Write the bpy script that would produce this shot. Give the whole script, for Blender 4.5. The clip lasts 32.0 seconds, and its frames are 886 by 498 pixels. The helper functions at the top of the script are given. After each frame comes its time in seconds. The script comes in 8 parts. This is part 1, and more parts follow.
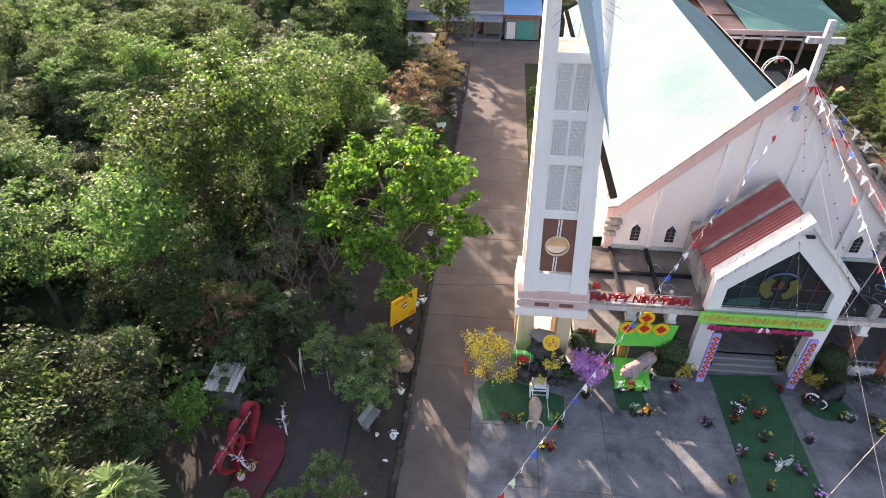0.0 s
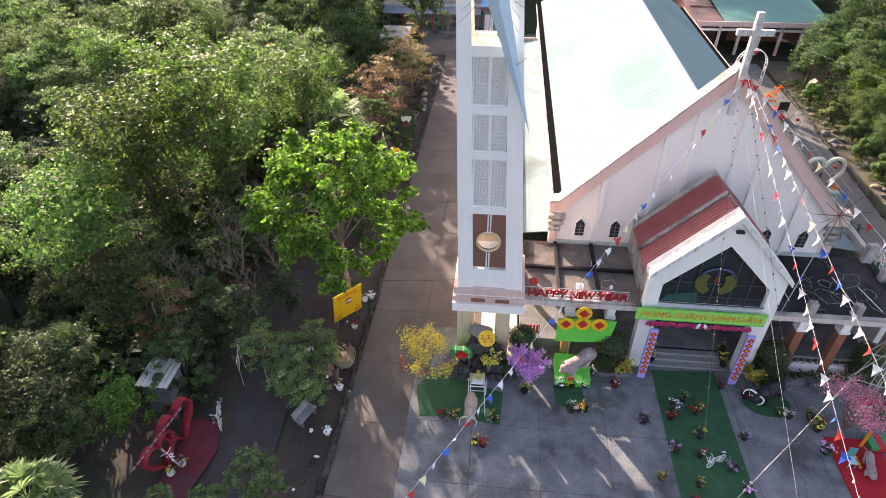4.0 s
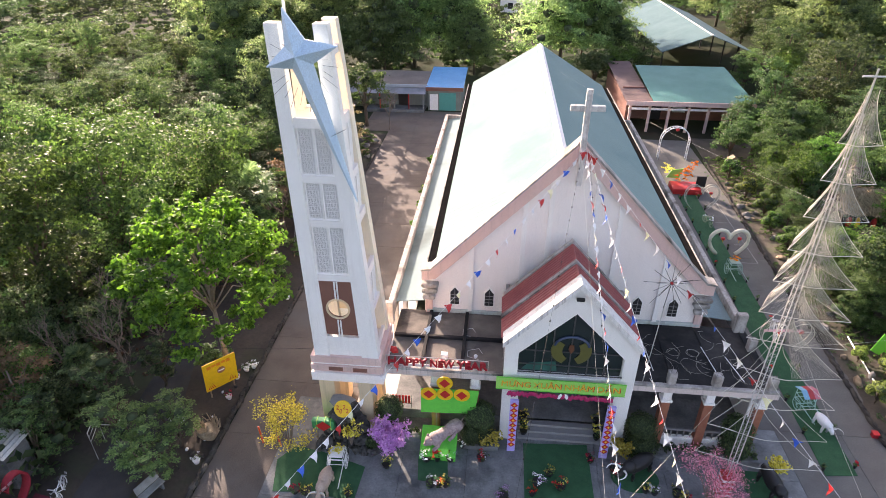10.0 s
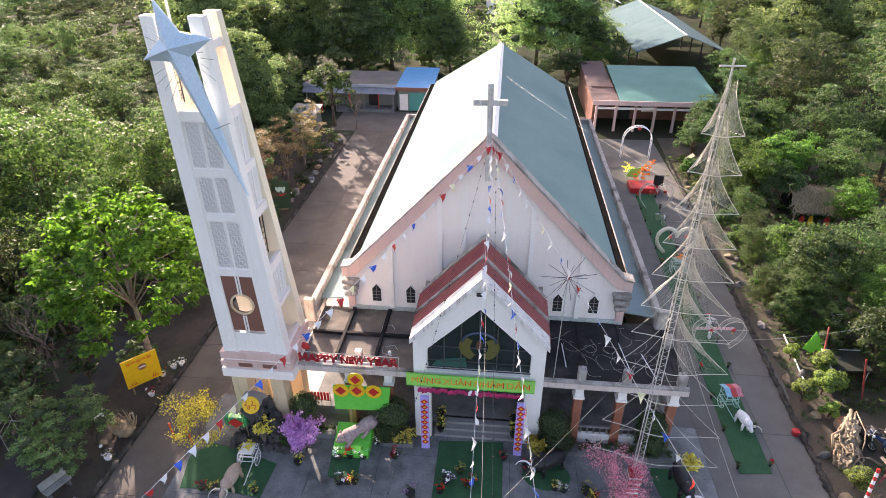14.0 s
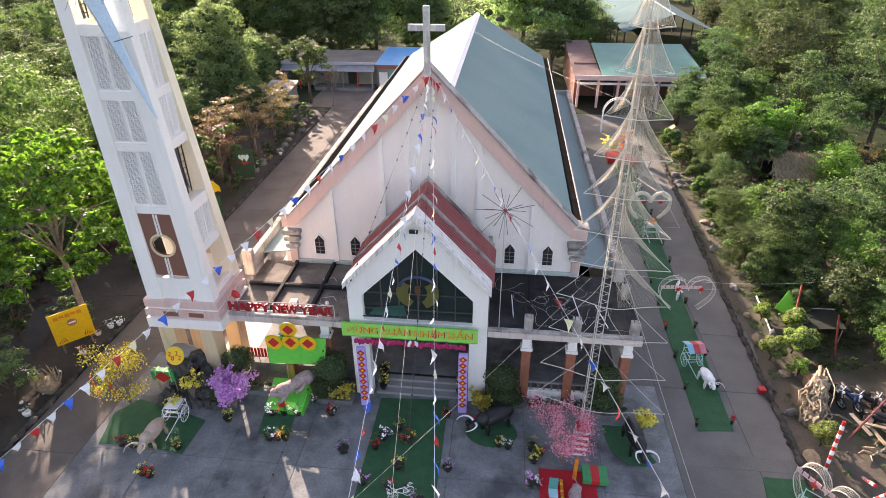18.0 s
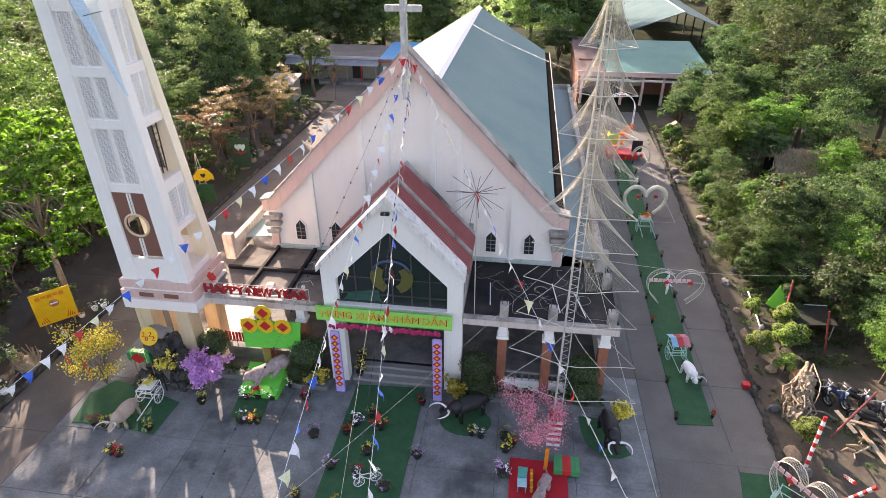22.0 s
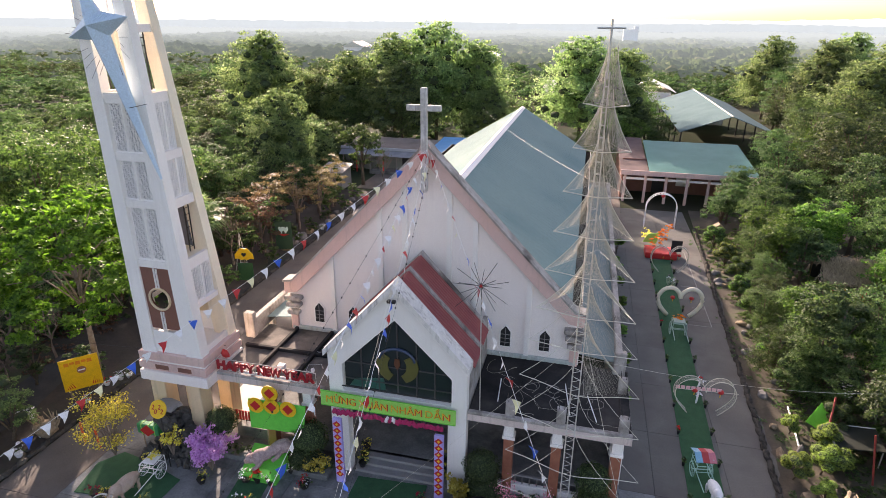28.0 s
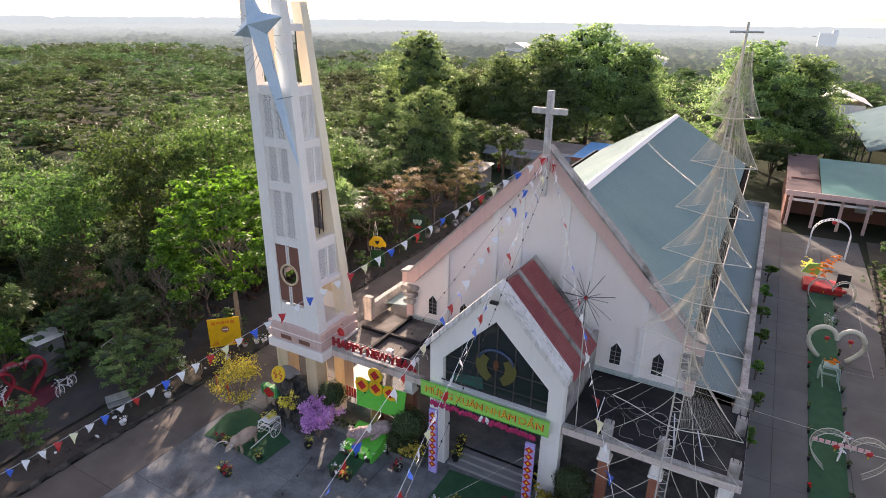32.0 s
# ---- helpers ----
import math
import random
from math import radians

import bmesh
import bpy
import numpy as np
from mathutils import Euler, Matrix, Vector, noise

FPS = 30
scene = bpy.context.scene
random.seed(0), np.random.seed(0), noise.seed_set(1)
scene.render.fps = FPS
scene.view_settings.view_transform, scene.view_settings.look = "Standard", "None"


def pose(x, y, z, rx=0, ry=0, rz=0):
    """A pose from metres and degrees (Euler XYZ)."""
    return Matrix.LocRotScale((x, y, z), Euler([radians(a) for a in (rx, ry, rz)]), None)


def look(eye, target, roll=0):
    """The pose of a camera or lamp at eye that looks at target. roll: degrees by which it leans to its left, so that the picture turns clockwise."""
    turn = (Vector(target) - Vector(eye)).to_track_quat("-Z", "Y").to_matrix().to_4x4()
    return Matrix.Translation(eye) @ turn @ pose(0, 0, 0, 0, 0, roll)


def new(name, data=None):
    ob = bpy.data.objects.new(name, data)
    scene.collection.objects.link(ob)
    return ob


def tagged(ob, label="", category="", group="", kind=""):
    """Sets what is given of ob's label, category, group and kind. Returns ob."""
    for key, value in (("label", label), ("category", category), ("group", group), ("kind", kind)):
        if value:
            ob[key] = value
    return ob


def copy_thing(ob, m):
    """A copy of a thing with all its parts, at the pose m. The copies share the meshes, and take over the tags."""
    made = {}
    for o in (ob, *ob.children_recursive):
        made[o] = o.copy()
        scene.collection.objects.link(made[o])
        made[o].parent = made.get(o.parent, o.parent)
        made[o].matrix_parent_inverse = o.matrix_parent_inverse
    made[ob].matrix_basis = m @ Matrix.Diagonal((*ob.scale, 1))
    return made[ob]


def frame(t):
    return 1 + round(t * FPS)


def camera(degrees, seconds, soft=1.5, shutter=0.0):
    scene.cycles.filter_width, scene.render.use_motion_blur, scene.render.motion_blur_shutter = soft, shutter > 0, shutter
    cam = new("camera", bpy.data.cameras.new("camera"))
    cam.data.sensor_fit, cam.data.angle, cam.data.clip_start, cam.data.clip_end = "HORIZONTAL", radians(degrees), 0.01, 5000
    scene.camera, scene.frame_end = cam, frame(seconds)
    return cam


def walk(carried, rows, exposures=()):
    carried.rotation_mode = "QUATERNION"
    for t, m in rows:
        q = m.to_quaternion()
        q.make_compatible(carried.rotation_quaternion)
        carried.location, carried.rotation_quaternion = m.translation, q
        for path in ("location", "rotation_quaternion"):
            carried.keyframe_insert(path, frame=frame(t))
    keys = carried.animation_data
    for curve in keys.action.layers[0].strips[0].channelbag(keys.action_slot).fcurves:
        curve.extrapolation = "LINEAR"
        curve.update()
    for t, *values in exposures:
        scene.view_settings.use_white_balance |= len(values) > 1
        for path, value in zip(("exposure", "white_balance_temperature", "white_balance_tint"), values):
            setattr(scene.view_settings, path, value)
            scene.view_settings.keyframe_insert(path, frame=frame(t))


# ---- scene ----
cam = camera(74.3, 32.0, 0.75)
PATH = [
    (0, (-0.088, -1.476, 24.23), (-0.246, 0.114, 23.026), -0.1),
    (0.5, (0.152, -1.355, 24.209), (-0.011, 0.23, 23.0), -0.4),
    (1, (0.369, -1.372, 24.206), (0.204, 0.214, 22.998), -0.4),
    (1.5, (0.601, -1.449, 24.193), (0.437, 0.139, 22.987), -0.3),
    (2, (0.92, -1.489, 24.181), (0.76, 0.099, 22.976), -0.2),
    (2.5, (1.46, -1.279, 24.163), (1.296, 0.303, 22.95), -0.3),
    (3, (2.081, -1.072, 24.159), (1.913, 0.504, 22.94), -0.4),
    (3.5, (2.677, -0.992, 24.181), (2.506, 0.583, 22.959), -0.5),
    (5.5, (4.78, -0.908, 24.213), (4.621, 0.69, 23.021), -0.2),
    (6, (5.263, -0.884, 24.218), (5.106, 0.755, 23.083), 0.0),
    (6.5, (5.81, -0.841, 24.219), (5.653, 0.832, 23.134), 0.1),
    (7, (6.389, -0.811, 24.158), (6.23, 0.868, 23.084), 0.1),
    (7.5, (6.944, -0.734, 24.123), (6.786, 0.945, 23.049), 0.2),
    (8, (7.5, -0.625, 24.115), (7.343, 1.054, 23.039), 0.2),
    (8.5, (8.087, -0.569, 24.096), (7.928, 1.121, 23.039), 0.2),
    (9, (8.705, -0.555, 24.055), (8.54, 1.155, 23.03), 0.1),
    (9.5, (9.343, -0.579, 24.016), (9.175, 1.135, 23.0), -0.0),
    (10, (9.946, -0.513, 24.005), (9.776, 1.202, 22.991), -0.0),
    (10.5, (10.553, -0.484, 23.968), (10.381, 1.239, 22.966), -0.0),
    (11, (11.128, -0.399, 23.996), (10.954, 1.321, 22.992), -0.0),
    (11.5, (11.686, -0.353, 24.012), (11.512, 1.367, 23.007), -0.1),
    (12, (12.277, -0.301, 24.012), (12.101, 1.419, 23.006), -0.1),
    (12.5, (12.852, -0.25, 24.015), (12.674, 1.469, 23.009), -0.2),
    (13, (13.42, -0.153, 24.014), (13.24, 1.565, 23.006), -0.2),
    (13.5, (13.962, -0.128, 23.883), (13.782, 1.591, 22.877), -0.2),
    (14, (14.426, -0.114, 23.63), (14.244, 1.605, 22.624), -0.2),
    (14.5, (14.753, -0.023, 23.292), (14.572, 1.694, 22.284), -0.2),
    (16.5, (16.25, 0.127, 21.18), (16.06, 1.854, 20.189), -0.3),
    (17, (16.591, 0.287, 20.826), (16.403, 2.008, 19.825), -0.2),
    (17.5, (16.948, 0.375, 20.525), (16.758, 2.094, 19.522), -0.3),
    (18, (17.292, 0.335, 20.341), (17.101, 2.057, 19.342), -0.3),
    (18.5, (17.551, 0.291, 20.142), (17.359, 2.016, 19.148), -0.3),
    (19, (17.767, 0.405, 19.85), (17.576, 2.127, 18.85), -0.3),
    (19.5, (17.948, 0.501, 19.592), (17.759, 2.222, 18.59), -0.2),
    (20, (18.148, 0.471, 19.49), (17.96, 2.193, 18.491), -0.2),
    (20.5, (18.345, 0.484, 19.487), (18.162, 2.209, 18.491), -0.2),
    (21, (18.492, 0.435, 19.5), (18.326, 2.163, 18.506), -0.2),
    (21.5, (18.697, 0.428, 19.518), (18.539, 2.157, 18.526), -0.1),
    (22, (18.961, 0.474, 19.551), (18.723, 2.192, 18.556), -0.1),
    (22.5, (19.196, 0.541, 19.565), (18.834, 2.235, 18.567), 0.2),
    (23, (19.394, 0.582, 19.563), (19.002, 2.268, 18.563), 0.2),
    (23.5, (19.535, 0.643, 19.562), (19.147, 2.33, 18.559), 0.3),
    (24, (19.729, 0.689, 19.558), (19.339, 2.374, 18.555), 0.3),
    (24.5, (19.863, 0.766, 19.593), (19.476, 2.448, 18.584), 0.3),
    (25, (20.022, 0.782, 19.609), (19.629, 2.463, 18.599), 0.3),
    (25.5, (20.163, 0.844, 19.615), (19.751, 2.571, 18.694), 0.4),
    (26, (20.301, 0.819, 19.659), (19.867, 2.615, 18.894), 0.4),
    (26.5, (20.438, 0.789, 19.706), (19.998, 2.599, 18.98), 0.5),
    (28.5, (20.954, 0.888, 19.651), (20.512, 2.7, 18.927), 0.5),
    (29, (21.165, 0.976, 19.637), (20.67, 2.774, 18.914), 0.5),
    (29.5, (21.314, 1.004, 19.626), (20.734, 2.777, 18.904), 0.6),
    (30, (21.459, 1.018, 19.649), (20.763, 2.749, 18.928), 0.8),
    (30.5, (21.618, 1.045, 19.637), (20.803, 2.722, 18.914), 1.0),
    (31, (21.733, 1.069, 19.615), (20.848, 2.712, 18.894), 1.3),
    (31.5, (21.895, 1.213, 19.656), (21.006, 2.851, 18.931), 1.0),
    (32, (22.067, 1.319, 19.692), (21.173, 2.955, 18.965), 0.9),
]
walk(cam, [(t, look(eye, target, roll)) for t, eye, target, roll in PATH], [(0.0, 1.73, 7600, 27), (10.0, 1.73, 7550, 27), (14.0, 1.74, 7550, 27), (17.5, 1.79, 7850, 26), (25.0, 1.82, 7850, 26), (29.0, 1.29, 7650, 27), (32.0, 1.29, 7650, 27)])


# ---- world and sun ----
SUN_UP, SUN_SIDE = 18.8, -31.5
world = bpy.data.worlds.new("sky")
scene.world = world
world.use_nodes = True
wn = world.node_tree.nodes
sky = wn.new("ShaderNodeTexSky")
sky.sky_type, sky.sun_disc = "NISHITA", False
sky.sun_elevation, sky.sun_rotation = radians(SUN_UP), radians(SUN_SIDE)
sky.air_density, sky.dust_density, sky.ozone_density = 0.9, 2.1, 1.0
world.node_tree.links.new(sky.outputs[0], wn["Background"].inputs[0])
wn["Background"].inputs[1].default_value = 0.15
sun = new("sun", bpy.data.lights.new("sun", "SUN"))
sun.data.energy, sun.data.angle, sun.data.color = 4.5, radians(0.55), (1.0, 0.93, 0.83)
ux, uy = math.sin(radians(SUN_SIDE)), math.cos(radians(SUN_SIDE))
cu, su = math.cos(radians(SUN_UP)), math.sin(radians(SUN_UP))
sun.matrix_world = look((13 + 90 * ux * cu, 26 + 90 * uy * cu, 90 * su), (13, 26, 0))


# ---- materials ----
def mat(name, c1, c2, rough=0.8, scale=1.5, fine=30.0, bump=0.15, metal=0.0, rand=0.0, streak=0.0, stain=None, spec=0.5, coords="Position", sharp=0.5):
    """Two-scale mottled surface; streak: vertical run marks; stain: a third colour in patches; rand: change from piece to piece."""
    m = bpy.data.materials.new(name)
    m.use_nodes = True
    n, l = m.node_tree.nodes, m.node_tree.links
    b = n["Principled BSDF"]
    b.inputs["Roughness"].default_value, b.inputs["Metallic"].default_value = rough, metal
    b.inputs["Specular IOR Level"].default_value = spec
    if coords == "Position":
        co = n.new("ShaderNodeNewGeometry").outputs["Position"]
    else:
        co = n.new("ShaderNodeTexCoord").outputs["Object"]

    def tex(s, d=5.0, vec=None):
        t = n.new("ShaderNodeTexNoise")
        t.inputs["Scale"].default_value, t.inputs["Detail"].default_value, t.inputs["Roughness"].default_value = s, d, 0.6
        l.new(vec or co, t.inputs["Vector"])
        return t.outputs["Fac"]

    def mixed(f, a, c, kind="MIX"):
        x = n.new("ShaderNodeMix")
        x.data_type, x.blend_type = "RGBA", kind
        for sock, v in ((x.inputs[0], f), (x.inputs[6], a), (x.inputs[7], c)):
            if isinstance(v, (tuple, float, int)):
                sock.default_value = (*v, 1.0) if isinstance(v, tuple) else v
            else:
                l.new(v, sock)
        return x.outputs[2]

    def ramp(f, lo, hi):
        r = n.new("ShaderNodeMapRange")
        r.inputs[1].default_value, r.inputs[2].default_value = lo, hi
        l.new(f, r.inputs[0])
        return r.outputs[0]

    col = mixed(ramp(tex(scale), sharp - 0.2, sharp + 0.2), c1, c2)
    grain = tex(fine, 3.0)
    col = mixed(0.35, col, mixed(ramp(grain, 0.3, 0.7), (0.45, 0.45, 0.45), (1.35, 1.35, 1.35)), "MULTIPLY")
    if stain:
        col = mixed(ramp(tex(scale * 0.45, 8.0), 0.52, 0.66), col, stain)
    if streak:
        mp = n.new("ShaderNodeMapping")
        mp.inputs["Scale"].default_value = (6.0, 6.0, 0.35)
        l.new(co, mp.inputs["Vector"])
        s = n.new("ShaderNodeMath")
        s.operation = "MULTIPLY"
        l.new(ramp(tex(1.0, 6.0, mp.outputs[0]), 0.52, 0.75), s.inputs[0])
        s.inputs[1].default_value = streak
        col = mixed(s.outputs[0], col, (0.16, 0.13, 0.11))
    if rand:
        oi = n.new("ShaderNodeObjectInfo")
        h = n.new("ShaderNodeHueSaturation")
        rr = n.new("ShaderNodeMapRange")
        rr.inputs[3].default_value, rr.inputs[4].default_value = 1.0 - rand, 1.0 + rand
        l.new(oi.outputs["Random"], rr.inputs[0])
        l.new(rr.outputs[0], h.inputs["Value"])
        l.new(col, h.inputs["Color"])
        col = h.outputs[0]
    l.new(col, b.inputs["Base Color"])
    if bump:
        bp = n.new("ShaderNodeBump")
        bp.inputs["Strength"].default_value, bp.inputs["Distance"].default_value = bump, 0.03
        l.new(grain, bp.inputs["Height"])
        l.new(bp.outputs[0], b.inputs["Normal"])
    return m


def leaf_mat(name, dark, light, glow=0.45, hue=0.035):
    """Leaves: part diffuse, part see-through to light, varied from leaf to leaf and from tree to tree."""
    m = bpy.data.materials.new(name)
    m.use_nodes = True
    n, l = m.node_tree.nodes, m.node_tree.links
    out = n["Material Output"]
    b = n["Principled BSDF"]
    b.inputs["Roughness"].default_value = 0.5
    b.inputs["Specular IOR Level"].default_value = 0.3
    g = n.new("ShaderNodeNewGeometry")
    mx = n.new("ShaderNodeMix")
    mx.data_type = "RGBA"
    mx.inputs[6].default_value, mx.inputs[7].default_value = (*dark, 1), (*light, 1)
    l.new(g.outputs["Random Per Island"], mx.inputs[0])
    oi = n.new("ShaderNodeObjectInfo")
    h = n.new("ShaderNodeHueSaturation")
    for k, lo, hi in (("Hue", 0.5 - hue, 0.5 + hue), ("Value", 0.6, 1.4)):
        r = n.new("ShaderNodeMapRange")
        r.inputs[3].default_value, r.inputs[4].default_value = lo, hi
        l.new(oi.outputs["Random"], r.inputs[0])
        l.new(r.outputs[0], h.inputs[k])
    l.new(mx.outputs[2], h.inputs["Color"])
    l.new(h.outputs[0], b.inputs["Base Color"])
    tr = n.new("ShaderNodeBsdfTranslucent")
    br = n.new("ShaderNodeHueSaturation")
    br.inputs["Value"].default_value, br.inputs["Saturation"].default_value = 1.7, 1.1
    l.new(h.outputs[0], br.inputs["Color"])
    l.new(br.outputs[0], tr.inputs["Color"])
    ms = n.new("ShaderNodeMixShader")
    ms.inputs[0].default_value = glow
    l.new(b.outputs[0], ms.inputs[1])
    l.new(tr.outputs[0], ms.inputs[2])
    l.new(ms.outputs[0], out.inputs["Surface"])
    return m


CONC = mat("plaza_concrete", (0.112, 0.118, 0.12), (0.24, 0.248, 0.245), 0.85, 0.9, 10, 0.3, rand=0.08, stain=(0.066, 0.07, 0.071))
CONC_TAN = mat("road_concrete", (0.094, 0.079, 0.068), (0.15, 0.124, 0.104), 0.88, 0.5, 16, 0.2, rand=0.05, stain=(0.125, 0.112, 0.102))
CONC_GREY = mat("side_road_concrete", (0.115, 0.112, 0.102), (0.16, 0.157, 0.142), 0.88, 0.5, 16, 0.2, rand=0.05, stain=(0.11, 0.10, 0.092))
PALE_CEMENT = mat("pale_cement", (0.56, 0.53, 0.48), (0.66, 0.63, 0.58), 0.8, 0.8, 20, 0.15, rand=0.05)
SOIL = mat("soil", (0.038, 0.031, 0.026), (0.08, 0.062, 0.047), 0.95, 0.35, 6, 0.6, stain=(0.05, 0.06, 0.03))
KERB = mat("kerb_stone", (0.034, 0.032, 0.029), (0.085, 0.078, 0.067), 0.95, 2, 25, 0.5, rand=0.3, spec=0.2)
CREAM = mat("cream_render", (0.88, 0.81, 0.76), (0.91, 0.85, 0.81), 0.75, 0.5, 40, 0.06, streak=0.06)
WHITE = mat("white_render", (0.865, 0.83, 0.785), (0.905, 0.875, 0.835), 0.7, 0.6, 40, 0.06, streak=0.1)
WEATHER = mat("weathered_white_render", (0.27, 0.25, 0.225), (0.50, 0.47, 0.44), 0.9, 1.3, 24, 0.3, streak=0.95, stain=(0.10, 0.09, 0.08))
WHITE_OLD = mat("aged_white_render", (0.60, 0.575, 0.54), (0.84, 0.815, 0.78), 0.85, 1.6, 30, 0.2, streak=0.75, sharp=0.42)
CROSS_GREY = mat("stained_cross_render", (0.40, 0.385, 0.36), (0.74, 0.715, 0.68), 0.9, 3.2, 30, 0.25, streak=0.85)
PINK = mat("pink_render", (0.68, 0.46, 0.41), (0.73, 0.52, 0.465), 0.75, 0.5, 40, 0.06, streak=0.25)
OCHRE = mat("ochre_render", (0.68, 0.52, 0.33), (0.74, 0.58, 0.38), 0.75, 0.6, 40, 0.06, streak=0.3)
BROWN = mat("brown_panel", (0.20, 0.085, 0.06), (0.25, 0.11, 0.08), 0.6, 0.8, 30, 0.05)
BRICK = mat("red_brown_tile", (0.30, 0.10, 0.06), (0.38, 0.15, 0.09), 0.55, 3, 30, 0.1)
TAR = mat("stained_flat_roof", (0.014, 0.014, 0.015), (0.038, 0.036, 0.035), 0.9, 0.8, 20, 0.3, stain=(0.065, 0.06, 0.055), spec=0.2)
TAR_PALE = mat("stained_pale_roof", (0.22, 0.19, 0.16), (0.085, 0.075, 0.066), 0.9, 0.7, 20, 0.3, stain=(0.022, 0.02, 0.019))
ROOF = mat("pale_blue_metal_roof", (0.183, 0.282, 0.278), (0.21, 0.315, 0.308), 0.85, 0.25, 14, 0.06, stain=(0.15, 0.25, 0.252), streak=0.25, spec=0.04)
AISLE_ROOF = mat("dull_blue_metal_roof", (0.17, 0.25, 0.26), (0.22, 0.30, 0.305), 0.8, 0.35, 14, 0.08, spec=0.15, stain=(0.11, 0.15, 0.15))
RED_ROOF = mat("red_metal_tile", (0.27, 0.05, 0.052), (0.36, 0.085, 0.08), 0.5, 1.0, 25, 0.1)
STAR_BLUE = mat("pale_blue_sheet_metal", (0.46, 0.62, 0.74), (0.54, 0.68, 0.78), 0.5, 0.8, 20, 0.04)
DARK = mat("dark_inside", (0.012, 0.012, 0.013), (0.025, 0.024, 0.024), 0.8, 1, 20, 0.0)
GUTTER = mat("tarred_gutter", (0.008, 0.008, 0.008), (0.018, 0.017, 0.016), 0.95, 2, 30, 0.1, spec=0.0)
IRON = mat("dark_iron", (0.03, 0.03, 0.03), (0.07, 0.065, 0.06), 0.6, 3, 30, 0.1, metal=0.5)
STEEL = mat("pale_steel", (0.55, 0.54, 0.5), (0.66, 0.65, 0.6), 0.45, 3, 30, 0.05, metal=0.35)
NET = mat("dusty_light_net", (0.36, 0.345, 0.285), (0.50, 0.48, 0.41), 0.6, 3, 30, 0.0)
WIRE = mat("white_wire_lights", (0.62, 0.59, 0.48), (0.74, 0.71, 0.6), 0.5, 3, 30, 0.0)
BARK = mat("bark", (0.09, 0.065, 0.045), (0.16, 0.125, 0.09), 0.95, 5, 40, 0.5, coords="Object")
PALE_BARK = mat("pale_grey_bark", (0.17, 0.14, 0.11), (0.28, 0.235, 0.19), 0.95, 5, 40, 0.5, coords="Object")
BARE = mat("bare_twigs", (0.16, 0.125, 0.10), (0.25, 0.20, 0.165), 0.95, 5, 40, 0.3, coords="Object")
TURF = mat("green_artificial_turf", (0.016, 0.085, 0.035), (0.026, 0.12, 0.05), 0.95, 2.0, 120, 0.6)
GLASS = bpy.data.materials.new("tinted_glass")
GLASS.use_nodes = True
GLASS.node_tree.nodes["Principled BSDF"].inputs["Base Color"].default_value = (0.02, 0.03, 0.03, 1)
GLASS.node_tree.nodes["Principled BSDF"].inputs["Roughness"].default_value = 0.06


def plain(name, c, rough=0.6, metal=0.0):
    return mat(name, c, tuple(min(1, v * 1.15) for v in c), rough, 4.0, 40, 0.05, metal)


RED = plain("red_paint", (0.52, 0.022, 0.02), 0.5)
YELLOW = plain("yellow_paint", (0.78, 0.47, 0.015), 0.5)
GREEN = plain("bright_green_cloth", (0.07, 0.52, 0.06), 0.8)
LIME = plain("lime_green_board", (0.25, 0.62, 0.12), 0.6)
BLUE = plain("blue_paint", (0.015, 0.11, 0.56), 0.5)
WHITE_P = plain("white_paint", (0.78, 0.78, 0.78), 0.5)
PURPLE = plain("purple_paint", (0.40, 0.33, 0.70), 0.6)
ORANGE = plain("orange_paint", (0.72, 0.22, 0.02), 0.5)
BLACK = plain("black_paint", (0.013, 0.013, 0.014), 0.5)
TEAL = plain("teal_paint", (0.05, 0.30, 0.27), 0.5)
GREY = plain("grey_paint", (0.24, 0.235, 0.23), 0.7)
TANHIDE = mat("tan_fibre", (0.40, 0.29, 0.22), (0.52, 0.40, 0.32), 0.9, 3, 40, 0.3, coords="Object")
STONE = mat("grey_rock", (0.10, 0.10, 0.10), (0.22, 0.21, 0.20), 0.95, 2, 12, 0.8, coords="Object")
THATCH = mat("dry_thatch", (0.22, 0.16, 0.10), (0.38, 0.29, 0.19), 0.95, 4, 30, 0.8, coords="Object")
WOOD = mat("weathered_wood", (0.24, 0.17, 0.11), (0.38, 0.28, 0.19), 0.85, 4, 30, 0.4, coords="Object")
TERRA = mat("terracotta", (0.33, 0.13, 0.07), (0.42, 0.19, 0.11), 0.8, 4, 30, 0.2, coords="Object")

LEAF_DARK = leaf_mat("dark_leaves", (0.024, 0.045, 0.019), (0.115, 0.165, 0.07), 0.42, 0.02)
LEAF_MID = leaf_mat("green_leaves", (0.028, 0.06, 0.02), (0.125, 0.19, 0.066), 0.45, 0.015)
LEAF_LIGHT = leaf_mat("bright_leaves", (0.034, 0.085, 0.02), (0.15, 0.27, 0.06), 0.5, 0.015)
LEAF_VIVID = leaf_mat("vivid_broad_leaves", (0.038, 0.10, 0.018), (0.165, 0.33, 0.055), 0.55, 0.008)
LEAF_LIME = leaf_mat("yellow_green_leaves", (0.095, 0.15, 0.036), (0.33, 0.42, 0.12), 0.52, 0.015)
LEAF_PAD = leaf_mat("soft_pale_green_leaves", (0.065, 0.13, 0.05), (0.22, 0.35, 0.125), 0.42, 0.015)
LEAF_SUNNY = leaf_mat("sunny_green_leaves", (0.028, 0.06, 0.018), (0.12, 0.20, 0.054), 0.46, 0.015)
LEAF_BROWN = leaf_mat("dry_leaves", (0.115, 0.078, 0.045), (0.21, 0.15, 0.085), 0.4)
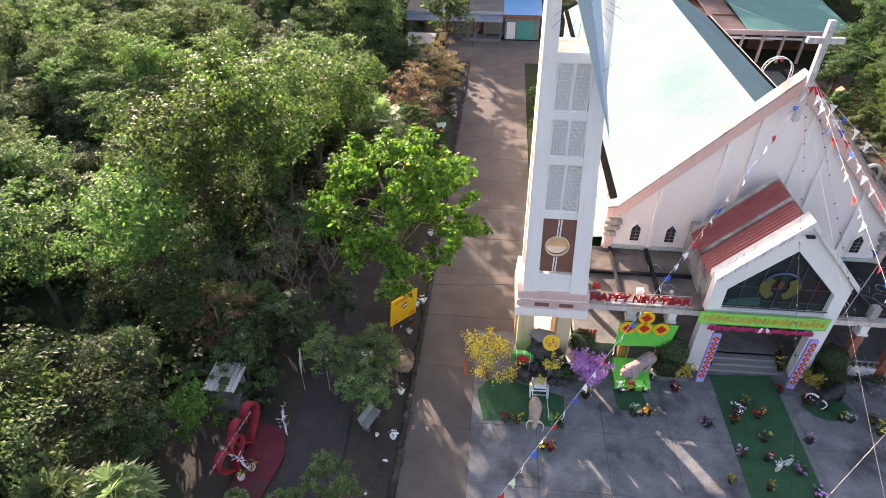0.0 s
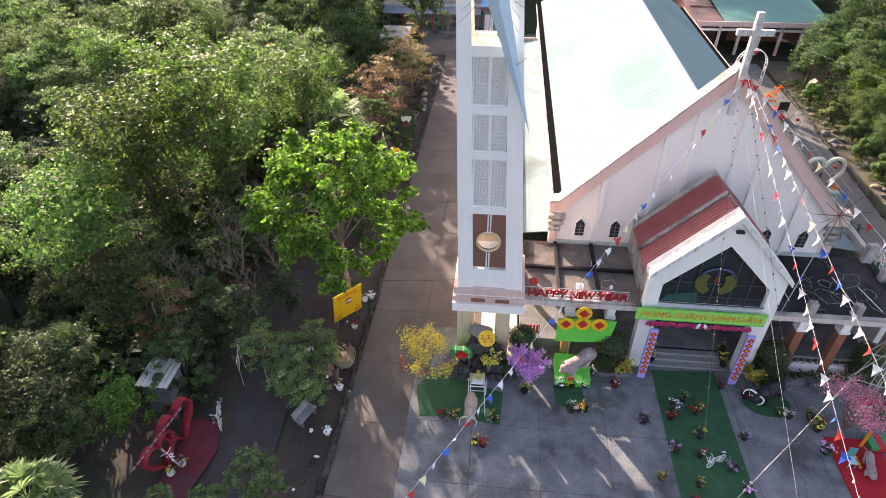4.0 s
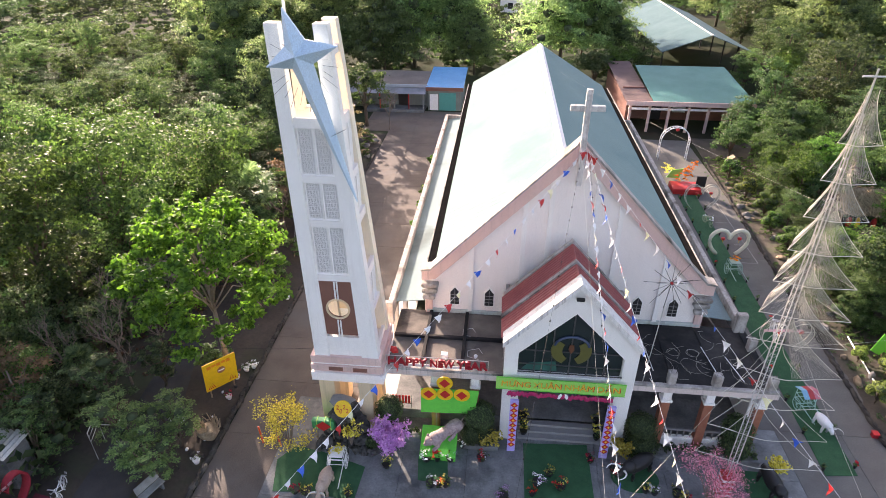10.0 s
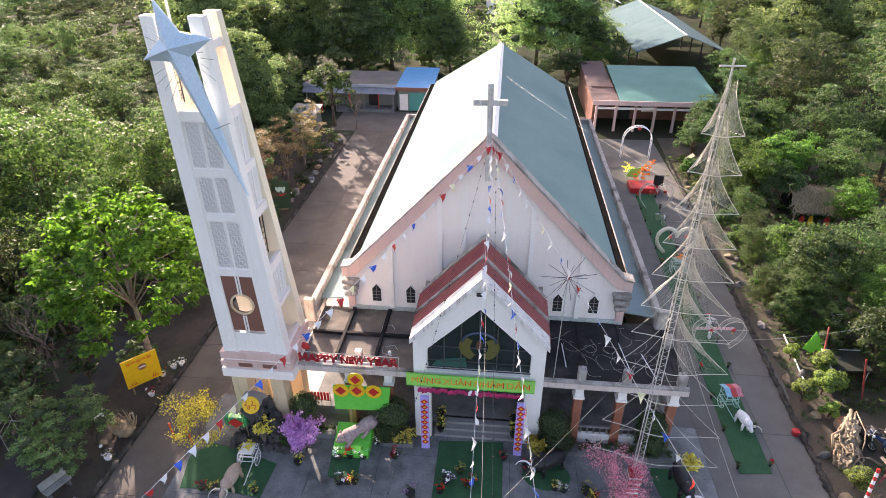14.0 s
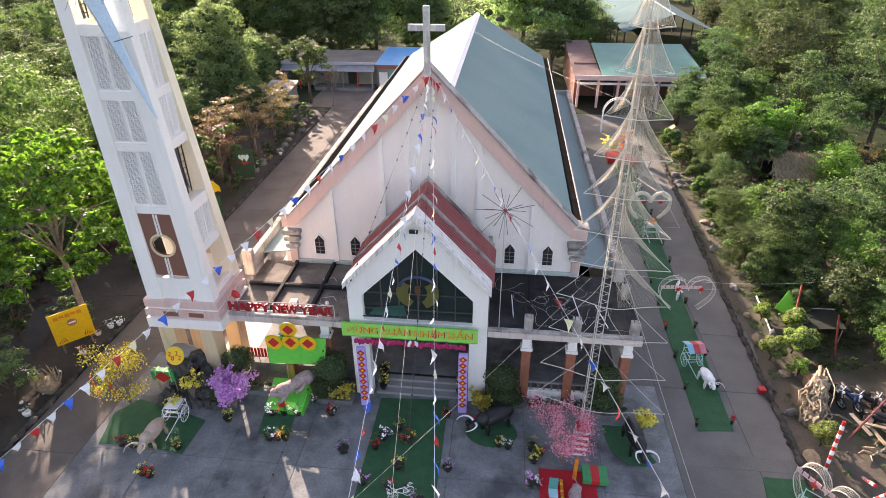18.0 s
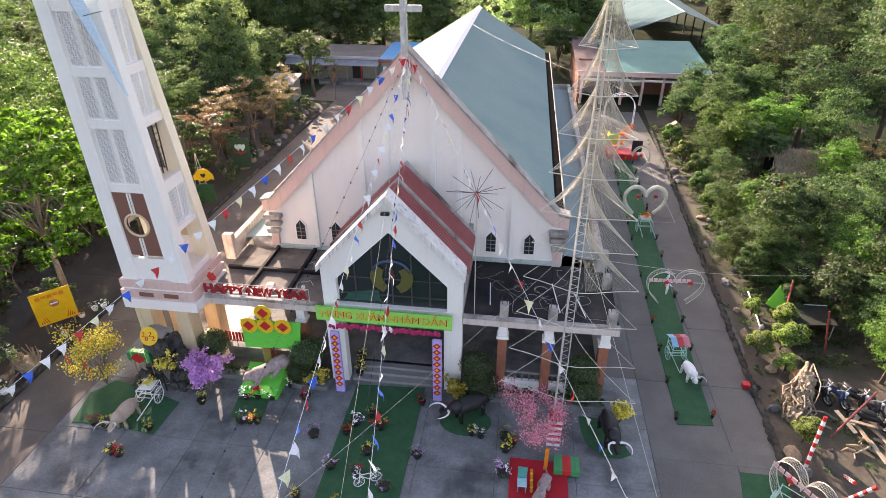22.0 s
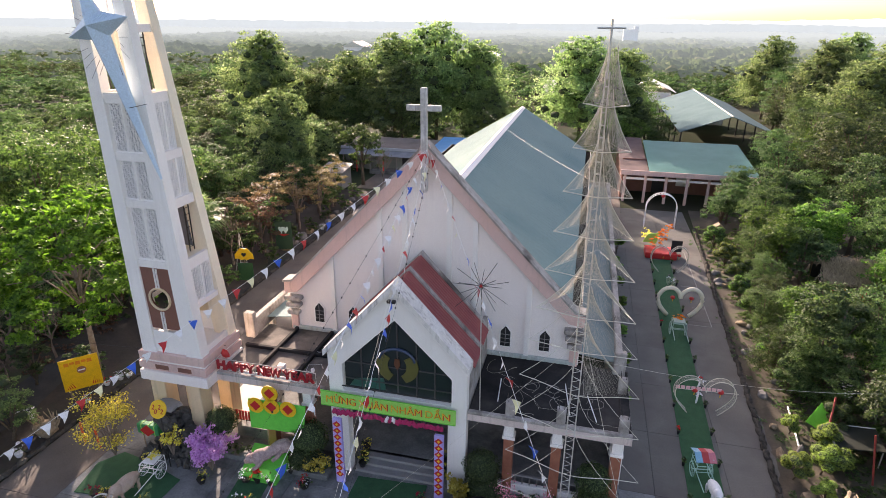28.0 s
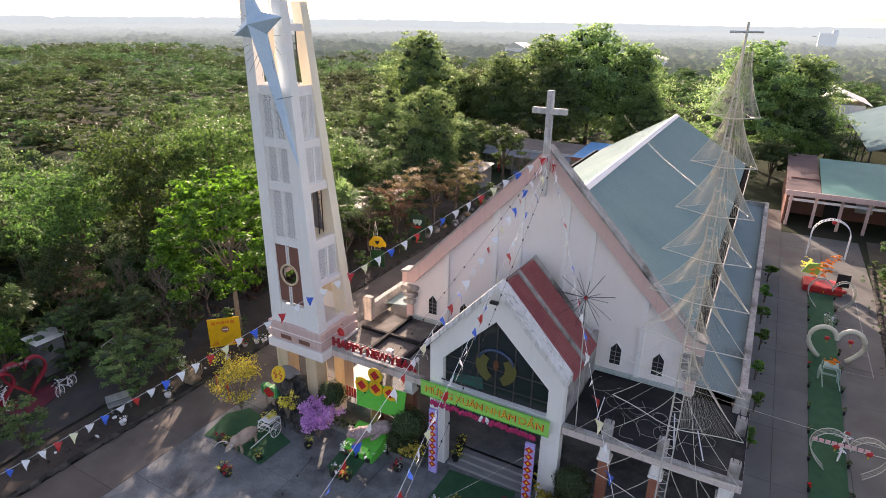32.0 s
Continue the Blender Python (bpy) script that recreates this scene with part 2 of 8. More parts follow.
LEAF_PALM = leaf_mat("palm_leaves", (0.065, 0.11, 0.045), (0.20, 0.27, 0.12), 0.45, 0.02)
# lightened so the leaf colour also carries some distance haze
LEAF_TALL = leaf_mat("tall_tree_leaves", (0.066, 0.118, 0.048), (0.255, 0.35, 0.142), 0.54, 0.012)
LEAF_DEEP = leaf_mat("deep_green_leaves", (0.022, 0.048, 0.018), (0.105, 0.158, 0.058), 0.42, 0.03)
PETAL_YELLOW = leaf_mat("yellow_petals", (0.48, 0.40, 0.05), (0.74, 0.66, 0.19), 0.35, 0.01)
PETAL_OLIVE = leaf_mat("dull_yellow_petals", (0.20, 0.17, 0.03), (0.66, 0.55, 0.12), 0.35, 0.01)
PETAL_PINK = leaf_mat("pink_petals", (0.42, 0.12, 0.19), (0.66, 0.32, 0.41), 0.35, 0.01)
PETAL_PURPLE = leaf_mat("purple_petals", (0.60, 0.26, 0.62), (0.85, 0.56, 0.84), 0.35, 0.01)
PETAL_RED = leaf_mat("red_petals", (0.45, 0.01, 0.02), (0.65, 0.03, 0.05), 0.3, 0.01)
PETAL_WHITE = leaf_mat("white_petals", (0.65, 0.65, 0.68), (0.82, 0.82, 0.84), 0.3, 0.01)
PETAL_ORANGE = leaf_mat("orange_petals", (0.65, 0.16, 0.01), (0.82, 0.32, 0.03), 0.3, 0.01)


# ---- building blocks ----
def where(ob):
    p = Vector((0, 0, 0))
    while ob:
        p += ob.location
        ob = ob.parent
    return p


def thing(name, at, label, category, group="", kind=""):
    ob = new(name)
    ob.empty_display_size = 0.2
    ob.location = at
    return tagged(ob, label, category, group, kind)


def part(name, bm, material, parent=None, label="", local=False, smooth=False):
    """Links a bmesh as one mesh object. Its coordinates are the world's, or its parent's with local."""
    me = bpy.data.meshes.new(name)
    if parent and not local:
        bmesh.ops.translate(bm, verts=bm.verts, vec=-where(parent))
    bm.normal_update()
    bm.to_mesh(me)
    bm.free()
    for m in material if isinstance(material, (list, tuple)) else (material,):
        me.materials.append(m)
    if smooth:
        me.shade_smooth()
    ob = new(name, me)
    ob.parent = parent
    if label:
        ob["label"] = label
    return ob


def mesh_from(name, verts, faces, material, smooth=False):
    me = bpy.data.meshes.new(name)
    me.from_pydata(verts, [], faces)
    me.materials.append(material)
    if smooth:
        me.shade_smooth()
    return me


def child(name, me, parent, m=None, label=""):
    ob = new(name, me)
    ob.parent = parent
    if m is not None:
        ob.matrix_basis = m
    if label:
        ob["label"] = label
    return ob


def bx(bm, x0, x1, y0, y1, z0, z1, bevel=0.0):
    r = bmesh.ops.create_cube(bm, size=1.0, matrix=Matrix.Translation(((x0 + x1) / 2, (y0 + y1) / 2, (z0 + z1) / 2)) @ Matrix.Diagonal((x1 - x0, y1 - y0, z1 - z0, 1)))
    if bevel:
        es = list({e for v in r["verts"] for e in v.link_edges})
        bmesh.ops.bevel(bm, geom=es, offset=bevel, segments=1, affect="EDGES")
    return bm


def box(x0, x1, y0, y1, z0, z1, bevel=0.0):
    return bx(bmesh.new(), x0, x1, y0, y1, z0, z1, bevel)


def prism(bm, pts, axis, a, b):
    """A closed polygon of (u, v) pushed from a to b along axis: x -> (y, z), y -> (x, z), z -> (x, y)."""
    def at(u, v, w):
        return {"x": (w, u, v), "y": (u, w, v), "z": (u, v, w)}[axis]
    lo, hi = [bm.verts.new(at(u, v, a)) for u, v in pts], [bm.verts.new(at(u, v, b)) for u, v in pts]
    n = len(pts)
    fs = [bm.faces.new(lo), bm.faces.new(hi[::-1])] + [bm.faces.new((lo[i], hi[i], hi[(i + 1) % n], lo[(i + 1) % n])) for i in range(n)]
    bmesh.ops.recalc_face_normals(bm, faces=fs)
    return bm


def tube(bm, pts, r, n=6, r2=None, caps=True):
    """A round bar along points, from radius r to r2."""
    pts = [Vector(p) for p in pts]
    r2 = r if r2 is None else r2
    rings = []
    for i, p in enumerate(pts):
        d = (pts[min(i + 1, len(pts) - 1)] - pts[max(i - 1, 0)])
        q = d.to_track_quat("Z", "Y")
        rad = r + (r2 - r) * i / max(1, len(pts) - 1)
        rings.append([bm.verts.new(p + q @ Vector((rad * math.cos(2 * math.pi * k / n), rad * math.sin(2 * math.pi * k / n), 0))) for k in range(n)])
    for a, b in zip(rings, rings[1:]):
        for k in range(n):
            bm.faces.new((a[k], a[(k + 1) % n], b[(k + 1) % n], b[k]))
    if caps and n > 2:
        bm.faces.new(rings[0][::-1])
        bm.faces.new(rings[-1])
    return bm


def lathe(bm, prof, at=(0, 0, 0), n=12):
    """A turned form from (radius, height) pairs."""
    rings = [[bm.verts.new((at[0] + r * math.cos(2 * math.pi * k / n), at[1] + r * math.sin(2 * math.pi * k / n), at[2] + z)) for k in range(n)] for r, z in prof]
    for a, b in zip(rings, rings[1:]):
        for k in range(n):
            bm.faces.new((a[k], a[(k + 1) % n], b[(k + 1) % n], b[k]))
    bm.faces.new(rings[0][::-1])
    bm.faces.new(rings[-1])
    return bm


def blob(bm, at, size, rough=0.15, sub=2, seed=0.0, freq=1.5):
    """An uneven rounded lump."""
    r = bmesh.ops.create_icosphere(bm, subdivisions=sub, radius=1.0)
    for v in r["verts"]:
        k = 1 + rough * noise.noise(v.co * freq + Vector((seed, seed * 1.7, 3.1)))
        v.co = Vector((v.co.x * size[0] * k + at[0], v.co.y * size[1] * k + at[1], v.co.z * size[2] * k + at[2]))
    return bm


def words(name, text, size, deep, material, parent, m, label="", wide=0.0, bold=0.0):
    """Raised lettering as a mesh, its middle at the pose m; wide: the length that it is stretched to."""
    cu_ = bpy.data.curves.new(name, "FONT")
    cu_.body, cu_.size, cu_.extrude, cu_.align_x, cu_.align_y = text, size, deep, "CENTER", "CENTER"
    cu_.resolution_u = 3
    cu_.offset = bold
    t = new(name, cu_)
    bpy.context.view_layer.update()
    me = bpy.data.meshes.new_from_object(t.evaluated_get(bpy.context.evaluated_depsgraph_get()))
    bpy.data.objects.remove(t)
    bpy.data.curves.remove(cu_)
    if wide:
        xs = [v.co.x for v in me.vertices]
        k = wide / (max(xs) - min(xs))
        for v in me.vertices:
            v.co.x *= k
    me.materials.clear()
    me.materials.append(material)
    return child(name, me, parent, m, label)


# ---- ground, roads and kerbs ----
def ground_sheet():
    """One sheet to the horizon, finer and gently uneven near the church."""
    def steps(lo, hi, step, far):
        a = list(np.arange(lo, hi + 0.01, step))
        grow, v, w = step, lo, hi
        left, right = [], []
        while v > -far:
            grow *= 1.5
            v, w = v - grow, w + grow
            left.append(v)
            right.append(w)
        return left[::-1] + a + right
    xs, ys = steps(-60, 80, 4, 4200), steps(-20, 140, 4, 4200)
    verts = []
    for y in ys:
        for x in xs:
            flat = -6 < x < 34 and y < 80
            z = -0.06 if flat else -0.06 + 0.35 * noise.noise(Vector((x * 0.05, y * 0.05, 0))) * min(1, abs(x - 14) / 60)
            if math.hypot(x - 14, y) > 250:
                z = -3.0 + 4.0 * noise.noise(Vector((x * 0.004, y * 0.004, 1)))
            verts.append((x, y, z))
    w = len(xs)
    faces = [(j * w + i, j * w + i + 1, (j + 1) * w + i + 1, (j + 1) * w + i) for j in range(len(ys) - 1) for i in range(w - 1)]
    ob = new("ground", mesh_from("ground", verts, faces, GROUND))
    tagged(ob, "dark earth ground with dry leaves between the trees", "ground", kind="structure")


GROUND = mat("earth_and_scrub", (0.028, 0.04, 0.022), (0.048, 0.062, 0.036), 0.95, 0.1, 5, 0.5, stain=(0.05, 0.045, 0.032), spec=0.03)
ground_sheet()


def bed(name, label, x0, x1, y0, y1, material, skew=0.0):
    """A planted bed of earth, slightly heaped."""
    nx, ny = int((x1 - x0) / 0.8), int((y1 - y0) / 0.8)
    verts = [(x0 + skew * (y0 + (y1 - y0) * j / ny) + (x1 - x0) * i / nx, y0 + (y1 - y0) * j / ny, -0.02 if i in (0, nx) or j in (0, ny) else 0.02 + 0.09 * (0.5 + noise.noise(Vector((i * 0.35, j * 0.35, x0))))) for j in range(ny + 1) for i in range(nx + 1)]
    faces = [(j * (nx + 1) + i, j * (nx + 1) + i + 1, (j + 1) * (nx + 1) + i + 1, (j + 1) * (nx + 1) + i) for j in range(ny) for i in range(nx)]
    tagged(new(name, mesh_from(name, verts, faces, material, True)), label, "garden bed", kind="structure")


bed("garden_bed_left", "dark earth garden bed with dry leaves", -16, -3.7, 2, 67, SOIL)
bed("garden_bed_right", "brown earth flower bed beside the road", 29.62, 48, 2, 69, mat("brown_bed_earth", (0.06, 0.05, 0.038), (0.115, 0.095, 0.07), 0.95, 0.6, 8, 0.6, stain=(0.07, 0.08, 0.04)), 0.0445)
tagged(new("path_left", mesh_from("path_left", [(-8.6, 2, 0.16), (-5.9, 2, 0.16), (-6.6, 21, 0.16), (-8.2, 27, 0.16), (-9.8, 27, 0.16), (-9.2, 20, 0.16)], [(0, 1, 2, 3, 4, 5)], mat("asphalt_path", (0.03, 0.031, 0.033), (0.06, 0.057, 0.055), 0.9, 0.8, 30, 0.4, stain=(0.055, 0.042, 0.032)))), "dark grey garden path under the trees", "path", kind="structure")


def slabs(name, label, material, xs, ys, top=0.0, gap=0.007):
    """Cast concrete bays with open joints: each bay is a piece."""
    base = tagged(new(name, mesh_from(name, [(xs[0], ys[0], top - 0.05), (xs[-1], ys[0], top - 0.05), (xs[-1], ys[-1], top - 0.05), (xs[0], ys[-1], top - 0.05)], [(0, 1, 2, 3)], KERB)), label, "pavement", kind="structure")
    shared = {}
    for x0, x1 in zip(xs, xs[1:]):
        for y0, y1 in zip(ys, ys[1:]):
            key = (round(x1 - x0, 3), round(y1 - y0, 3))
            if key not in shared:
                bm = box(gap, key[0] - gap, gap, key[1] - gap, -0.05, 0, 0.008)
                me = bpy.data.meshes.new("slab")
                bm.to_mesh(me)
                bm.free()
                me.materials.append(material)
                shared[key] = me
            child("slab", shared[key], base, Matrix.Translation((x0, y0, top + random.uniform(-0.006, 0.0))))
    return base


def grid(lo, hi, step):
    n = max(1, round((hi - lo) / step))
    return [lo + (hi - lo) * i / n for i in range(n + 1)]


slabs("pavement_court", "grey cast concrete forecourt in large square bays", CONC, [-0.5 + 3.22 * i for i in range(9)], [0.4 + 3.22 * i for i in range(8)])
slabs("pavement_side", "narrow grey concrete strip beside the church wall", CONC_GREY, [23.62, 25.26], grid(22.94, 68, 4.4))
slabs("pavement_drive", "tan dusty concrete drive beside the tower", CONC_TAN, [-3.6, -0.5], grid(0.4, 20, 4.0))
slabs("road_left", "tan dusty concrete road along the church", CONC_TAN, [-3.6, -0.4, 2.8], grid(20, 68, 4.0))
slabs("pavement_passage", "pale cement floor of the passage beside the tower", PALE_CEMENT, [2.8, 4.9], grid(19.6, 34, 3.6), 0.02)
slabs("pavement_yard", "tan concrete yard before the rear building", CONC_TAN, grid(-7, 25.3, 6), grid(68, 76.4, 4.2))
slabs("road_right", "grey concrete road along the church", CONC_GREY, [25.26, 28.6, 31.95], grid(0.4, 68, 4.4))
path_sand = mat("sandy_path", (0.30, 0.25, 0.19), (0.44, 0.37, 0.29), 0.95, 0.6, 10, 0.3)
tagged(part("path", prism(bmesh.new(), [(11.3, 92.0), (13.5, 92.0), (13.7, 120.0), (15.6, 172.0), (12.0, 172.0), (11.4, 120.0)], "z", -0.05, 0.03), path_sand), "pale sandy path between the trees behind the church", "path", kind="structure")
# a paler band of tiles crosses the right road
slabs("pavement_band", "row of grey paving bays across the road", CONC_GREY, grid(25.3, 31.3, 1.5), [18.2, 18.95], 0.008)


def kerb(name, label, x, y0, y1, w=0.22, h=0.16, skew=0.0):
    top = tagged(new(name), label, "kerb", kind="structure")
    top.location = (x, y0, 0)
    meshes = []
    for s in range(5):
        bm = blob(bmesh.new(), (0, 0, h * 0.45), (w * 0.72, 0.33, h * 0.78), 0.5, 2, s * 3.3, 2.6)
        me = bpy.data.meshes.new("kerb_stone")
        bm.to_mesh(me)
        bm.free()
        me.materials.append(KERB)
        meshes.append(me)
    y = 0.0
    while y < y1 - y0:
        child("kerb_stone", meshes[random.randrange(5)], top, pose(skew * y + random.uniform(-0.05, 0.05), y, random.uniform(-0.03, 0.03), 0, 0, random.uniform(-14, 14)))
        y += random.uniform(0.32, 0.5)


kerb("kerb_left", "rough dark stone edging along the garden bed", -3.72, 4, 62)
kerb("kerb_right", "rough dark stone edging along the flower bed", 29.78, 4, 62, skew=0.0445)

# ---- church ----
CX = 13.85
church = thing("church", (CX, 45, 0), "cream and pink parish church with a pale blue metal roof", "church")


def church_body():
    bm = bmesh.new()
    prism(bm, [(6.3, 0), (21.4, 0), (21.4, 6.75), (CX, 14.35), (6.3, 6.75)], "y", 26.12, 26.4)
    part("front_wall", bm, CREAM, church, "cream rendered gable front with white pilasters")
    # pink raking band and its dark weathered coping
    for s, nm in ((-1, "left"), (1, "right")):
        e0, e1 = CX + s * 7.68, CX + s * 7.2
        bm = bmesh.new()
        prism(bm, [(e0, 6.38), (e0, 7.0), (e1, 7.08), (CX, 14.55), (CX, 13.72), (CX + s * 6.95, 6.5)], "y", 25.84, 26.115)
        part("gable_band", bm, PINK, church, "broad pink rendered band under the gable edge")
        bm = bmesh.new()
        prism(bm, [(e0 + s * 0.04, 7.0), (e0 + s * 0.04, 7.1), (e1, 7.2), (CX, 14.68), (CX, 14.55), (e1, 7.08)], "y", 25.76, 26.5)
        part("gable_coping", bm, WEATHER, church, "weathered grey coping")
        # stepped brackets at the foot of the gable
        for k, (w, z) in enumerate(((0.95, 5.95), (0.85, 5.55), (0.7, 5.1))):
            x0 = CX + s * (7.72 - 0.03 * k)
            bm = box(min(x0, x0 - s * w), max(x0, x0 - s * w), 25.72 + 0.05 * k, 26.3, z, z + 0.26, 0.06)
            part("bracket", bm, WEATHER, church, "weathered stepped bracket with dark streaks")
        bm = box(min(CX + s * 7.5, CX + s * 7.1), max(CX + s * 7.5, CX + s * 7.1), 25.95, 26.118, 4.1, 5.1, 0.02)
        part("bracket_stem", bm, PINK, church)
        for d, top in ((5.02, 8.55), (2.36, 11.3), (1.1, 12.6)):
            x = CX + s * d
            bm = bmesh.new()
            prism(bm, [(x - 0.12, 4.3), (x + 0.12, 4.3), (x + 0.12, top - s * 0.1), (x - 0.12, top + s * 0.1)], "y", 25.97, 26.117)
            part("pilaster", bm, WHITE, church, "white vertical rib")
        # lancet windows
        for d in (3.98, 5.88):
            x = CX + s * d
            win = part("window", prism(bmesh.new(), [(x - 0.31, 4.72), (x + 0.31, 4.72), (x + 0.31, 5.62), (x, 5.98), (x - 0.31, 5.62)], "y", 26.06, 26.116), WHITE, church, "small pointed window with a white frame")
            part("pane", prism(bmesh.new(), [(x - 0.24, 4.78), (x + 0.24, 4.78), (x + 0.24, 5.58), (x, 5.88), (x - 0.24, 5.58)], "y", 26.04, 26.057), DARK, win, "dark latticed opening")
            for z in (4.98, 5.2, 5.42):
                part("glazing_bar", box(x - 0.23, x + 0.23, 26.02, 26.037, z, z + 0.025), GREY, win)
            part("glazing_bar", box(x - 0.014, x + 0.014, 26.0, 26.018, 4.8, 5.8), GREY, win)
    # flashing ledge above the porch roofs
    part("ledge", box(6.4, 21.3, 25.95, 26.115, 4.22, 4.42, 0.02), mat("pale_teal_ledge", (0.42, 0.48, 0.45), (0.5, 0.55, 0.52), 0.7, 1, 30, 0.1, streak=0.5), church, "pale teal stained ledge")
    # side walls of the nave, aisles and back
    for s in (-1, 1):
        x = CX + s * 7.15
        part("nave_wall", box(x - 0.12, x + 0.12, 26.41, 64, 3.9, 6.7), CREAM, church)
        xo = CX + s * 9.45
        y0 = 34.0 if s < 0 else 26.3
        part("aisle_wall", box(xo - 0.12, xo + 0.12, y0, 60, 0, 3.9), CREAM, church, "cream rendered aisle wall")
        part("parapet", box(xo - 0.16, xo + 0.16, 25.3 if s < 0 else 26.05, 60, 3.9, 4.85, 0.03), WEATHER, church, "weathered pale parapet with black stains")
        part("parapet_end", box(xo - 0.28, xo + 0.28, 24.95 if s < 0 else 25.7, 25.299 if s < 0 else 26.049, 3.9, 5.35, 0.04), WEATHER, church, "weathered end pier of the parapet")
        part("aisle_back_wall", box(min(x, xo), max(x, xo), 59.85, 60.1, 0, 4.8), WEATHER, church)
        # low metal roof of the aisle in sheets
        xi0, xi1 = sorted((CX + s * 7.3, CX + s * 9.28))
        for k, (a, b) in enumerate(zip(grid(26.5, 59.8, 6.5), grid(26.5, 59.8, 6.5)[1:])):
            bm = bmesh.new()
            zi, zo = (4.62, 4.36)
            za, zb = (zo, zi) if s < 0 else (zi, zo)
            prism(bm, [(xi0, za), (xi1, zb), (xi1, zb + 0.04), (xi0, za + 0.04)], "y", a + 0.01, b + 0.06)
            part("aisle_roof_sheet", bm, AISLE_ROOF, church, "pale blue low metal roof sheet")
        # dark gutter
        g0, g1 = sorted((CX + s * 6.9, CX + s * 7.45))
        part("gutter", box(g0, g1, 26.5, 64.2, 6.84, 6.96), GUTTER, church, "wide black gutter")
        gx = CX + s * 7.49
        part("gutter_edge", box(gx - 0.035, gx + 0.035, 26.5, 64.2, 6.7, 7.0, 0.01), WEATHER, church)
        # arcade posts of the open aisle
    for y in (27.2, 30.4, 33.6):
        part("aisle_post", box(4.25, 4.55, y - 0.15, y + 0.15, 0, 3.9, 0.02), CREAM, church)
    part("back_wall", prism(bmesh.new(), [(6.6, 0), (21.1, 0), (21.1, 6.8), (CX, 11.0), (6.6, 6.8)], "y", 63.9, 64.2), CREAM, church)
    # main roof: two folded slopes with ribs and a ridge cap
    for s in (-1, 1):
        x1, z1 = CX + s * 7.02, 7.05
        bm = bmesh.new()
        prism(bm, [(CX, 11.3), (x1, z1), (x1, z1 - 0.06), (CX, 11.22)], "y", 26.38, 64.8)
        sheet = part("roof_slope", bm, ROOF, church, "pale blue ribbed sheet metal roof slope")
        bm = bmesh.new()
        for i in range(1, 77):
            y = 26.4 + i * 0.5
            tube(bm, [(CX + s * 0.15, y, 11.22), (x1, y, z1 + 0.002)], 0.004, 3, caps=False)
        part("rib", bm, ROOF, sheet)
    part("ridge_cap", prism(bmesh.new(), [(CX - 0.3, 11.17), (CX, 11.36), (CX + 0.3, 11.17), (CX, 11.31)], "y", 26.4, 64.85), WHITE, church, "white ridge cap")
    # cross on the gable
    cr = part("cross", box(CX - 0.135, CX + 0.135, 25.5, 25.76, 12.45, 17.05, 0.02), CROSS_GREY, church, "tall white concrete cross on the gable apex")
    part("cross_arm", box(CX - 0.77, CX - 0.137, 25.52, 25.74, 16.07, 16.33, 0.02), CROSS_GREY, cr)
    part("cross_arm", box(CX + 0.137, CX + 0.77, 25.52, 25.74, 16.07, 16.33, 0.02), CROSS_GREY, cr)
    part("finial", prism(bmesh.new(), [(CX - 0.55, 13.9), (CX - 0.16, 14.6), (CX + 0.16, 14.6), (CX + 0.55, 13.9), (CX, 13.5)], "y", 25.78, 25.838), PINK, church)


church_body()


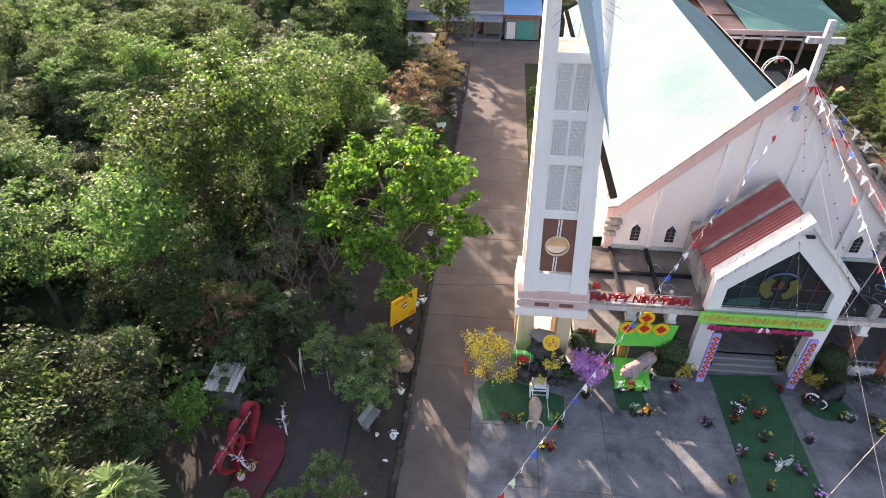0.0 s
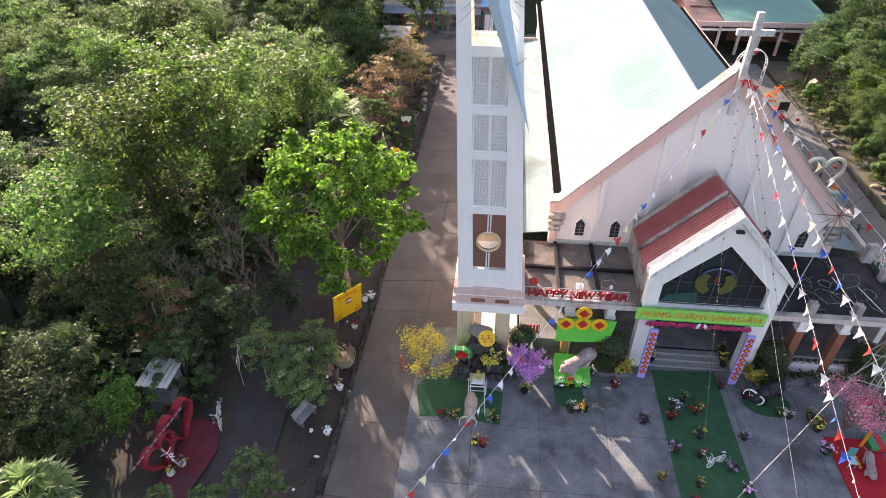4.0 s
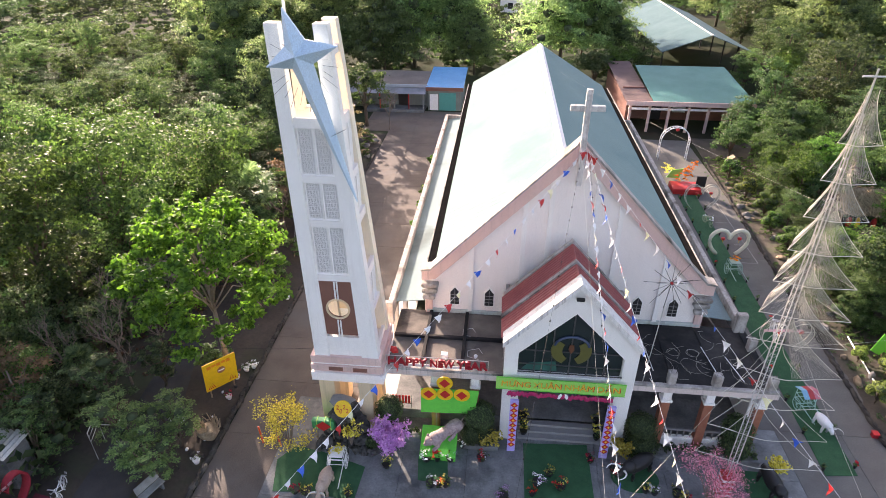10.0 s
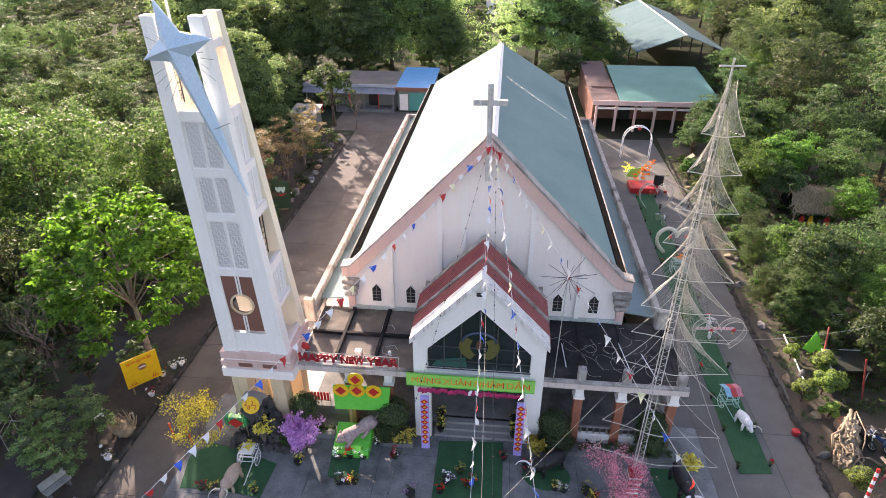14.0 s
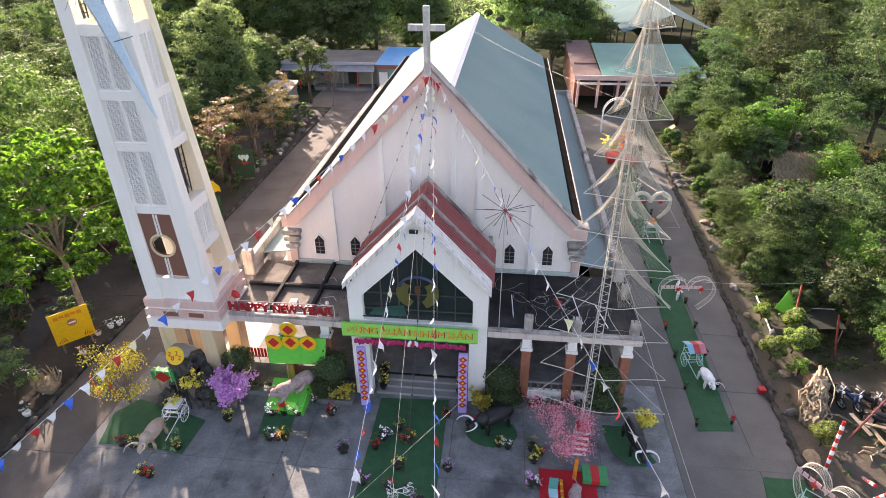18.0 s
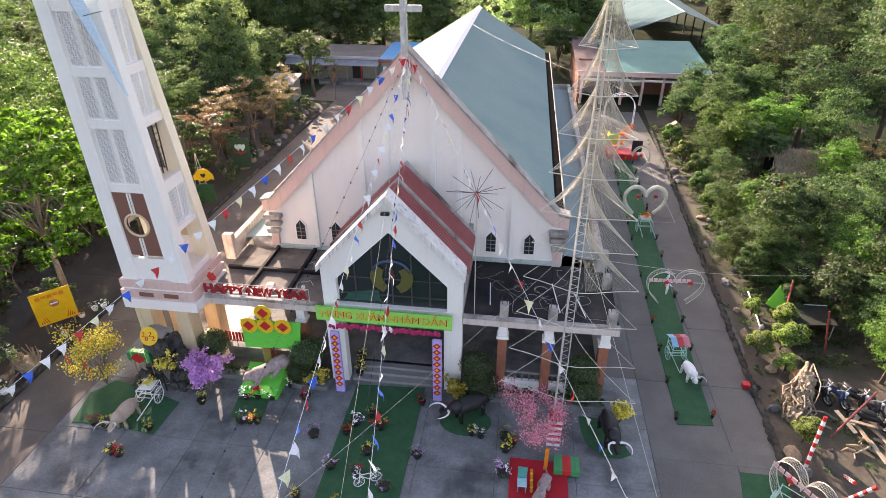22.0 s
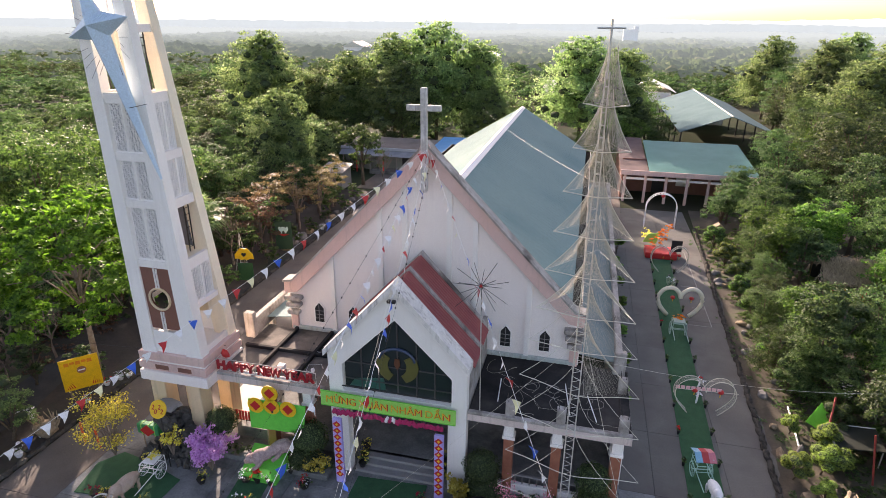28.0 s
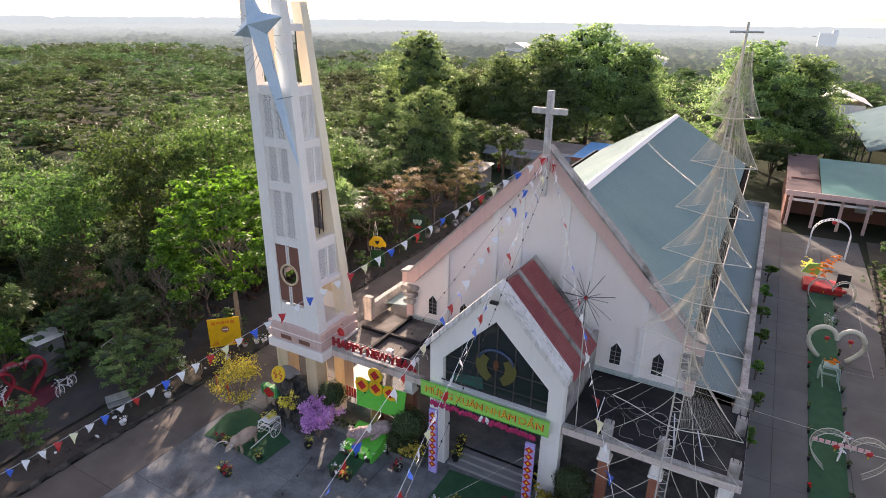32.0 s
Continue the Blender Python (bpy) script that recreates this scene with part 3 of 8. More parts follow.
def portico():
    top = thing("portico", (CX, 23.5, 0), "flat-roofed portico with red-brown columns before the church", "portico")
    # floor and steps
    part("floor", box(5.0, 23.6, 22.0, 26.0, 0, 0.6), CONC, top, "raised grey portico floor")
    for k in range(4):
        part("step", box(11.7, 16.05, 21.05 + 0.32 * k, 22.0, 0.15 * k, 0.15 * k + 0.15 - (0.001 if k == 3 else 0), 0.012), GREY, top, "grey granite step")
    # flat slab, fascia and roof bays
    for x0, x1, tag in ((4.92, 10.74, "l"), (16.97, 23.7, "r")):
        part("roof_slab", box(x0, x1, 21.1, 26.1, 3.86, 4.16), mat("pinkish_fascia_" + tag, (0.62, 0.52, 0.47), (0.7, 0.6, 0.56), 0.75, 1, 30, 0.1, streak=0.55), top, "pale pink stained slab edge")
        part("roof_edge", box(x0, x1, 21.1, 21.32, 4.16, 4.3, 0.02), WEATHER, top)
        part("roof_surface", box(x0 + 0.01, x1 - 0.01, 21.32, 26.1, 4.16, 4.2), TAR if tag == "r" else TAR_PALE, top, "flat roof stained black by rain" if tag == "r" else "flat roof with pale and black stains")
    for x in (6.7, 8.7):
        part("roof_upstand", box(x - 0.09, x + 0.09, 21.33, 25.9, 4.2, 4.4, 0.02), TAR, top, "black stained upstand")
    part("roof_upstand", box(4.95, 10.7, 23.6, 23.78, 4.2, 4.38, 0.02), TAR, top)
    for x in (18.9, 21.0, 23.3):
        part("roof_rib", box(x - 0.02, x + 0.02, 22.2, 25.8, 4.2, 4.26), TAR, top)
    for x, y in ((18.75, 21.4), (20.85, 21.4), (23.35, 21.4), (23.4, 24.3)):
        post = part("roof_post", box(x - 0.19, x + 0.19, y - 0.19, y + 0.19, 4.2, 4.95, 0.03), WEATHER, top, "short white roof post with rusty bars")
        for dx, dy in ((-0.1, -0.1), (0.1, -0.1), (0.1, 0.1), (-0.1, 0.1)):
            part("rebar", tube(bmesh.new(), [(x + dx, y + dy, 4.95), (x + dx * 1.4, y + dy, 5.25)], 0.012, 4), IRON, post)
    # columns
    for x in (7.4, 9.4, 18.75, 20.77, 23.2):
        c = part("column", box(x - 0.21, x + 0.21, 21.3, 21.72, 0, 3.05, 0.02), BRICK, top, "red-brown tiled column")
        part("capital", box(x - 0.27, x + 0.27, 21.24, 21.78, 3.05, 3.2, 0.02), WHITE, c)
        part("capital_block", box(x - 0.2, x + 0.2, 21.31, 21.71, 3.2, 3.86), WHITE, c)
    # low walls between the right-hand columns, back wall and doors
    for a, b in ((16.97, 18.54), (18.96, 20.56), (20.98, 22.99)):
        rail = part("railing", box(a, b, 21.44, 21.56, 1.02, 1.1, 0.01), GREY, top, "low portico railing")
        n = int((b - a) / 0.3)
        for i in range(n):
            x = a + (b - a) * (i + 0.5) / n
            part("baluster", box(x - 0.03, x + 0.03, 21.47, 21.53, 0.62, 1.02), GREY, rail)
        part("low_wall", box(a, b, 21.4, 21.6, 0, 0.62, 0.01), WHITE, top)
    part("back_wall", box(6.25, 23.6, 25.98, 26.11, 0, 3.86), CREAM, top)
    for x, w, h in ((8.4, 1.5, 2.5), (CX, 3.2, 2.9), (19.4, 1.5, 2.5)):
        d = part("door", box(x - w / 2, x + w / 2, 25.9, 25.975, 0.6, 0.6 + h, 0.01), BROWN, top, "dark wooden church door")
        part("door_gap", box(x - 0.02, x + 0.02, 25.89, 25.899, 0.65, 0.55 + h), DARK, d)
    part("side_wall", box(23.3, 23.6, 22.5, 26.0, 0.6, 3.86), WHITE, top)


portico()


def porch():
    top = thing("porch", (CX, 23, 0), "white gabled entrance porch with a red metal roof", "porch")
    a, b = 10.75, 16.95
    for x0, x1, g in ((a, 11.55, 11.4), (16.15, b, 16.3)):
        part("pier", box(x0, x1, 21.0, 21.5, 0, 3.72), WHITE, top, "white rendered porch pier")
        part("upper_pier", box(min(x0, g) if x0 == a else g, g if x0 == a else b, 21.0, 21.5, 4.5, 6.3), WHITE, top)
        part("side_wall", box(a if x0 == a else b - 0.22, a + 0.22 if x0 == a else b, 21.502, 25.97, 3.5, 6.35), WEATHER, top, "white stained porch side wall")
    part("lintel", box(a, b, 21.0, 21.5, 3.722, 4.498), WHITE, top)
    for s in (-1, 1):
        part("gable", prism(bmesh.new(), [(CX + s * 3.1, 6.302), (CX, 9.72), (CX, 8.25), (CX + s * 2.45, 5.8), (CX + s * 2.45, 6.302)], "y", 21.0, 21.5), WHITE, top, "white gable wall above the porch window")
        # raised coping along the front and the back of the roof
        for y0, y1, up, m, lb in ((20.78, 21.62, 0.0, WHITE_OLD, "broad white raking coping"), (25.0, 25.3, -0.25, WEATHER, "weathered rear coping")):
            part("coping", prism(bmesh.new(), [(CX + s * 3.22, 6.22 + up), (CX + s * 3.22, 6.52 + up), (CX, 10.0 + up), (CX, 9.7 + up)], "y", y0, y1), m, top, lb)
        for k, (y0, y1) in enumerate(((21.63, 23.1), (23.35, 24.99))):
            sl = part("roof_slope", prism(bmesh.new(), [(CX + s * 3.3, 6.1), (CX + s * 3.3, 6.16), (CX, 9.62), (CX, 9.56)], "y", y0, y1), RED_ROOF, top, "dark red ribbed metal roof")
            bm = bmesh.new()
            n = int((y1 - y0) / 0.19)
            for i in range(n):
                y = y0 + (i + 0.5) * (y1 - y0) / n
                tube(bm, [(CX + s * 0.05, y, 9.58), (CX + s * 3.3, y, 6.16)], 0.035, 4, caps=False)
            part("roof_rib", bm, RED_ROOF, sl)
            for j in range(1, 9):
                f = j / 9
                part("tile_step", tube(bmesh.new(), [(CX + s * 3.3 * f, y0, 9.62 - 3.46 * f + 0.008), (CX + s * 3.3 * f, y1, 9.62 - 3.46 * f + 0.008)], 0.018, 4), RED_ROOF, sl)
        part("roof_strip", prism(bmesh.new(), [(CX + s * 3.32, 6.12), (CX + s * 3.32, 6.26), (CX, 9.74), (CX, 9.6)], "y", 23.101, 23.349), WEATHER, top, "pale cross band in the red roof")
    # glazed front
    pts = [(11.4, 4.5), (16.3, 4.5), (16.3, 5.8), (CX, 8.25), (11.4, 5.8)]
    part("window", prism(bmesh.new(), pts, "y", 21.3, 21.33), GLASS, top, "large tinted porch window with a stained glass emblem")
    frame_ = plain("dark_window_frame", (0.06, 0.06, 0.06), 0.4)
    for x in (12.2, 13.0, CX, 14.7, 15.5):
        z = 8.2 - abs(x - CX) * 1.0
        part("mullion", box(x - 0.03, x + 0.03, 21.25, 21.298, 4.5, z), frame_, top)
    for z in (4.95, 5.8):
        part("transom", box(11.4, 16.3, 21.24, 21.29, z, z + 0.05), frame_, top)
    rim = [Vector((x, 21.22, z)) for x, z in pts] + [Vector((pts[0][0], 21.22, pts[0][1]))]
    part("window_trim", tube(bmesh.new(), rim[1:], 0.045, 4), STEEL, top)
    part("sill_rail", tube(bmesh.new(), [(11.4, 20.9, 4.78), (16.3, 20.9, 4.78)], 0.03, 6), IRON, top, "dark rail before the window")
    # emblem behind the glass front: a ring with two sheaves
    em = plain("emblem_yellow_green", (0.11, 0.105, 0.03), 0.35)
    for s in (-1, 1):
        arc = np.linspace(-1.15, 0.75, 11)
        lobe = [(CX + s * 0.95 * math.cos(u), 5.95 + 0.85 * math.sin(u)) for u in arc] + [(CX + s * 0.42 * math.cos(u), 5.95 + 0.5 * math.sin(u)) for u in arc[::-1]]
        part("emblem_lobe", prism(bmesh.new(), lobe, "y", 21.2, 21.235), em, top, "olive yellow stained glass lobe")
    part("emblem_heart", prism(bmesh.new(), [(CX - 0.14, 6.0), (CX, 5.75), (CX + 0.14, 6.0), (CX + 0.1, 6.3), (CX - 0.1, 6.3)], "y", 21.205, 21.23), plain("emblem_amber", (0.13, 0.05, 0.025), 0.35), top, "dull amber stained glass")
    ring = [(CX + 0.8 * math.cos(t_), 21.22, 6.15 + 0.62 * math.sin(t_)) for t_ in np.linspace(0.15, math.pi - 0.15, 17)]
    part("emblem_ring", tube(bmesh.new(), ring, 0.07, 6), plain("deep_blue_glass", (0.02, 0.045, 0.10), 0.3), top, "blue stained glass arc")
    part("emblem_panel", prism(bmesh.new(), [(11.6, 4.6), (13.3, 4.6), (13.2, 5.2), (11.9, 5.0)], "y", 21.27, 21.295), plain("deep_teal_glass", (0.02, 0.10, 0.08), 0.3), top)
    part("floodlight", box(CX - 0.18, CX + 0.18, 20.6, 20.78, 9.2, 9.32, 0.02), BLACK, top, "black floodlight")


porch()


# ---- bell tower ----
# warmer cream for the rear piers and upper floors
CREAM_WARM = mat("warm_cream_render", (0.86, 0.75, 0.57), (0.90, 0.80, 0.64), 0.75, 0.5, 40, 0.06, streak=0.12)
# colour of the sheets added behind the panels as the tower's inner shade
HOLE_SHADE = mat("painted_hole_shade", (0.10, 0.11, 0.13), (0.15, 0.16, 0.185), 0.8, 2, 30, 0.1)


def tower():
    top = thing("bell_tower", (2.98, 22, 0), "tall pale open bell tower with pierced panels and a blue star", "bell tower")

    def side(z):
        f = (z - 5.3) / 15.1
        return 1.66 - 0.25 * f, 4.77 - 1.05 * f, 20.5 + 0.2 * f, 23.3 - 0.95 * f

    def pier(z):
        """Widths of the left and right front piers, and their depth."""
        f = (z - 5.3) / 15.1
        return 0.72 - 0.2 * f, 0.82 - 0.3 * f, 0.56 - 0.1 * f

    for x0, x1 in ((1.62, 2.4), (3.6, 4.3)):
        for y0, y1 in ((20.6, 21.4), (22.8, 23.6)):
            part("leg", box(x0, x1, y0, y1, 0, 3.8, 0.02), OCHRE, top, "ochre rendered tower leg")
    for z0, z1, g, m in ((3.8, 4.32, 0.12, CREAM), (4.32, 4.45, 0.0, PINK), (4.45, 4.78, 0.1, PINK), (4.78, 4.9, 0.0, CREAM), (4.9, 5.3, 0.06, PINK)):
        part("base_band", box(1.5 - g, 4.85 + g, 20.48 - g, 23.3 + g * 0.5, z0, z1, 0.012), m, top, "pink and cream moulded base band")
    for x in (2.3, 3.5):
        part("base_slot", box(x, x + 0.7, 20.36, 20.379, 4.5, 4.72), BROWN, top)
    for ix in (0, 1):
        for iy in (0, 1):
            bm = bmesh.new()
            rings = []
            for z in (5.3, 19.35 if (ix, iy) == (0, 1) else 20.4):
                a, b, c, d = side(z)
                wl, wr, e = pier(z)
                xs = (a, a + wl) if ix == 0 else (b - wr, b)
                ys = (c, c + e) if iy == 0 else (d - e, d)
                rings.append([bm.verts.new((xs[i], ys[j], z)) for i, j in ((0, 0), (1, 0), (1, 1), (0, 1))])
            lo, hi = rings
            bm.faces.new(lo[::-1])
            bm.faces.new(hi)
            for k in range(4):
                bm.faces.new((lo[k], lo[(k + 1) % 4], hi[(k + 1) % 4], hi[k]))
            part("corner_pier", bm, WHITE if iy == 0 else CREAM_WARM, top, "pale tapering corner pier")

    def fill(face, z0, z1, m, inset=0.1, name="spandrel", thick=0.16):
        a, b, c, d = side((z0 + z1) / 2)
        wl, wr, e = pier(z1)
        wl, wr, e = wl - 0.03, wr - 0.03, e - 0.03
        if face == "front":
            return part(name, box(a + wl, b - wr, c + inset, c + inset + thick, z0, z1), m, top)
        if face == "back":
            return part(name, box(a + wl, b - wr, d - inset - thick, d - inset, z0, z1), m, top)
        if face == "right":
            return part(name, box(b - inset - thick, b - inset, c + e, d - e, z0, z1), m, top)
        return part(name, box(a + inset, a + inset + thick, c + e, d - e, z0, z1), m, top)

    def lattice(face, z0, z1):
        """Two pierced panels: frame, and a net of diamonds and bars with open gaps, before an added dark sheet of
        painted shade.
        """
        a, b, c, d = side((z0 + z1) / 2)
        wl, wr, e = pier((z0 + z1) / 2)
        u0, u1 = (a + wl, b - wr) if face in ("front", "back") else (c + e, d - e)
        w0 = {"front": c + 0.16, "back": d - 0.16, "right": b - 0.16, "left": a + 0.16}[face]
        half = (u1 - u0) / 2
        for k in (0, 1):
            p0, p1 = u0 + k * half + 0.03, u0 + (k + 1) * half - 0.03
            bm = bmesh.new()
            ny = max(4, round((z1 - z0) / 0.175))
            nx = 5

            def at(u, z):
                return (u, w0, z) if face in ("front", "back") else (w0, u, z)
            for i in range(nx + 1):
                u = p0 + (p1 - p0) * i / nx
                tube(bm, [at(u, z0), at(u, z1)], 0.04 if i in (0, nx) else 0.02, 4, caps=False)
            for j in range(ny + 1):
                z = z0 + (z1 - z0) * j / ny
                tube(bm, [at(p0, z), at(p1, z)], 0.04 if j in (0, ny) else 0.022, 4, caps=False)
            for i in range(nx):
                for j in range(ny):
                    ua, ub = p0 + (p1 - p0) * i / nx, p0 + (p1 - p0) * (i + 1) / nx
                    za, zb = z0 + (z1 - z0) * j / ny, z0 + (z1 - z0) * (j + 1) / ny
                    if (i + j) % 2:
                        tube(bm, [at(ua, za), at(ub, zb)], 0.022, 4, caps=False)
                    else:
                        tube(bm, [at(ub, za), at(ua, zb)], 0.022, 4, caps=False)
            panel = part("pierced_panel", bm, WHITE, top, "white pierced concrete panel")
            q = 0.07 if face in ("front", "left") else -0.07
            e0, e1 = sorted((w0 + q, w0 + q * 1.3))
            part("backing", box(p0, p1, e0, e1, z0, z1) if face in ("front", "back") else box(e0, e1, p0, p1, z0, z1), HOLE_SHADE, panel, "added blue-grey sheet painting the shade inside the holes")
        um = (u0 + u1) / 2
        e0, e1 = w0 - 0.07, w0 + 0.07
        part("mullion", box(um - 0.05, um + 0.05, e0, e1, z0, z1) if face in ("front", "back") else box(e0, e1, um - 0.05, um + 0.05, z0, z1), WHITE, top)

    # front and back: panel with a ring, three pierced stages, open bell stage
    for f in ("front", "back"):
        fill(f, 5.3, 6.4, WHITE)
        for z0, z1 in ((9.55, 9.9), (12.25, 12.6), (14.25, 14.6), (16.55, 16.95)):
            fill(f, z0, z1, WHITE, 0.06)
        for z0, z1 in ((9.9, 12.25), (12.6, 14.25), (14.6, 16.55)):
            lattice(f, z0, z1)
    fill("back", 6.4, 9.55, OCHRE)
    for f in ("right", "left"):
        fill(f, 5.3, 5.6, CREAM)
        for z0, z1 in ((7.55, 7.8), (9.4, 9.9), (12.2, 12.6), (14.25, 14.6), (16.55, 16.95), (19.2, 19.5)):
            fill(f, z0, z1, CREAM, 0.06)
        for z0, z1 in ((7.8, 9.4), (12.6, 14.25), (14.6, 16.55)):
            lattice(f, z0, z1)
        # ladder rungs inside the open stages
        a, b, c, d = side(11)
        x = b - 0.35 if f == "right" else a + 0.35
        for z0, z1 in ((9.95, 12.15), (17.0, 19.2)):
            bm = bmesh.new()
            a, b, c, d = side(z1)
            x = b - 0.35 if f == "right" else a + 0.35
            for y in (d - 0.95, d - 0.65):
                tube(bm, [(x, y, z0), (x, y, z1)], 0.03, 5)
            for z in np.arange(z0 + 0.2, z1, 0.3):
                tube(bm, [(x, d - 0.95, z), (x, d - 0.65, z)], 0.018, 4)
            part("ladder", bm, IRON, top, "iron ladder inside the tower")
    a, b, c, d = side(19.5)
    part("back_beam", box(a + 0.42, b - 0.5, d - 0.3, d - 0.06, 19.2, 19.5), CREAM, top)
    for z in (9.6, 16.6):
        a, b, c, d = side(z + 0.25)
        part("floor", box(a + 0.13, b - 0.13, c + 0.13, d - 0.13, z, z + 0.25), CREAM_WARM, top)
    # brown panel with white ribs and an open ring
    c = 20.62
    cx, cz, r = 3.02, 8.05, 0.5
    n = 24
    bm = bmesh.new()
    x0, x1, z0, z1 = 2.25, 3.92, 6.4, 9.55
    outer, inner = [], []
    corners = [math.atan2(v - cz, u - cx) % (2 * math.pi) for u in (x0, x1) for v in (z0, z1)]
    angles = sorted(corners + [2 * math.pi * k / n for k in range(n)])
    n = len(angles)
    for t in angles:
        dx, dz = math.cos(t), math.sin(t)
        s = min((x1 - cx) / abs(dx) if abs(dx) > 1e-6 else 9, (z1 - cz) / abs(dz) if abs(dz) > 1e-6 else 9)
        outer.append((cx + dx * s, cz + dz * s))
        inner.append((cx + dx * r, cz + dz * r))
    for y, flip in ((c, 1), (c + 0.12, 0)):
        o_, i_ = [bm.verts.new((u, y, v)) for u, v in outer], [bm.verts.new((u, y, v)) for u, v in inner]
        for k in range(n):
            q = (o_[k], o_[(k + 1) % n], i_[(k + 1) % n], i_[k])
            bm.faces.new(q if flip else q[::-1])
    part("ring_panel", bm, BROWN, top, "red-brown panel with a round opening")
    part("ring", tube(bmesh.new(), [(cx + (r + 0.02) * math.cos(t), c - 0.02, cz + (r + 0.02) * math.sin(t)) for t in np.linspace(0, 2 * math.pi, 33)], 0.055, 6), OCHRE, top, "cream ring")
    for za, zb in ((6.42, 7.42), (8.54, 9.53)):
        for dx in (-0.09, 0.03):
            part("panel_rib", box(cx + dx, cx + dx + 0.06, c - 0.05, c + 0.01, za, zb), WHITE, top)
    part("floor", box(1.75, 4.6, 20.65, 23.2, 5.25, 5.36), CREAM, top)
    part("pole", tube(bmesh.new(), [(1.75, 22.1, 19.3), (1.75, 22.1, 22.4)], 0.06, 6), WHITE, top, "thin white pole on the tower top")
    return top


tower()


def star():
    """A faceted sheet-metal star with a long tail, held before the tower by thin rods."""
    top = thing("tower_star", (2.95, 20.2, 19.4), "pale blue sheet metal star with a long tail", "star decoration")
    c = Vector((2.75, 19.75, 19.45))
    tips = [(4.2, 20.15, 19.75), (4.42, 20.25, 13.7), (1.5, 20.15, 18.98), (2.35, 20.15, 21.0)]
    mids = [(3.22, 20.25, 19.1), (2.45, 20.25, 18.92), (2.25, 20.25, 19.7), (3.0, 20.25, 19.95)]
    for k in range(4):
        t, m0, m1 = Vector(tips[k]), Vector(mids[k - 1]), Vector(mids[k])
        bm = bmesh.new()
        back = Vector((0, 0.12, 0))
        v = [bm.verts.new(p) for p in (c, m0, t, m1, m0 + back, t + back, m1 + back)]
        for q in ((0, 1, 2), (0, 2, 3), (1, 4, 5, 2), (2, 5, 6, 3), (4, 6, 5)):
            bm.faces.new([v[i] for i in q])
        bmesh.ops.recalc_face_normals(bm, faces=bm.faces)
        # pressed ribs across the ray
        rb = bmesh.new()
        for f in np.linspace(0.1, 0.94, 9 if k != 1 else 26):
            for e in (m0, m1):
                tube(rb, [c.lerp(t, f) + Vector((0, -0.004, 0)), e.lerp(t, f) + Vector((0, -0.004, 0))], 0.009, 3, caps=False)
        ray = part("star_ray", bm, STAR_BLUE, top)
        tagged(part("pressed_ribbing", rb, STAR_BLUE, ray), kind="stuff")
    for k in range(22):
        a = math.radians(-160 + k * 15.5)
        for r0, r1 in ((0.75, 1.15 + 0.25 * (k % 2)),):
            bm = tube(bmesh.new(), [(2.8 + r0 * math.cos(a), 20.4, 18.9 + r0 * math.sin(a)), (2.8 + r1 * math.cos(a), 20.1, 18.8 + r1 * math.sin(a))], 0.008, 3)
            part("rod", bm, IRON, top, "thin dark rod behind the star")
    part("tail_stay", tube(bmesh.new(), [(3.7, 20.1, 16.5), (4.1, 20.6, 16.6)], 0.012, 4), IRON, top)


star()


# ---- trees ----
# lumps inside crowns and shrubs: inner shade painted as dark green
CORE = mat("painted_crown_shade", (0.026, 0.044, 0.018), (0.05, 0.075, 0.03), 0.9, 2, 8, 0.5, coords="Object")


def leaves(rng, centres, radii, count, size, clump=0.3, up=0.45):
    """Vertices and faces of small folded leaves gathered in clumps over rounded lumps."""
    centres, radii = np.array(centres, float), np.array(radii, float)
    w = radii ** 2 / np.sum(radii ** 2)
    nc = max(8, count // 52)
    li = rng.choice(len(radii), nc, p=w)
    d = rng.normal(size=(nc, 3))
    d[:, 2] += 0.25
    d /= np.linalg.norm(d, axis=1)[:, None]
    cl = centres[li] + d * (radii[li] * rng.uniform(0.6, 1.1, nc))[:, None]
    ci = rng.integers(0, nc, count)
    spread = radii[li][ci] * clump
    p = cl[ci] + rng.normal(size=(count, 3)) * (spread * np.array((0.62, 0.62, 0.22))[:, None]).T
    nrm = d[ci] * 0.55 + rng.normal(size=(count, 3)) * 0.45
    nrm[:, 2] += up
    nrm /= np.linalg.norm(nrm, axis=1)[:, None]
    t = np.cross(nrm, rng.normal(size=(count, 3)))
    t /= np.linalg.norm(t, axis=1)[:, None]
    b = np.cross(nrm, t)
    s = (size * rng.uniform(0.6, 1.35, count))[:, None]
    v = np.stack((p - t * s * 0.5, p + b * s * 0.3 + nrm * s * 0.06, p + t * s * 0.5, p - b * s * 0.3 + nrm * s * 0.06), 1).reshape(-1, 3)
    f = np.arange(count * 4).reshape(-1, 4)
    return v, f


def crown_mesh(name, seed, centres, radii, count, size, material, clump=0.3, core=0.5):
    rng = np.random.default_rng(seed)
    v, f = leaves(rng, centres, radii, count, size, clump)
    faces = [tuple(q) for q in f.tolist()]
    verts = v.tolist()
    idx = [0] * len(faces)
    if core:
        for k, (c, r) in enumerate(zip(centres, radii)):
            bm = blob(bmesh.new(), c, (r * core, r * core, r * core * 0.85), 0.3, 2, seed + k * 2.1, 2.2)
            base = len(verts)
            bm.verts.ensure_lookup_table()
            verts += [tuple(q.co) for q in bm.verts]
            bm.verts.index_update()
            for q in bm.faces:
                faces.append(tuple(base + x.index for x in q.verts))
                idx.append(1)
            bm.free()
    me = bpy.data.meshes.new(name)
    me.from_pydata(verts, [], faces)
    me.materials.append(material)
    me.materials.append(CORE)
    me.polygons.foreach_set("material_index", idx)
    return me


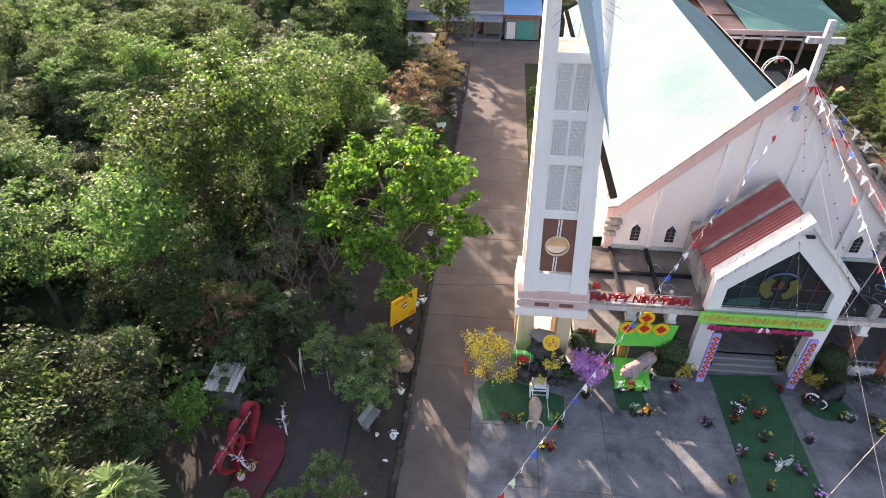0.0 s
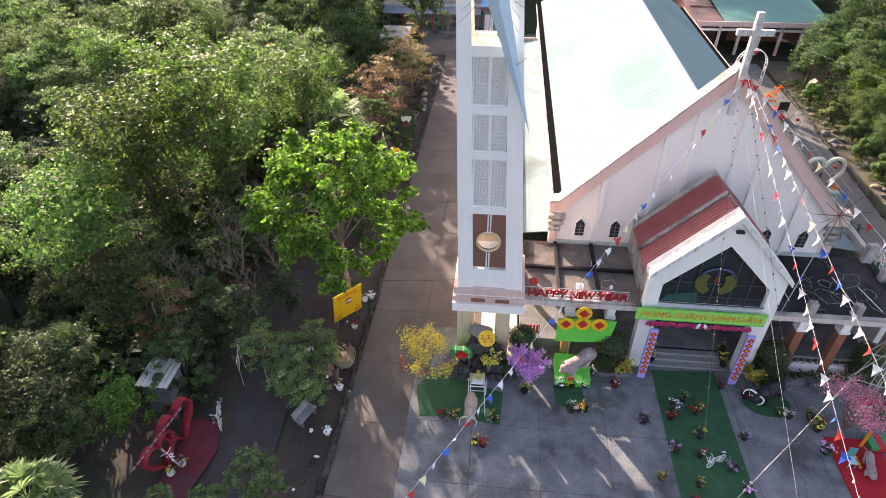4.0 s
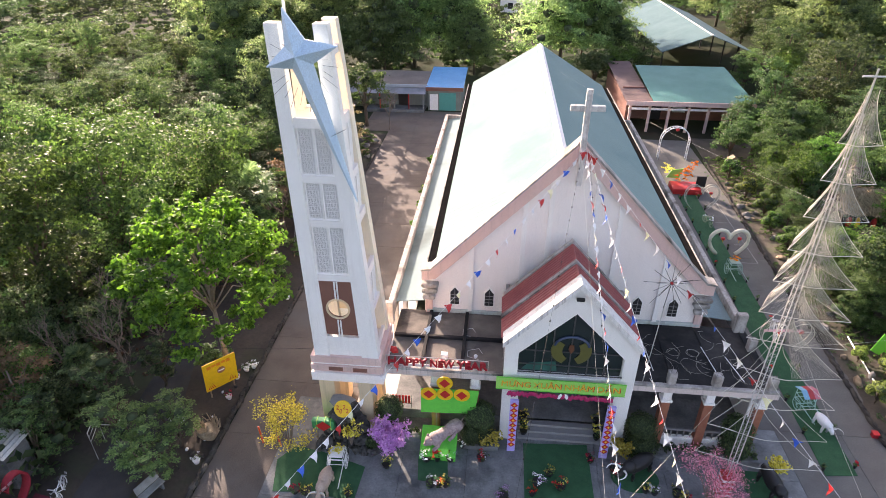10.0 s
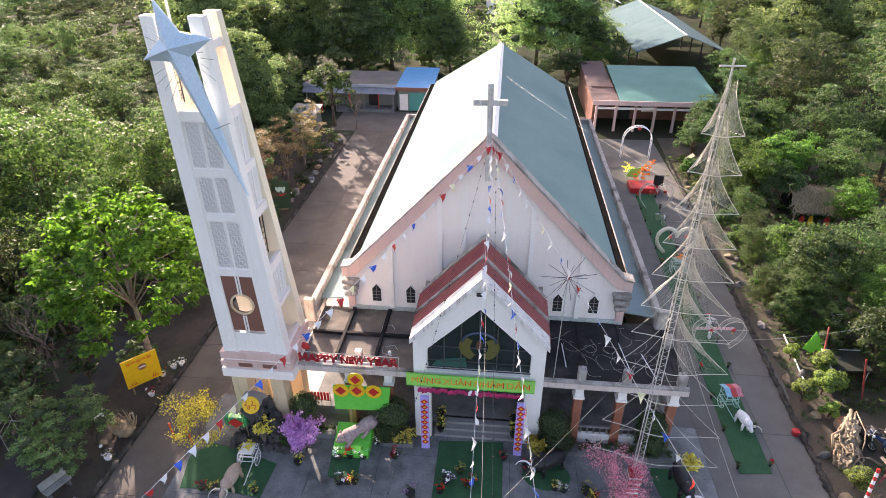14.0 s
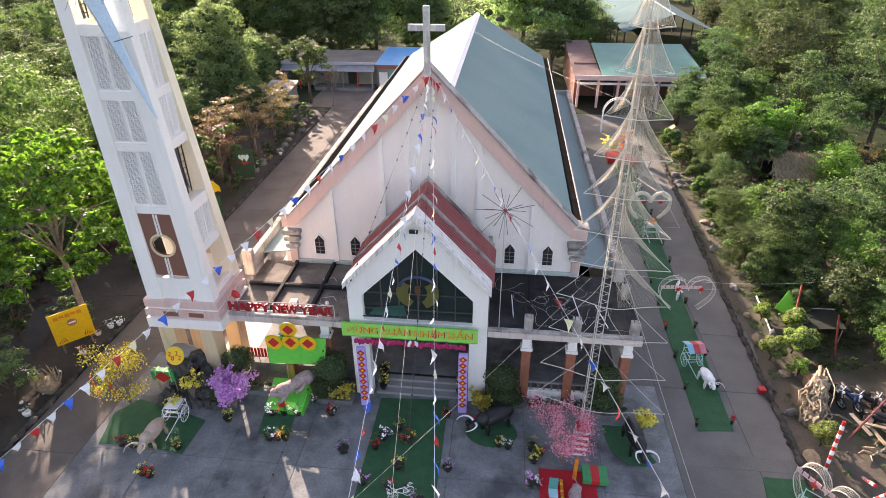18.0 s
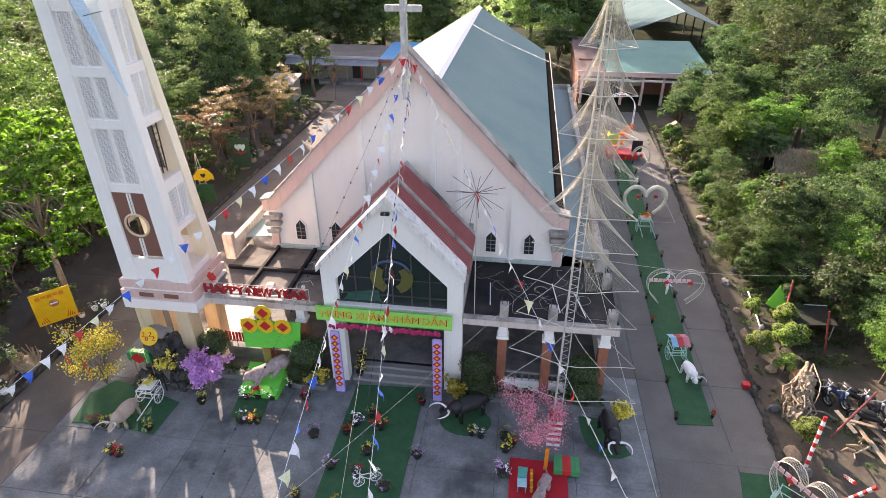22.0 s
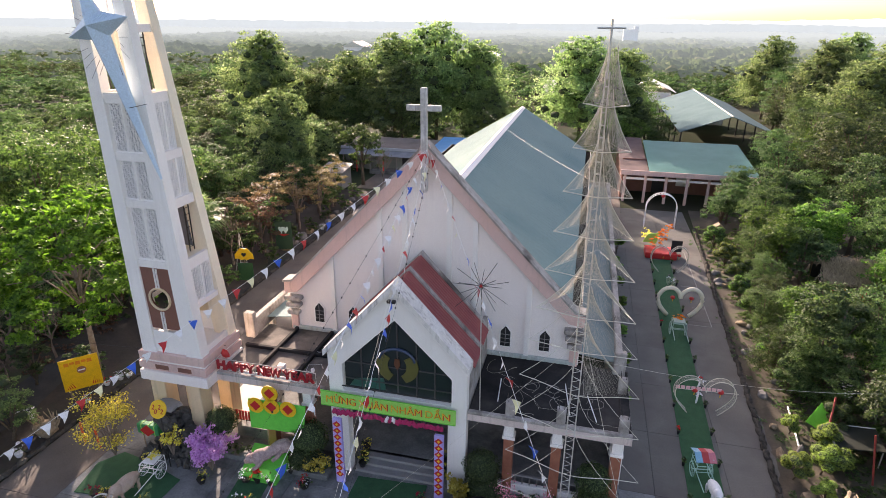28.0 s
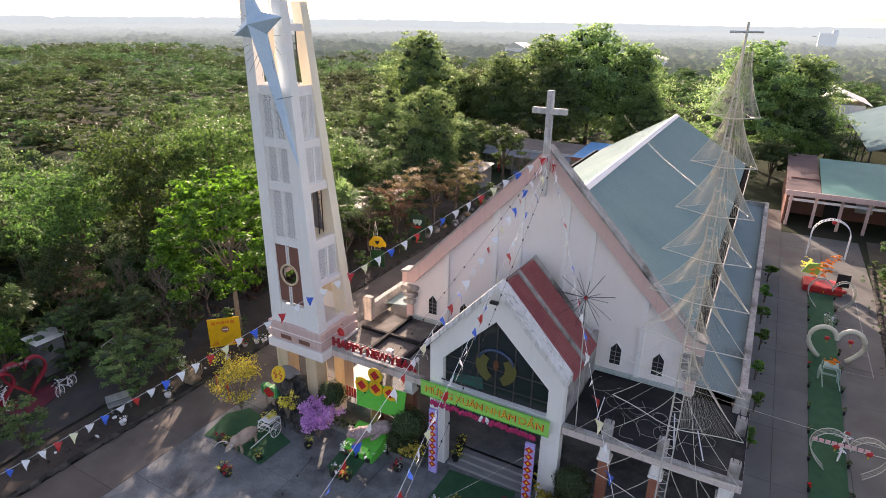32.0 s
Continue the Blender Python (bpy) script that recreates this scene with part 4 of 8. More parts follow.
def tree(name, label, seed, height, spread, count, size, material, lumps=7, trunk=0.16, low=0.4, clump=0.3, core=0.16, category="tree", shape="round", bark=None):
    """A tapered trunk with limbs and a crown of clumped leaves, at the origin."""
    rng = random.Random(seed)
    top = thing(name, (0, 0, 0), label, category)
    centres, radii = [], []
    for k in range(lumps):
        f = k / max(1, lumps - 1)
        if shape == "tall":
            z = height * (low + (0.93 - low) * f)
            rad = spread * (0.5 + 0.62 * math.sin(math.pi * min(1, 0.25 + 0.72 * f))) * rng.uniform(0.27, 0.45)
            off = spread * 0.8 * (1 - 0.6 * f) * rng.uniform(0.3, 1.1)
        elif shape == "dome":
            f = (k + 0.5) / lumps
            z = height * (low + (0.93 - low) * f)
            h_ = 2.1 * f - 0.72
            off = spread * 0.88 * math.sqrt(max(0.04, 1 - (h_ / 1.42) ** 2)) * math.sqrt(rng.uniform(0.25, 1))
            rad = spread * rng.uniform(0.12, 0.19)
        elif shape == "cone":
            z = height * (low + (0.97 - low) * f)
            off = spread * 0.82 * (1 - 0.88 * f) * math.sqrt(rng.uniform(0.12, 1))
            rad = spread * rng.uniform(0.2, 0.31) * (1.1 - 0.5 * f)
        else:
            z = height * (low + (0.84 - low) * rng.random() ** 0.8)
            off = spread * 0.62 * math.sqrt(rng.uniform(0.1, 1)) * (1 - 0.35 * (z / height - low))
            rad = spread * rng.uniform(0.34, 0.52)
        a = k * 2.4 + rng.uniform(-0.5, 0.5)
        centres.append((off * math.cos(a), off * math.sin(a), min(z, height - rad * 0.9)))
        radii.append(rad)
    bm = bmesh.new()
    lean = Vector((rng.uniform(-0.04, 0.04), rng.uniform(-0.04, 0.04), 0)) * height
    tube(bm, [(0, 0, -0.1), tuple(lean * 0.3 + Vector((0, 0, height * 0.22))), tuple(lean * 0.6 + Vector((0, 0, height * 0.45))), tuple(lean + Vector((0, 0, height * 0.78)))], trunk, 8, trunk * 0.3)
    for c in centres[::4] if len(centres) > 30 else centres:
        many = len(centres) > 30
        s = Vector((0, 0, 1)) * height * rng.uniform(low * (0.8 if many else 0.55), 0.66 if many else low * 0.95) + lean * 0.4
        m_ = s.lerp(Vector(c), 0.5) + Vector((0, 0, 0.08 * height))
        tube(bm, [s, m_, c], trunk * (0.26 if many else 0.42), 5, trunk * 0.1)
    part("trunk", bm, bark or BARK, top, local=True, smooth=True)
    if count:
        child("crown", crown_mesh("crown", seed, centres, radii, count, size, material, clump, core), top)
    return top


def put(ob, x, y, z=0.0, s=1.0, turn=0.0, sz=None, first=False):
    m = pose(x, y, z, 0, 0, turn) @ Matrix.Diagonal((s, s, sz or s, 1))
    if first:
        ob.matrix_basis = m
        return ob
    return copy_thing(ob, m)


def spread_out(ob, spots, lo=0.8, hi=1.2, group=""):
    """Puts a thing at the first spot and copies of it at the others."""
    if group:
        ob["group"] = group
    for k, (x, y, *rest) in enumerate(spots):
        s = rest[0] if rest else random.uniform(lo, hi)
        if k == 0:
            continue
        put(ob, x, y, 0, s, random.uniform(0, 360), s * random.uniform(0.9, 1.12))
    x, y, *rest = spots[0]
    put(ob, x, y, 0, rest[0] if rest else 1.0, random.uniform(0, 360), None, True)


def bare_tree(name, label, seed, height, spread):
    rng = random.Random(seed)
    top = thing(name, (0, 0, 0), label, "tree")
    bm = bmesh.new()

    def branch(p, d, length, r, depth):
        q = p + d * length
        tube(bm, [p, p.lerp(q, 0.5) + Vector((rng.uniform(-1, 1), rng.uniform(-1, 1), 0)) * length * 0.06, q], r, 5 if depth < 2 else 3, r * 0.55, caps=False)
        if depth < 5:
            for _ in range(3 if depth < 4 else 2):
                e = Vector((rng.uniform(-1, 1) * spread, rng.uniform(-1, 1) * spread, rng.uniform(0.25, 1)))
                branch(p.lerp(q, rng.uniform(0.55, 1)), (d * 0.5 + e * 0.75).normalized(), length * rng.uniform(0.58, 0.78), r * 0.58, depth + 1)
    branch(Vector((0, 0, -0.1)), Vector((0.03, 0.02, 1)), height * 0.34, height * 0.018, 0)
    part("trunk", bm, BARE, top, local=True)
    return top


def palm(name, label, seed, height, fronds, length, material):
    """A palm: slim stem and arching fronds of split leaflets."""
    rng = random.Random(seed)
    top = thing(name, (0, 0, 0), label, "palm")
    part("trunk", tube(bmesh.new(), [(0, 0, -0.1), (0.05, 0.02, height * 0.5), (0, 0, height)], 0.13, 8, 0.09), BARK, top, local=True)
    verts, faces = [], []
    for k in range(fronds):
        a = k * 2.399 + rng.uniform(-0.2, 0.2)
        el = 1.25 - 1.9 * (k + 0.5) / fronds + rng.uniform(-0.12, 0.12)
        out = Vector((math.cos(a) * math.cos(el), math.sin(a) * math.cos(el), math.sin(el)))
        across = Vector((-math.sin(a), math.cos(a), 0))
        root = Vector((0, 0, height - 0.25 * k / fronds))
        hub = root + out * length * rng.uniform(0.4, 0.55)
        n0 = len(verts)
        verts += [tuple(root + across * 0.02), tuple(root - across * 0.02), tuple(hub - across * 0.015), tuple(hub + across * 0.015)]
        faces.append((n0, n0 + 1, n0 + 2, n0 + 3))
        up = across.cross(out)
        for j in range(15):
            th = (j - 7) / 7 * 1.75
            d = out * math.cos(th) + across * math.sin(th) + up * (0.06 if j % 2 else -0.06)
            reach = length * 0.52 * (1 - 0.12 * abs(th)) * rng.uniform(0.88, 1.05)
            side_ = (across * math.cos(th) - out * math.sin(th)) * reach * 0.085
            mid = hub + d * reach * 0.6
            tip = hub + d * reach + Vector((0, 0, -reach * rng.uniform(0.15, 0.38)))
            n0 = len(verts)
            verts += [tuple(hub), tuple(mid - side_), tuple(tip), tuple(mid + side_)]
            faces.append((n0, n0 + 1, n0 + 2, n0 + 3))
    child("fronds", mesh_from("fronds", verts, faces, material), top)
    return top


def fit_in(x, y):
    """Whether a wild tree may stand here."""
    if x > -9.2 and y < 78 and x < 34:
        return False
    if -14.5 < x < -8 and 21 < y < 37:
        return False
    if -14 < x < -8 and y < 20:
        return False
    if -14 < x < 6 and 72 < y < 90:
        return False
    if 22 < x < 50 and 64 < y < 138:
        return False
    return True


def forest():
    rng = random.Random(11)
    kinds = [
        tree("forest_tree", "dark green leafy forest tree", 1, 6.6, 2.9, 5600, 0.2, LEAF_DARK, 7),
        tree("forest_tree", "green leafy forest tree", 2, 7.4, 3.0, 5600, 0.2, LEAF_MID, 8),
        tree("forest_tree", "bushy dark forest tree with fine leaves", 3, 5.6, 2.8, 6000, 0.17, LEAF_DARK, 6, low=0.3),
        tree("forest_tree", "broad green forest tree with larger leaves", 4, 7.0, 3.3, 5000, 0.24, LEAF_MID, 9),
    ]
    used = set()
    y = 6.0
    while y < 100:
        step = 3.6 if y < 60 else 4.6
        x = -9.5
        while x > -34 - y * 0.38:
            px, py = x + rng.uniform(-1.3, 1.3), y + rng.uniform(-1.3, 1.3)
            if fit_in(px, py) and rng.random() < 0.93:
                k = rng.choices(range(4), (3, 2, 3, 2))[0]
                s = rng.uniform(0.72, 1.12) * (0.8 if px > -14 else 1.0)
                put(kinds[k], px, py, 0, s, rng.uniform(0, 360), s * rng.uniform(0.85, 1.15), k not in used)
                used.add(k)
            x -= step
        y += step
    for k in range(4):
        kinds[k]["group"] = "forest trees"


forest()

# single trees that stand out
spread_out(tree("broad_leaf_tree", "bright green broad leaved tree beside the road", 21, 11.8, 4.6, 19000, 0.27, LEAF_VIVID, 84, 0.2, 0.44, 0.42, 0.0, shape="dome", bark=PALE_BARK), [(-4.95, 23.9, 1.0)])
# last tree is added, and (-15.6, 31.8) enlarged, to shade turf and garden
spread_out(tree("lime_tree", "yellow-green leafy tree lit by the sun", 22, 9.0, 3.4, 8200, 0.195, LEAF_SUNNY, 9, core=0.0), [(-24.5, 46, 1.05), (-29.5, 45.5, 1.0), (-16, 41, 0.85), (-14.5, 20.5, 0.55), (-20, 43.5, 1.0), (-15.4, 37.6, 0.85), (-15.6, 31.8, 1.4), (-18, 38.5, 0.95), (-17.5, 27.5, 1.3), (-18.5, 22.5, 1.15), (-11.3, 38.8, 1.2)], group="yellow-green trees")
spread_out(tree("dry_tree", "half bare tree with brown dry leaves", 23, 6.4, 2.6, 2100, 0.2, LEAF_BROWN, 10, core=0, bark=BARE), [(-15.6, 43.5), (-6.2, 51, 1.0), (-8.2, 49, 1.05), (-5.8, 55, 0.95), (-6.6, 44.6, 0.95), (-8.0, 46.2, 0.9), (-6.4, 59.5, 0.9), (-14, 19.2, 0.8), (-19, 55), (46.4, 49.6, 0.65), (44.5, 47.0, 0.5)], group="dry trees")
spread_out(bare_tree("bare_tree", "grey bare tree without leaves", 24, 5.2, 0.9), [(-11.6, 24.0, 1.25), (-10.6, 29.5, 1.0), (-12.5, 36, 1.1), (-12.9, 27, 1.2), (-9.8, 25.6, 1.0), (-13.2, 31.5, 1.25), (-11.2, 33.5, 1.1), (-10.4, 22.8, 0.9), (-13.6, 22.4, 1.1), (-3.6, 68.5, 1.2), (-7.6, 41.6, 1.2), (-6.8, 37.4, 1.1), (40, 38.5, 0.9), (43, 36, 0.8)], group="bare trees")
spread_out(palm("palm", "fan palm with split green fan leaves", 25, 4.6, 34, 2.3, LEAF_PALM), [(-9.6, 36.5, 1.0), (-9.2, 39.5, 1.1), (-10.5, 33.2, 0.85), (-10.2, 42, 0.9), (-13.4, 8.9, 0.85), (-9.9, 10.6, 0.3), (-15.2, 8.4, 0.8), (-12.2, 8.2, 0.7), (-12.6, 22.2, 0.5), (-17.5, 17.2, 0.6)], group="palms")
spread_out(tree("tall_tree", "tall dense green tree behind the church", 26, 18.5, 8.6, 27000, 0.4, LEAF_TALL, 60, 0.35, 0.3, 0.3, 0.2, shape="tall"), [(-32, 92, 0.98), (-26, 98, 0.65), (-19.3, 97, 0.8), (-12.7, 101, 1.06), (-5, 101, 1.0), (1.7, 101, 0.86), (19.4, 101, 1.02), (25.5, 104, 0.85), (-15.5, 66, 0.6), (-15, 74, 0.4), (-8.6, 93, 0.75), (5.4, 97, 0.5), (60, 100, 0.9), (68, 92, 0.85), (70, 116, 0.95), (80, 106, 1.0), (63, 128, 0.85), (90, 120, 0.95), (58, 146, 0.85), (74, 148, 0.9), (96, 140, 0.9)], group="tall trees")
# the last, beside the road, is added to shade the turf
spread_out(tree("yard_tree", "small round green tree in the rear yard", 27, 5.0, 2.0, 3600, 0.2, LEAF_MID, 6), [(-6.6, 69.6, 1.5), (-6.3, 60.0, 0.5), (-5.6, 57, 0.55), (-8.3, 36.0, 1.2)], group="yard trees")

right_big = tree("shade_tree", "large leafy shade tree in the garden", 31, 11.5, 4.6, 11000, 0.23, LEAF_DEEP, 12, 0.24, 0.35)
spread_out(right_big, [(48, 69, 1.15), (52, 58, 1.05), (45, 58, 0.9), (55, 48, 0.95), (58, 70, 1.1), (62, 58, 1.0), (66, 46, 0.95), (52, 80, 1.0), (62, 82, 1.05), (72, 66, 1.0), (74, 52, 0.95), (50, 38, 0.72), (60, 36, 0.85), (70, 36, 0.9), (80, 60, 1.0), (82, 78, 1.0), (72, 84, 1.0), (44.5, 66, 1.0), (41.5, 69.5, 0.8), (51, 92, 0.9), (53, 104, 0.9), (54, 118, 1.0), (57, 132, 1.0), (62, 110, 1.0)], group="shade trees")
right_mid = tree("garden_tree", "dense green garden tree beside the road", 32, 6.0, 2.6, 10500, 0.15, LEAF_MID, 10, 0.15, 0.3)
spread_out(right_mid, [(34.3, 35.6, 0.62), (32.9, 34.7, 0.6), (33.3, 39.6, 0.55), (34.0, 33.0, 0.58), (35.0, 39.0, 0.66), (34.6, 42.6, 0.58), (34.9, 46.4, 0.6), (35.2, 31.4, 0.55), (35.0, 50.2, 0.65), (37, 57.5, 1.1), (34.4, 33.2, 0.72), (37.2, 26.6, 0.72), (41.5, 25, 0.85), (42, 62, 1.1), (45, 20, 0.9), (38.6, 35.8, 1.05), (43, 39.5, 1.0), (39.0, 28.6, 0.9), (48, 25, 1.0), (44, 51, 1.1), (31, 94, 1.1), (45.5, 90, 1.0), (20, 88.5, 0.9)], group="garden trees")
right_dark = tree("garden_tree", "dark spreading garden tree with large leaves", 33, 6.4, 2.5, 7500, 0.2, LEAF_DEEP, 9, 0.15, 0.32)
spread_out(right_dark, [(34.5, 61, 0.85), (38.3, 49, 0.85), (41, 33, 0.9), (44.5, 29, 0.9), (47, 43, 1.0), (35.6, 34.4, 0.95), (36.4, 28.2, 0.75), (46, 35, 1.0), (39.4, 60.5, 1.1), (35.8, 64.5, 0.9), (23.5, 88, 1.1), (29, 102, 1.3), (28, 124, 1.4)], group="garden trees")
right_light = tree("garden_tree", "bright leafy garden tree beside the road", 34, 5.8, 2.4, 8500, 0.17, LEAF_LIGHT, 10, 0.15, 0.3)
spread_out(right_light, [(40.5, 53, 1.1), (35.2, 37.5, 0.82), (37.8, 31.2, 0.8), (43, 46, 0.9), (38, 64, 1.0), (40, 20.5, 0.8), (37.2, 50.6, 1.05), (36.8, 24.2, 0.7), (36.4, 53.5, 0.9), (49, 48, 1.0), (27, 91, 1.2), (31, 114, 1.3), (24, 110, 1.4), (50, 88, 1.3)], group="garden trees")

# ---- woods and plain towards the horizon ----
def far_woods():
    """Patches of orchard and plantation, copied over the plain."""
    rng = np.random.default_rng(5)
    r2 = random.Random(9)
    for name, label, m, size, trees, count, leaf, xs, ys, step in (
        ("woods", "green orchard trees beyond the church", LEAF_DEEP, 30.0, 52, 330, 0.46, (-330, 250), (10, 265), 27.0),
    ):
        verts, faces = [], []
        for k in range(trees):
            c = rng.uniform(-size / 2, size / 2, 2)
            r = rng.uniform(1.6, 3.0) * (1.35 if size > 40 else 1.0)
            v, f = leaves(rng, [(c[0], c[1], r * 1.15), (c[0] + r * 0.6, c[1] + 0.3 * r, r * 0.9), (c[0] - 0.5 * r, c[1] - r * 0.4, r * 0.8)], [r * 0.85, r * 0.6, r * 0.65], count, leaf, 0.3)
            f = f + sum(len(q) for q in verts)
            verts.append(v)
            faces += [tuple(q) for q in f.tolist()]
        me = mesh_from(name, np.concatenate(verts).tolist(), faces, m)
        y = ys[0]
        while y < ys[1]:
            x = xs[0]
            while x < xs[1]:
                px, py = x + r2.uniform(-6, 6), y + r2.uniform(-6, 6)
                h = size * 0.5
                hidden = px > -42 - py * 0.38 and px < 86 and py < 106
                shed = 8 < px < 66 and py < 152 + h * 0.4
                behind = abs(px - 14) > 70 + py * (2.3 if px < 14 else 1.2)
                if not (hidden or shed or behind):
                    ob = tagged(new(name, me), label, "woods", kind="stuff")
                    s_ = r2.uniform(0.85, 1.15)
                    ob.matrix_basis = pose(px, py, -0.3, 0, 0, r2.choice((0, 90, 180, 270)) + r2.uniform(-20, 20)) @ Matrix.Diagonal((1, 1, s_, 1))
                x += step
            y += step


far_woods()


def undergrowth(name, label, material, seed, n, box_, size):
    """Low ragged shrubs that nobody could count, as one sheet of leaves."""
    rng = np.random.default_rng(seed)
    x, y = rng.uniform(box_[0], box_[1], n), rng.uniform(box_[2], box_[3], n)
    ok = np.array([fit_in(a, b) or not (-9.2 < a < 30.9) for a, b in zip(x, y)])
    x, y = x[ok], y[ok]
    base_v, base_f = leaves(rng, [(0, 0, 0.2), (0.5, 0.2, 0.1), (-0.4, 0.4, 0.1)], [0.6, 0.45, 0.45], 60, 0.32, 0.4)
    sc = size * rng.uniform(0.6, 1.5, len(x))
    v = base_v[None] * sc[:, None, None] + np.stack((x, y, sc * 0.3), 1)[:, None, :]
    f = base_f[None] + (np.arange(len(x)) * len(base_v))[:, None, None]
    me = bpy.data.meshes.new(name)
    me.from_pydata(v.reshape(-1, 3).tolist(), [], [tuple(q) for q in f.reshape(-1, 4).tolist()])
    me.materials.append(material)
    tagged(new(name, me), label, "undergrowth", kind="stuff")


undergrowth("undergrowth", "dark leafy undergrowth below the forest trees", LEAF_DARK, 3, 1500, (-60, -11, 16, 95), 1.3)
undergrowth("undergrowth", "mixed green undergrowth below the garden trees", LEAF_MID, 4, 400, (35.5, 80, 24, 68), 0.9)
undergrowth("undergrowth", "low leafy plants along the flower bed", LEAF_MID, 8, 380, (32.6, 37.5, 24.5, 62), 0.42)
undergrowth("undergrowth", "small low plants and weeds in the earth bed", LEAF_DEEP, 9, 260, (31.0, 34.5, 18, 62), 0.2)
undergrowth("undergrowth", "dry low plants in the garden bed", LEAF_BROWN, 6, 110, (-14, -9.3, 18, 66), 0.45)


# distance haze painted as a pale colour that emits
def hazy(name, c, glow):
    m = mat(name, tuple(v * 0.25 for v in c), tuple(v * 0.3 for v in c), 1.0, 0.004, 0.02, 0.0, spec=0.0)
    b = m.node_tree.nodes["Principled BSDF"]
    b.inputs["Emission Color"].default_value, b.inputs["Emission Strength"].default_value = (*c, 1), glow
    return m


def far_canopy():
    """Plain backdrop: the wooded plain from a quarter of a kilometre out to the horizon, with the haze of distance
    painted in as glow.
    """
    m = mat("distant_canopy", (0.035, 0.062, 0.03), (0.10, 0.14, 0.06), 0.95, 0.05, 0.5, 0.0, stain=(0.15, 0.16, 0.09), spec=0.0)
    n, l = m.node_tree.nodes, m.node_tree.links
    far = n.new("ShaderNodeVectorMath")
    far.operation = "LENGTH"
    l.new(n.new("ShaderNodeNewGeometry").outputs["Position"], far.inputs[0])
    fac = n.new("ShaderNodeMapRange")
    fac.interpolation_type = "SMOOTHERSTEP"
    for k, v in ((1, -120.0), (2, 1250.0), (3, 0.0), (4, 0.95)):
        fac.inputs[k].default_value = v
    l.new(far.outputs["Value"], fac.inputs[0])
    # pale blue emission paints the haze, stronger farther out
    haze_glow = n.new("ShaderNodeEmission")
    haze_glow.inputs[0].default_value, haze_glow.inputs[1].default_value = (0.53, 0.67, 0.73, 1), 0.52
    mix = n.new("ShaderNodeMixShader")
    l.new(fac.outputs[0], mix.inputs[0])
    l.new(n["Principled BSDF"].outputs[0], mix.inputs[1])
    l.new(haze_glow.outputs[0], mix.inputs[2])
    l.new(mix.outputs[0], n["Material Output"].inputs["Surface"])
    rings = [240.0]
    while rings[-1] < 1500:
        rings.append(rings[-1] * 1.011 + 0.6)
    turns = 700
    verts = []
    for r in rings:
        for i in range(turns + 1):
            a = radians(16 + 160 * i / turns)
            x, y = 14 + r * math.cos(a), r * math.sin(a)
            grove = noise.noise(Vector((x * 0.012, y * 0.02, 4)))
            tree_ = noise.noise(Vector((x * 0.13, y * 0.13, 1))) + 0.6 * noise.noise(Vector((x * 0.31, y * 0.31, 7)))
            z = -3.0 + 4.0 * noise.noise(Vector((x * 0.004, y * 0.004, 1))) + 4.0 + 5.5 * max(0.0, grove) + 3.4 * tree_
            verts.append((x, y, z if r > 241 else -8.0))
    w = turns + 1
    faces = [(j * w + i, j * w + i + 1, (j + 1) * w + i + 1, (j + 1) * w + i) for j in range(len(rings) - 1) for i in range(turns)]
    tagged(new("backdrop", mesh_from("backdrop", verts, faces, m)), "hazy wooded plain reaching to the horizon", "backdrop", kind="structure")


far_canopy()


def hills():
    """Plain backdrop of ridges, far beyond everything else, their haze painted as pale glowing colour."""
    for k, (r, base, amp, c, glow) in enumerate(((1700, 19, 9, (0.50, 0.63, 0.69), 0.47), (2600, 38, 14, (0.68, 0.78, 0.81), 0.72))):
        bm = bmesh.new()
        row = []
        for j in range(541):
            i = j / 3
            a = radians(i)
            h = base + amp * noise.noise(Vector((i * 0.07, k * 7.7, 0))) + amp * 0.3 * noise.noise(Vector((i * 0.9, k * 3.3, 2))) + amp * 0.22 * noise.noise(Vector((i * 3.7, k * 5.1, 6)))
            row.append((bm.verts.new((14 + r * math.cos(a), r * math.sin(a), -12)), bm.verts.new((14 + r * math.cos(a), r * math.sin(a), h))))
        for p, q in zip(row, row[1:]):
            bm.faces.new((p[0], q[0], q[1], p[1]))
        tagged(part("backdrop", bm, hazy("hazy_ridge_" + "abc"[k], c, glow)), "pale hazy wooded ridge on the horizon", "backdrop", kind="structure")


hills()


